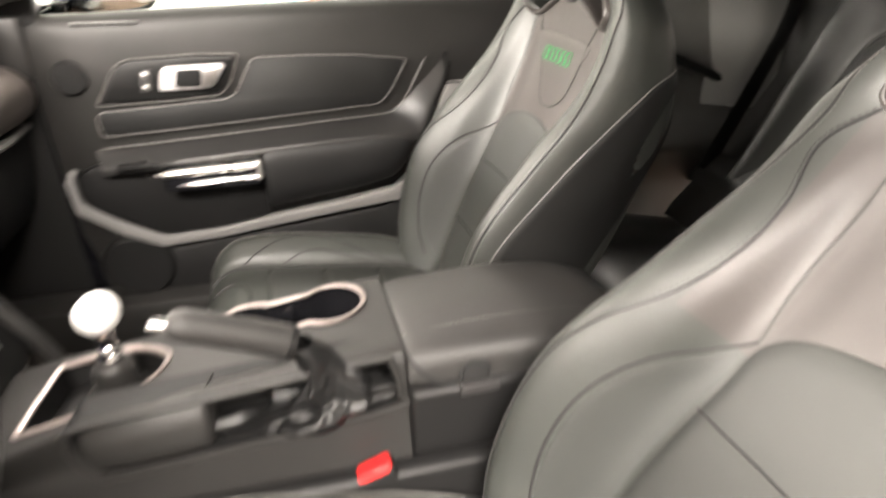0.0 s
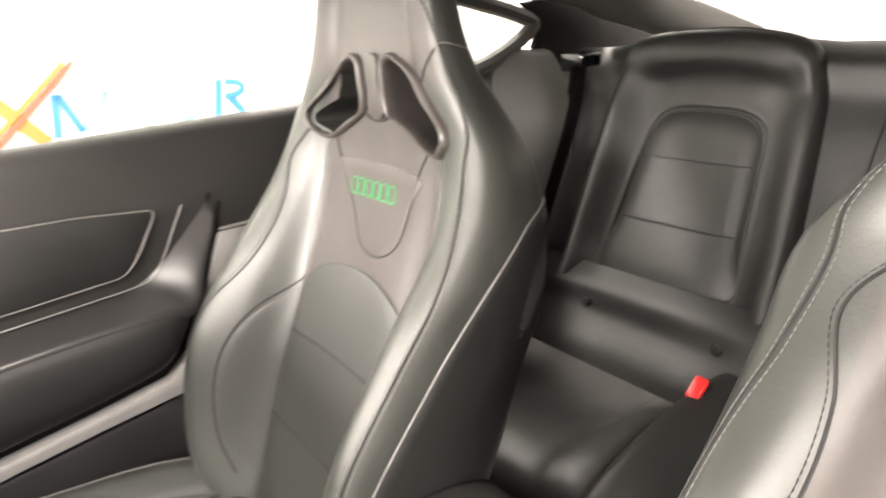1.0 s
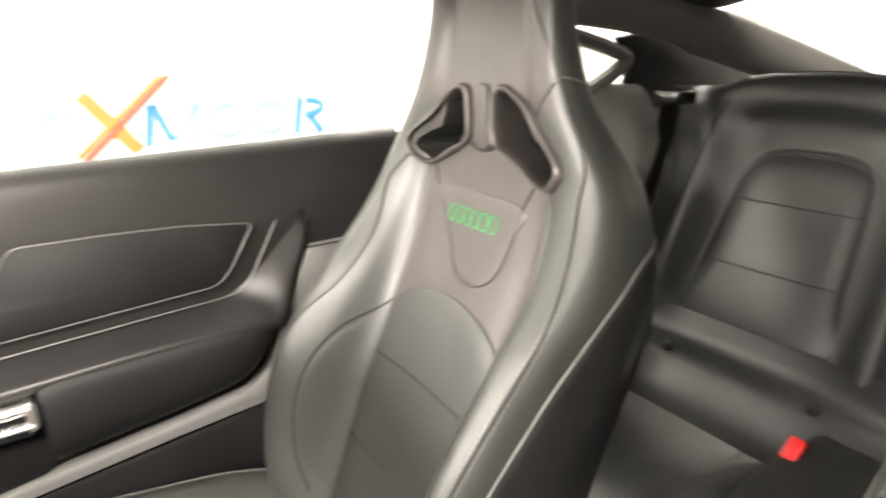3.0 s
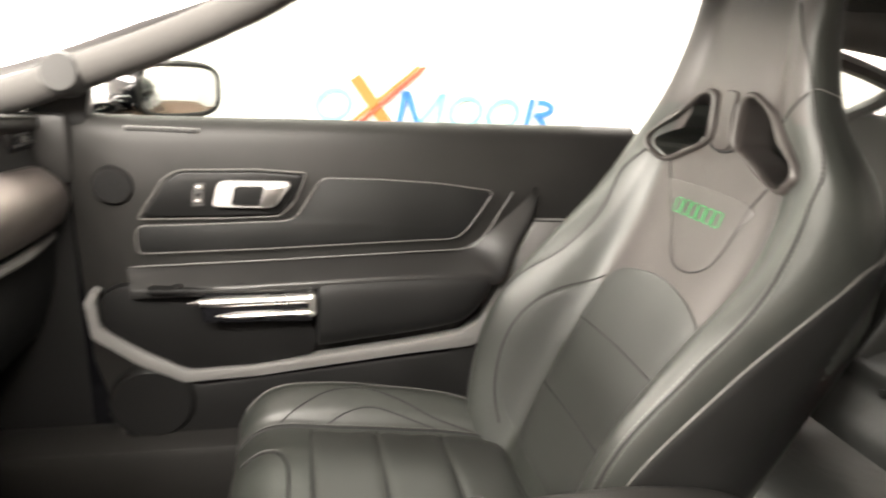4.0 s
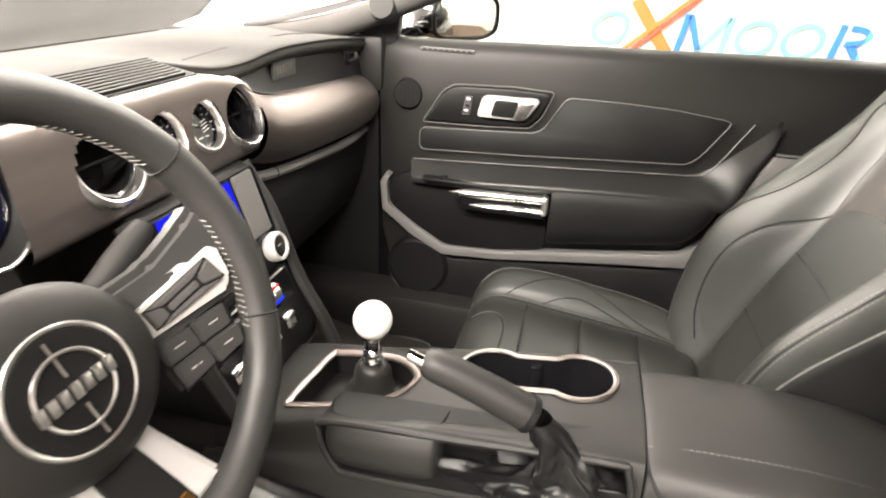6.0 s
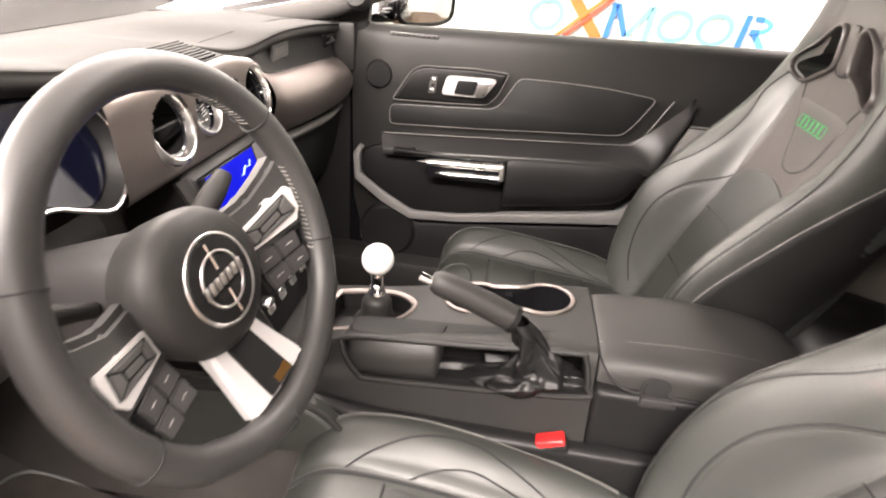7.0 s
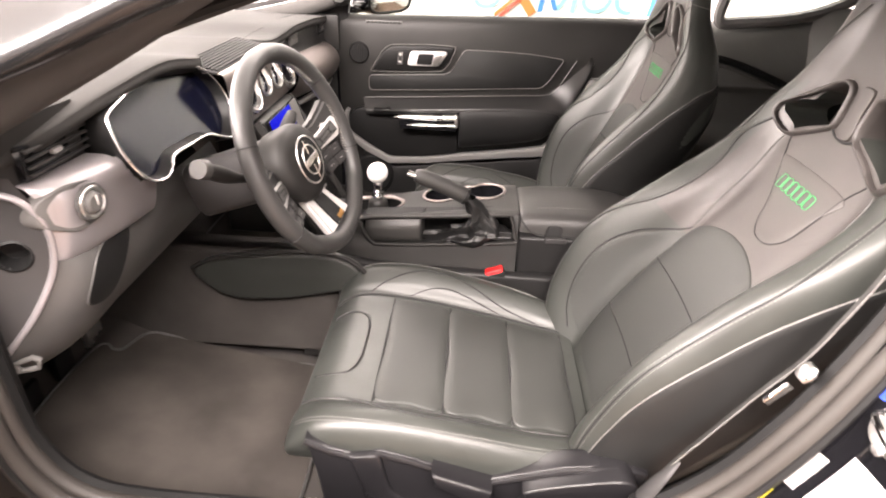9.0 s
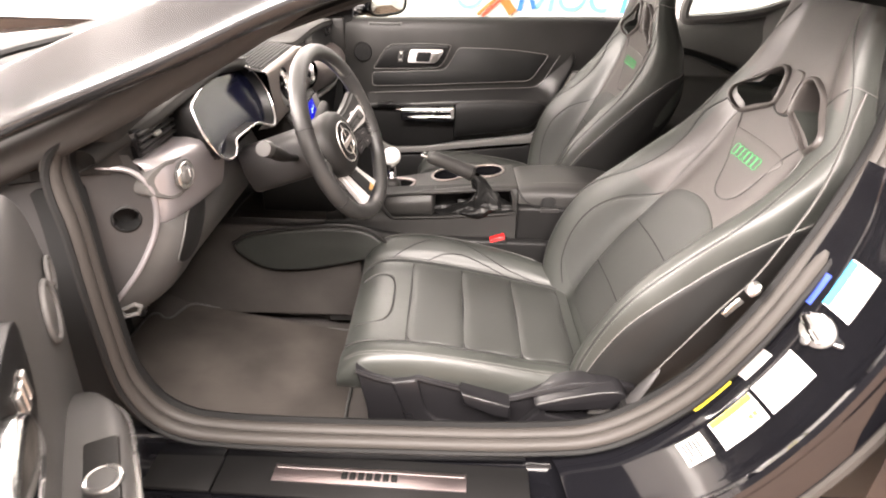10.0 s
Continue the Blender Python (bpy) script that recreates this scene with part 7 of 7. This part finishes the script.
# driver's door, swung open; only its inner trim comes into view
def driver_door():
    d = thing("driver_door", (-0.40, -0.86, 0.36), "open black driver door with grey inner trim", "door")
    # built closed along +x from the hinge, then swung outwards
    part("shell", box(-0.38, 0.60, -0.94, -0.86, 0.34, 1.02, 0.02), paint, d, "black painted door shell")
    g = [[(x, y, z) for y, z in ((-0.86, 1.04), (-0.835, 1.035), (-0.82, 0.99), (-0.815, 0.88), (-0.822, 0.78), (-0.83, 0.6), (-0.845, 0.36))] for x in (-0.41, -0.2, 0.0, 0.3, 0.6)]
    part("trim_panel", Sheet(g).mesh(16, 26), grey_end, d, "soft black door trim")
    part("speaker_grille", lathe([(0, 0.005), (0.034, 0.004), (0.039, 0)], (-0.318, -0.816, 0.905), (0, 1, 0), 28), quarter_grey, d, "round speaker grille")
    part("speaker_ring", ring_of((-0.318, -0.812, 0.905), 0.040, 0.0040, (0, 1, 0), 32), quarter_grey, d, "round speaker ring")
    tw = part("tweeter", lathe([(0, 0.003), (0.018, 0.002), (0.024, 0)], (-0.386, -0.814, 0.925), (0, 1, 0), 24), quarter_grey, d, "small tweeter grille")
    for r in (0.024, 0.016):
        part("tweeter_ring", ring_of((-0.386, -0.811, 0.925), r, 0.0025, (0, 1, 0), 24), quarter_grey, tw)
    ar = [[(x, -0.828 + dep * 0.8 * p, 0.715 + h * q) for p, q in ((0, 1.1), (0.5, 1.06), (0.85, 1.0), (1.0, 0.6), (0.95, -0.5), (0.5, -1), (0, -1.1))] for x, h, dep in ((-0.355, 0.02, 0.02), (-0.30, 0.05, 0.06), (-0.22, 0.068, 0.09), (0.0, 0.07, 0.095), (0.4, 0.07, 0.09), (0.55, 0.03, 0.03))]
    part("armrest", Sheet(ar).mesh(30, 24), grey_end, d, "padded dark grey armrest")
    part("armrest_strip", tube(smooth([(-0.33, -0.785, 0.725), (-0.26, -0.758, 0.742), (-0.15, -0.750, 0.752), (0.05, -0.748, 0.752)], 20), 0.0035, 6), satin, d, "silver edge strip")
    sp = part("switch_panel", box(-0.18, 0.10, -0.802, -0.762, 0.781, 0.793, 0.005), soft_plastic, d, "black switch panel")
    part("mirror_switch", ring_of((-0.108, -0.780, 0.794), 0.019, 0.003, (0, 0.0001, 1), 24), satin, sp, "round mirror switch")
    part("switch_dial", lathe([(0.017, 0), (0.015, 0.004), (0, 0.005)], (-0.108, -0.780, 0.793), (0, 0, 1), 24), grey_end, sp)
    for k in range(2):
        part("window_switch", box(-0.065 + k * 0.045, -0.028 + k * 0.045, -0.799, -0.766, 0.791, 0.802, 0.005), satin, sp, "silver window switch")
    bz = smooth([(-0.135, 0.985), (-0.12, 1.015), (0.02, 1.020), (0.14, 1.018), (0.13, 0.93), (0.0, 0.915), (-0.10, 0.925)], 36, True)
    part("handle_bezel", prism(bz, "y", -0.824, -0.808, 0.004), hard_plastic, d, "dark handle bezel")
    part("inner_handle", prism(smooth([(-0.01, 0.945), (0.0, 1.0), (0.10, 1.0), (0.09, 0.945)], 24, True), "y", -0.812, -0.790, 0.008, 3), chrome, d, "chrome inner release handle")
    for k in range(3):
        part("memory_button", box(-0.085 + k * 0.017, -0.073 + k * 0.017, -0.809, -0.803, 0.955, 0.985, 0.002), satin, d, "small silver button")
    d.rotation_euler = (0, 0, radians(-62))
    return d


driver_door()

# ---- mats and pedals ----
def floor_mat(name, cx, cy, m2, label):
    """m2: +1 for the driver's side, -1 for its mirror twin."""
    m = thing(name, (cx, cy, 0.30), label, "floor mat", "floor mats")
    o = [(-0.235, -0.235), (-0.268, -0.17), (-0.279, -0.05), (-0.281, 0.05), (-0.277, 0.145), (-0.262, 0.168), (-0.246, 0.160), (-0.230, 0.170), (-0.222, 0.205), (-0.212, 0.240), (-0.185, 0.262), (-0.10, 0.272), (0.05, 0.275), (0.20, 0.275), (0.262, 0.24), (0.265, 0.0), (0.26, -0.20), (0.20, -0.245), (0.0, -0.245), (-0.18, -0.245)]
    oo = smooth(o, 90, True)
    rise = lambda x: max(0.0, -0.29 - x) * 0.43
    bm = prism([(cx + x, cy + y * m2) for x, y in oo], "z", 0.300, 0.311, 0.003)
    for v in bm.verts:
        v.co.z += rise(v.co.x)
    part("mat_surface", bm, mat_carpet, m, "worn black carpet pile")
    part("binding", tube([(cx + x, cy + y * m2, 0.311 + rise(cx + x)) for x, y in oo], 0.0035, 6, True), grey_end, m, "stitched mat binding")
    return m


floor_mat("floor_mat", -0.30, -0.42, 1, "worn black carpet mat in the driver footwell")
floor_mat("floor_mat", -0.28, 0.42, -1, "black carpet mat in the passenger footwell")
p = thing("pedal_set", (-0.60, -0.35, 0.35), "black foot pedals under the dashboard", "pedals")
for y in (-0.25, -0.36, -0.47):
    part("pedal", box(-0.60, -0.585, y - 0.028, y + 0.028, 0.42, 0.49, 0.004), satin if y > -0.3 else dark_trim, p, "foot pedal")
    part("pedal_arm", tube([(-0.61, y, 0.45), (-0.66, y, 0.68)], 0.008, 8), dark_trim, p)
release = tube([(-0.344, -0.690, 0.764), (-0.372, -0.694, 0.752), (-0.366, -0.690, 0.738), (-0.345, -0.684, 0.741), (-0.338, -0.686, 0.758)], 0.0042, 8, True)
part("hood_release", merge(release, tube([(-0.366, -0.694, 0.744), (-0.385, -0.705, 0.744)], 0.006, 8)), quarter_grey, p, "small pale loop release handle")
# kick panels close the footwells
setting("trim", merge(box(-0.88, -0.36, -0.735, -0.70, 0.30, 1.0, 0.01), box(-0.88, -0.21, 0.762, 0.79, 0.30, 1.03, 0.01)), dark_trim, "dark footwell side trim")
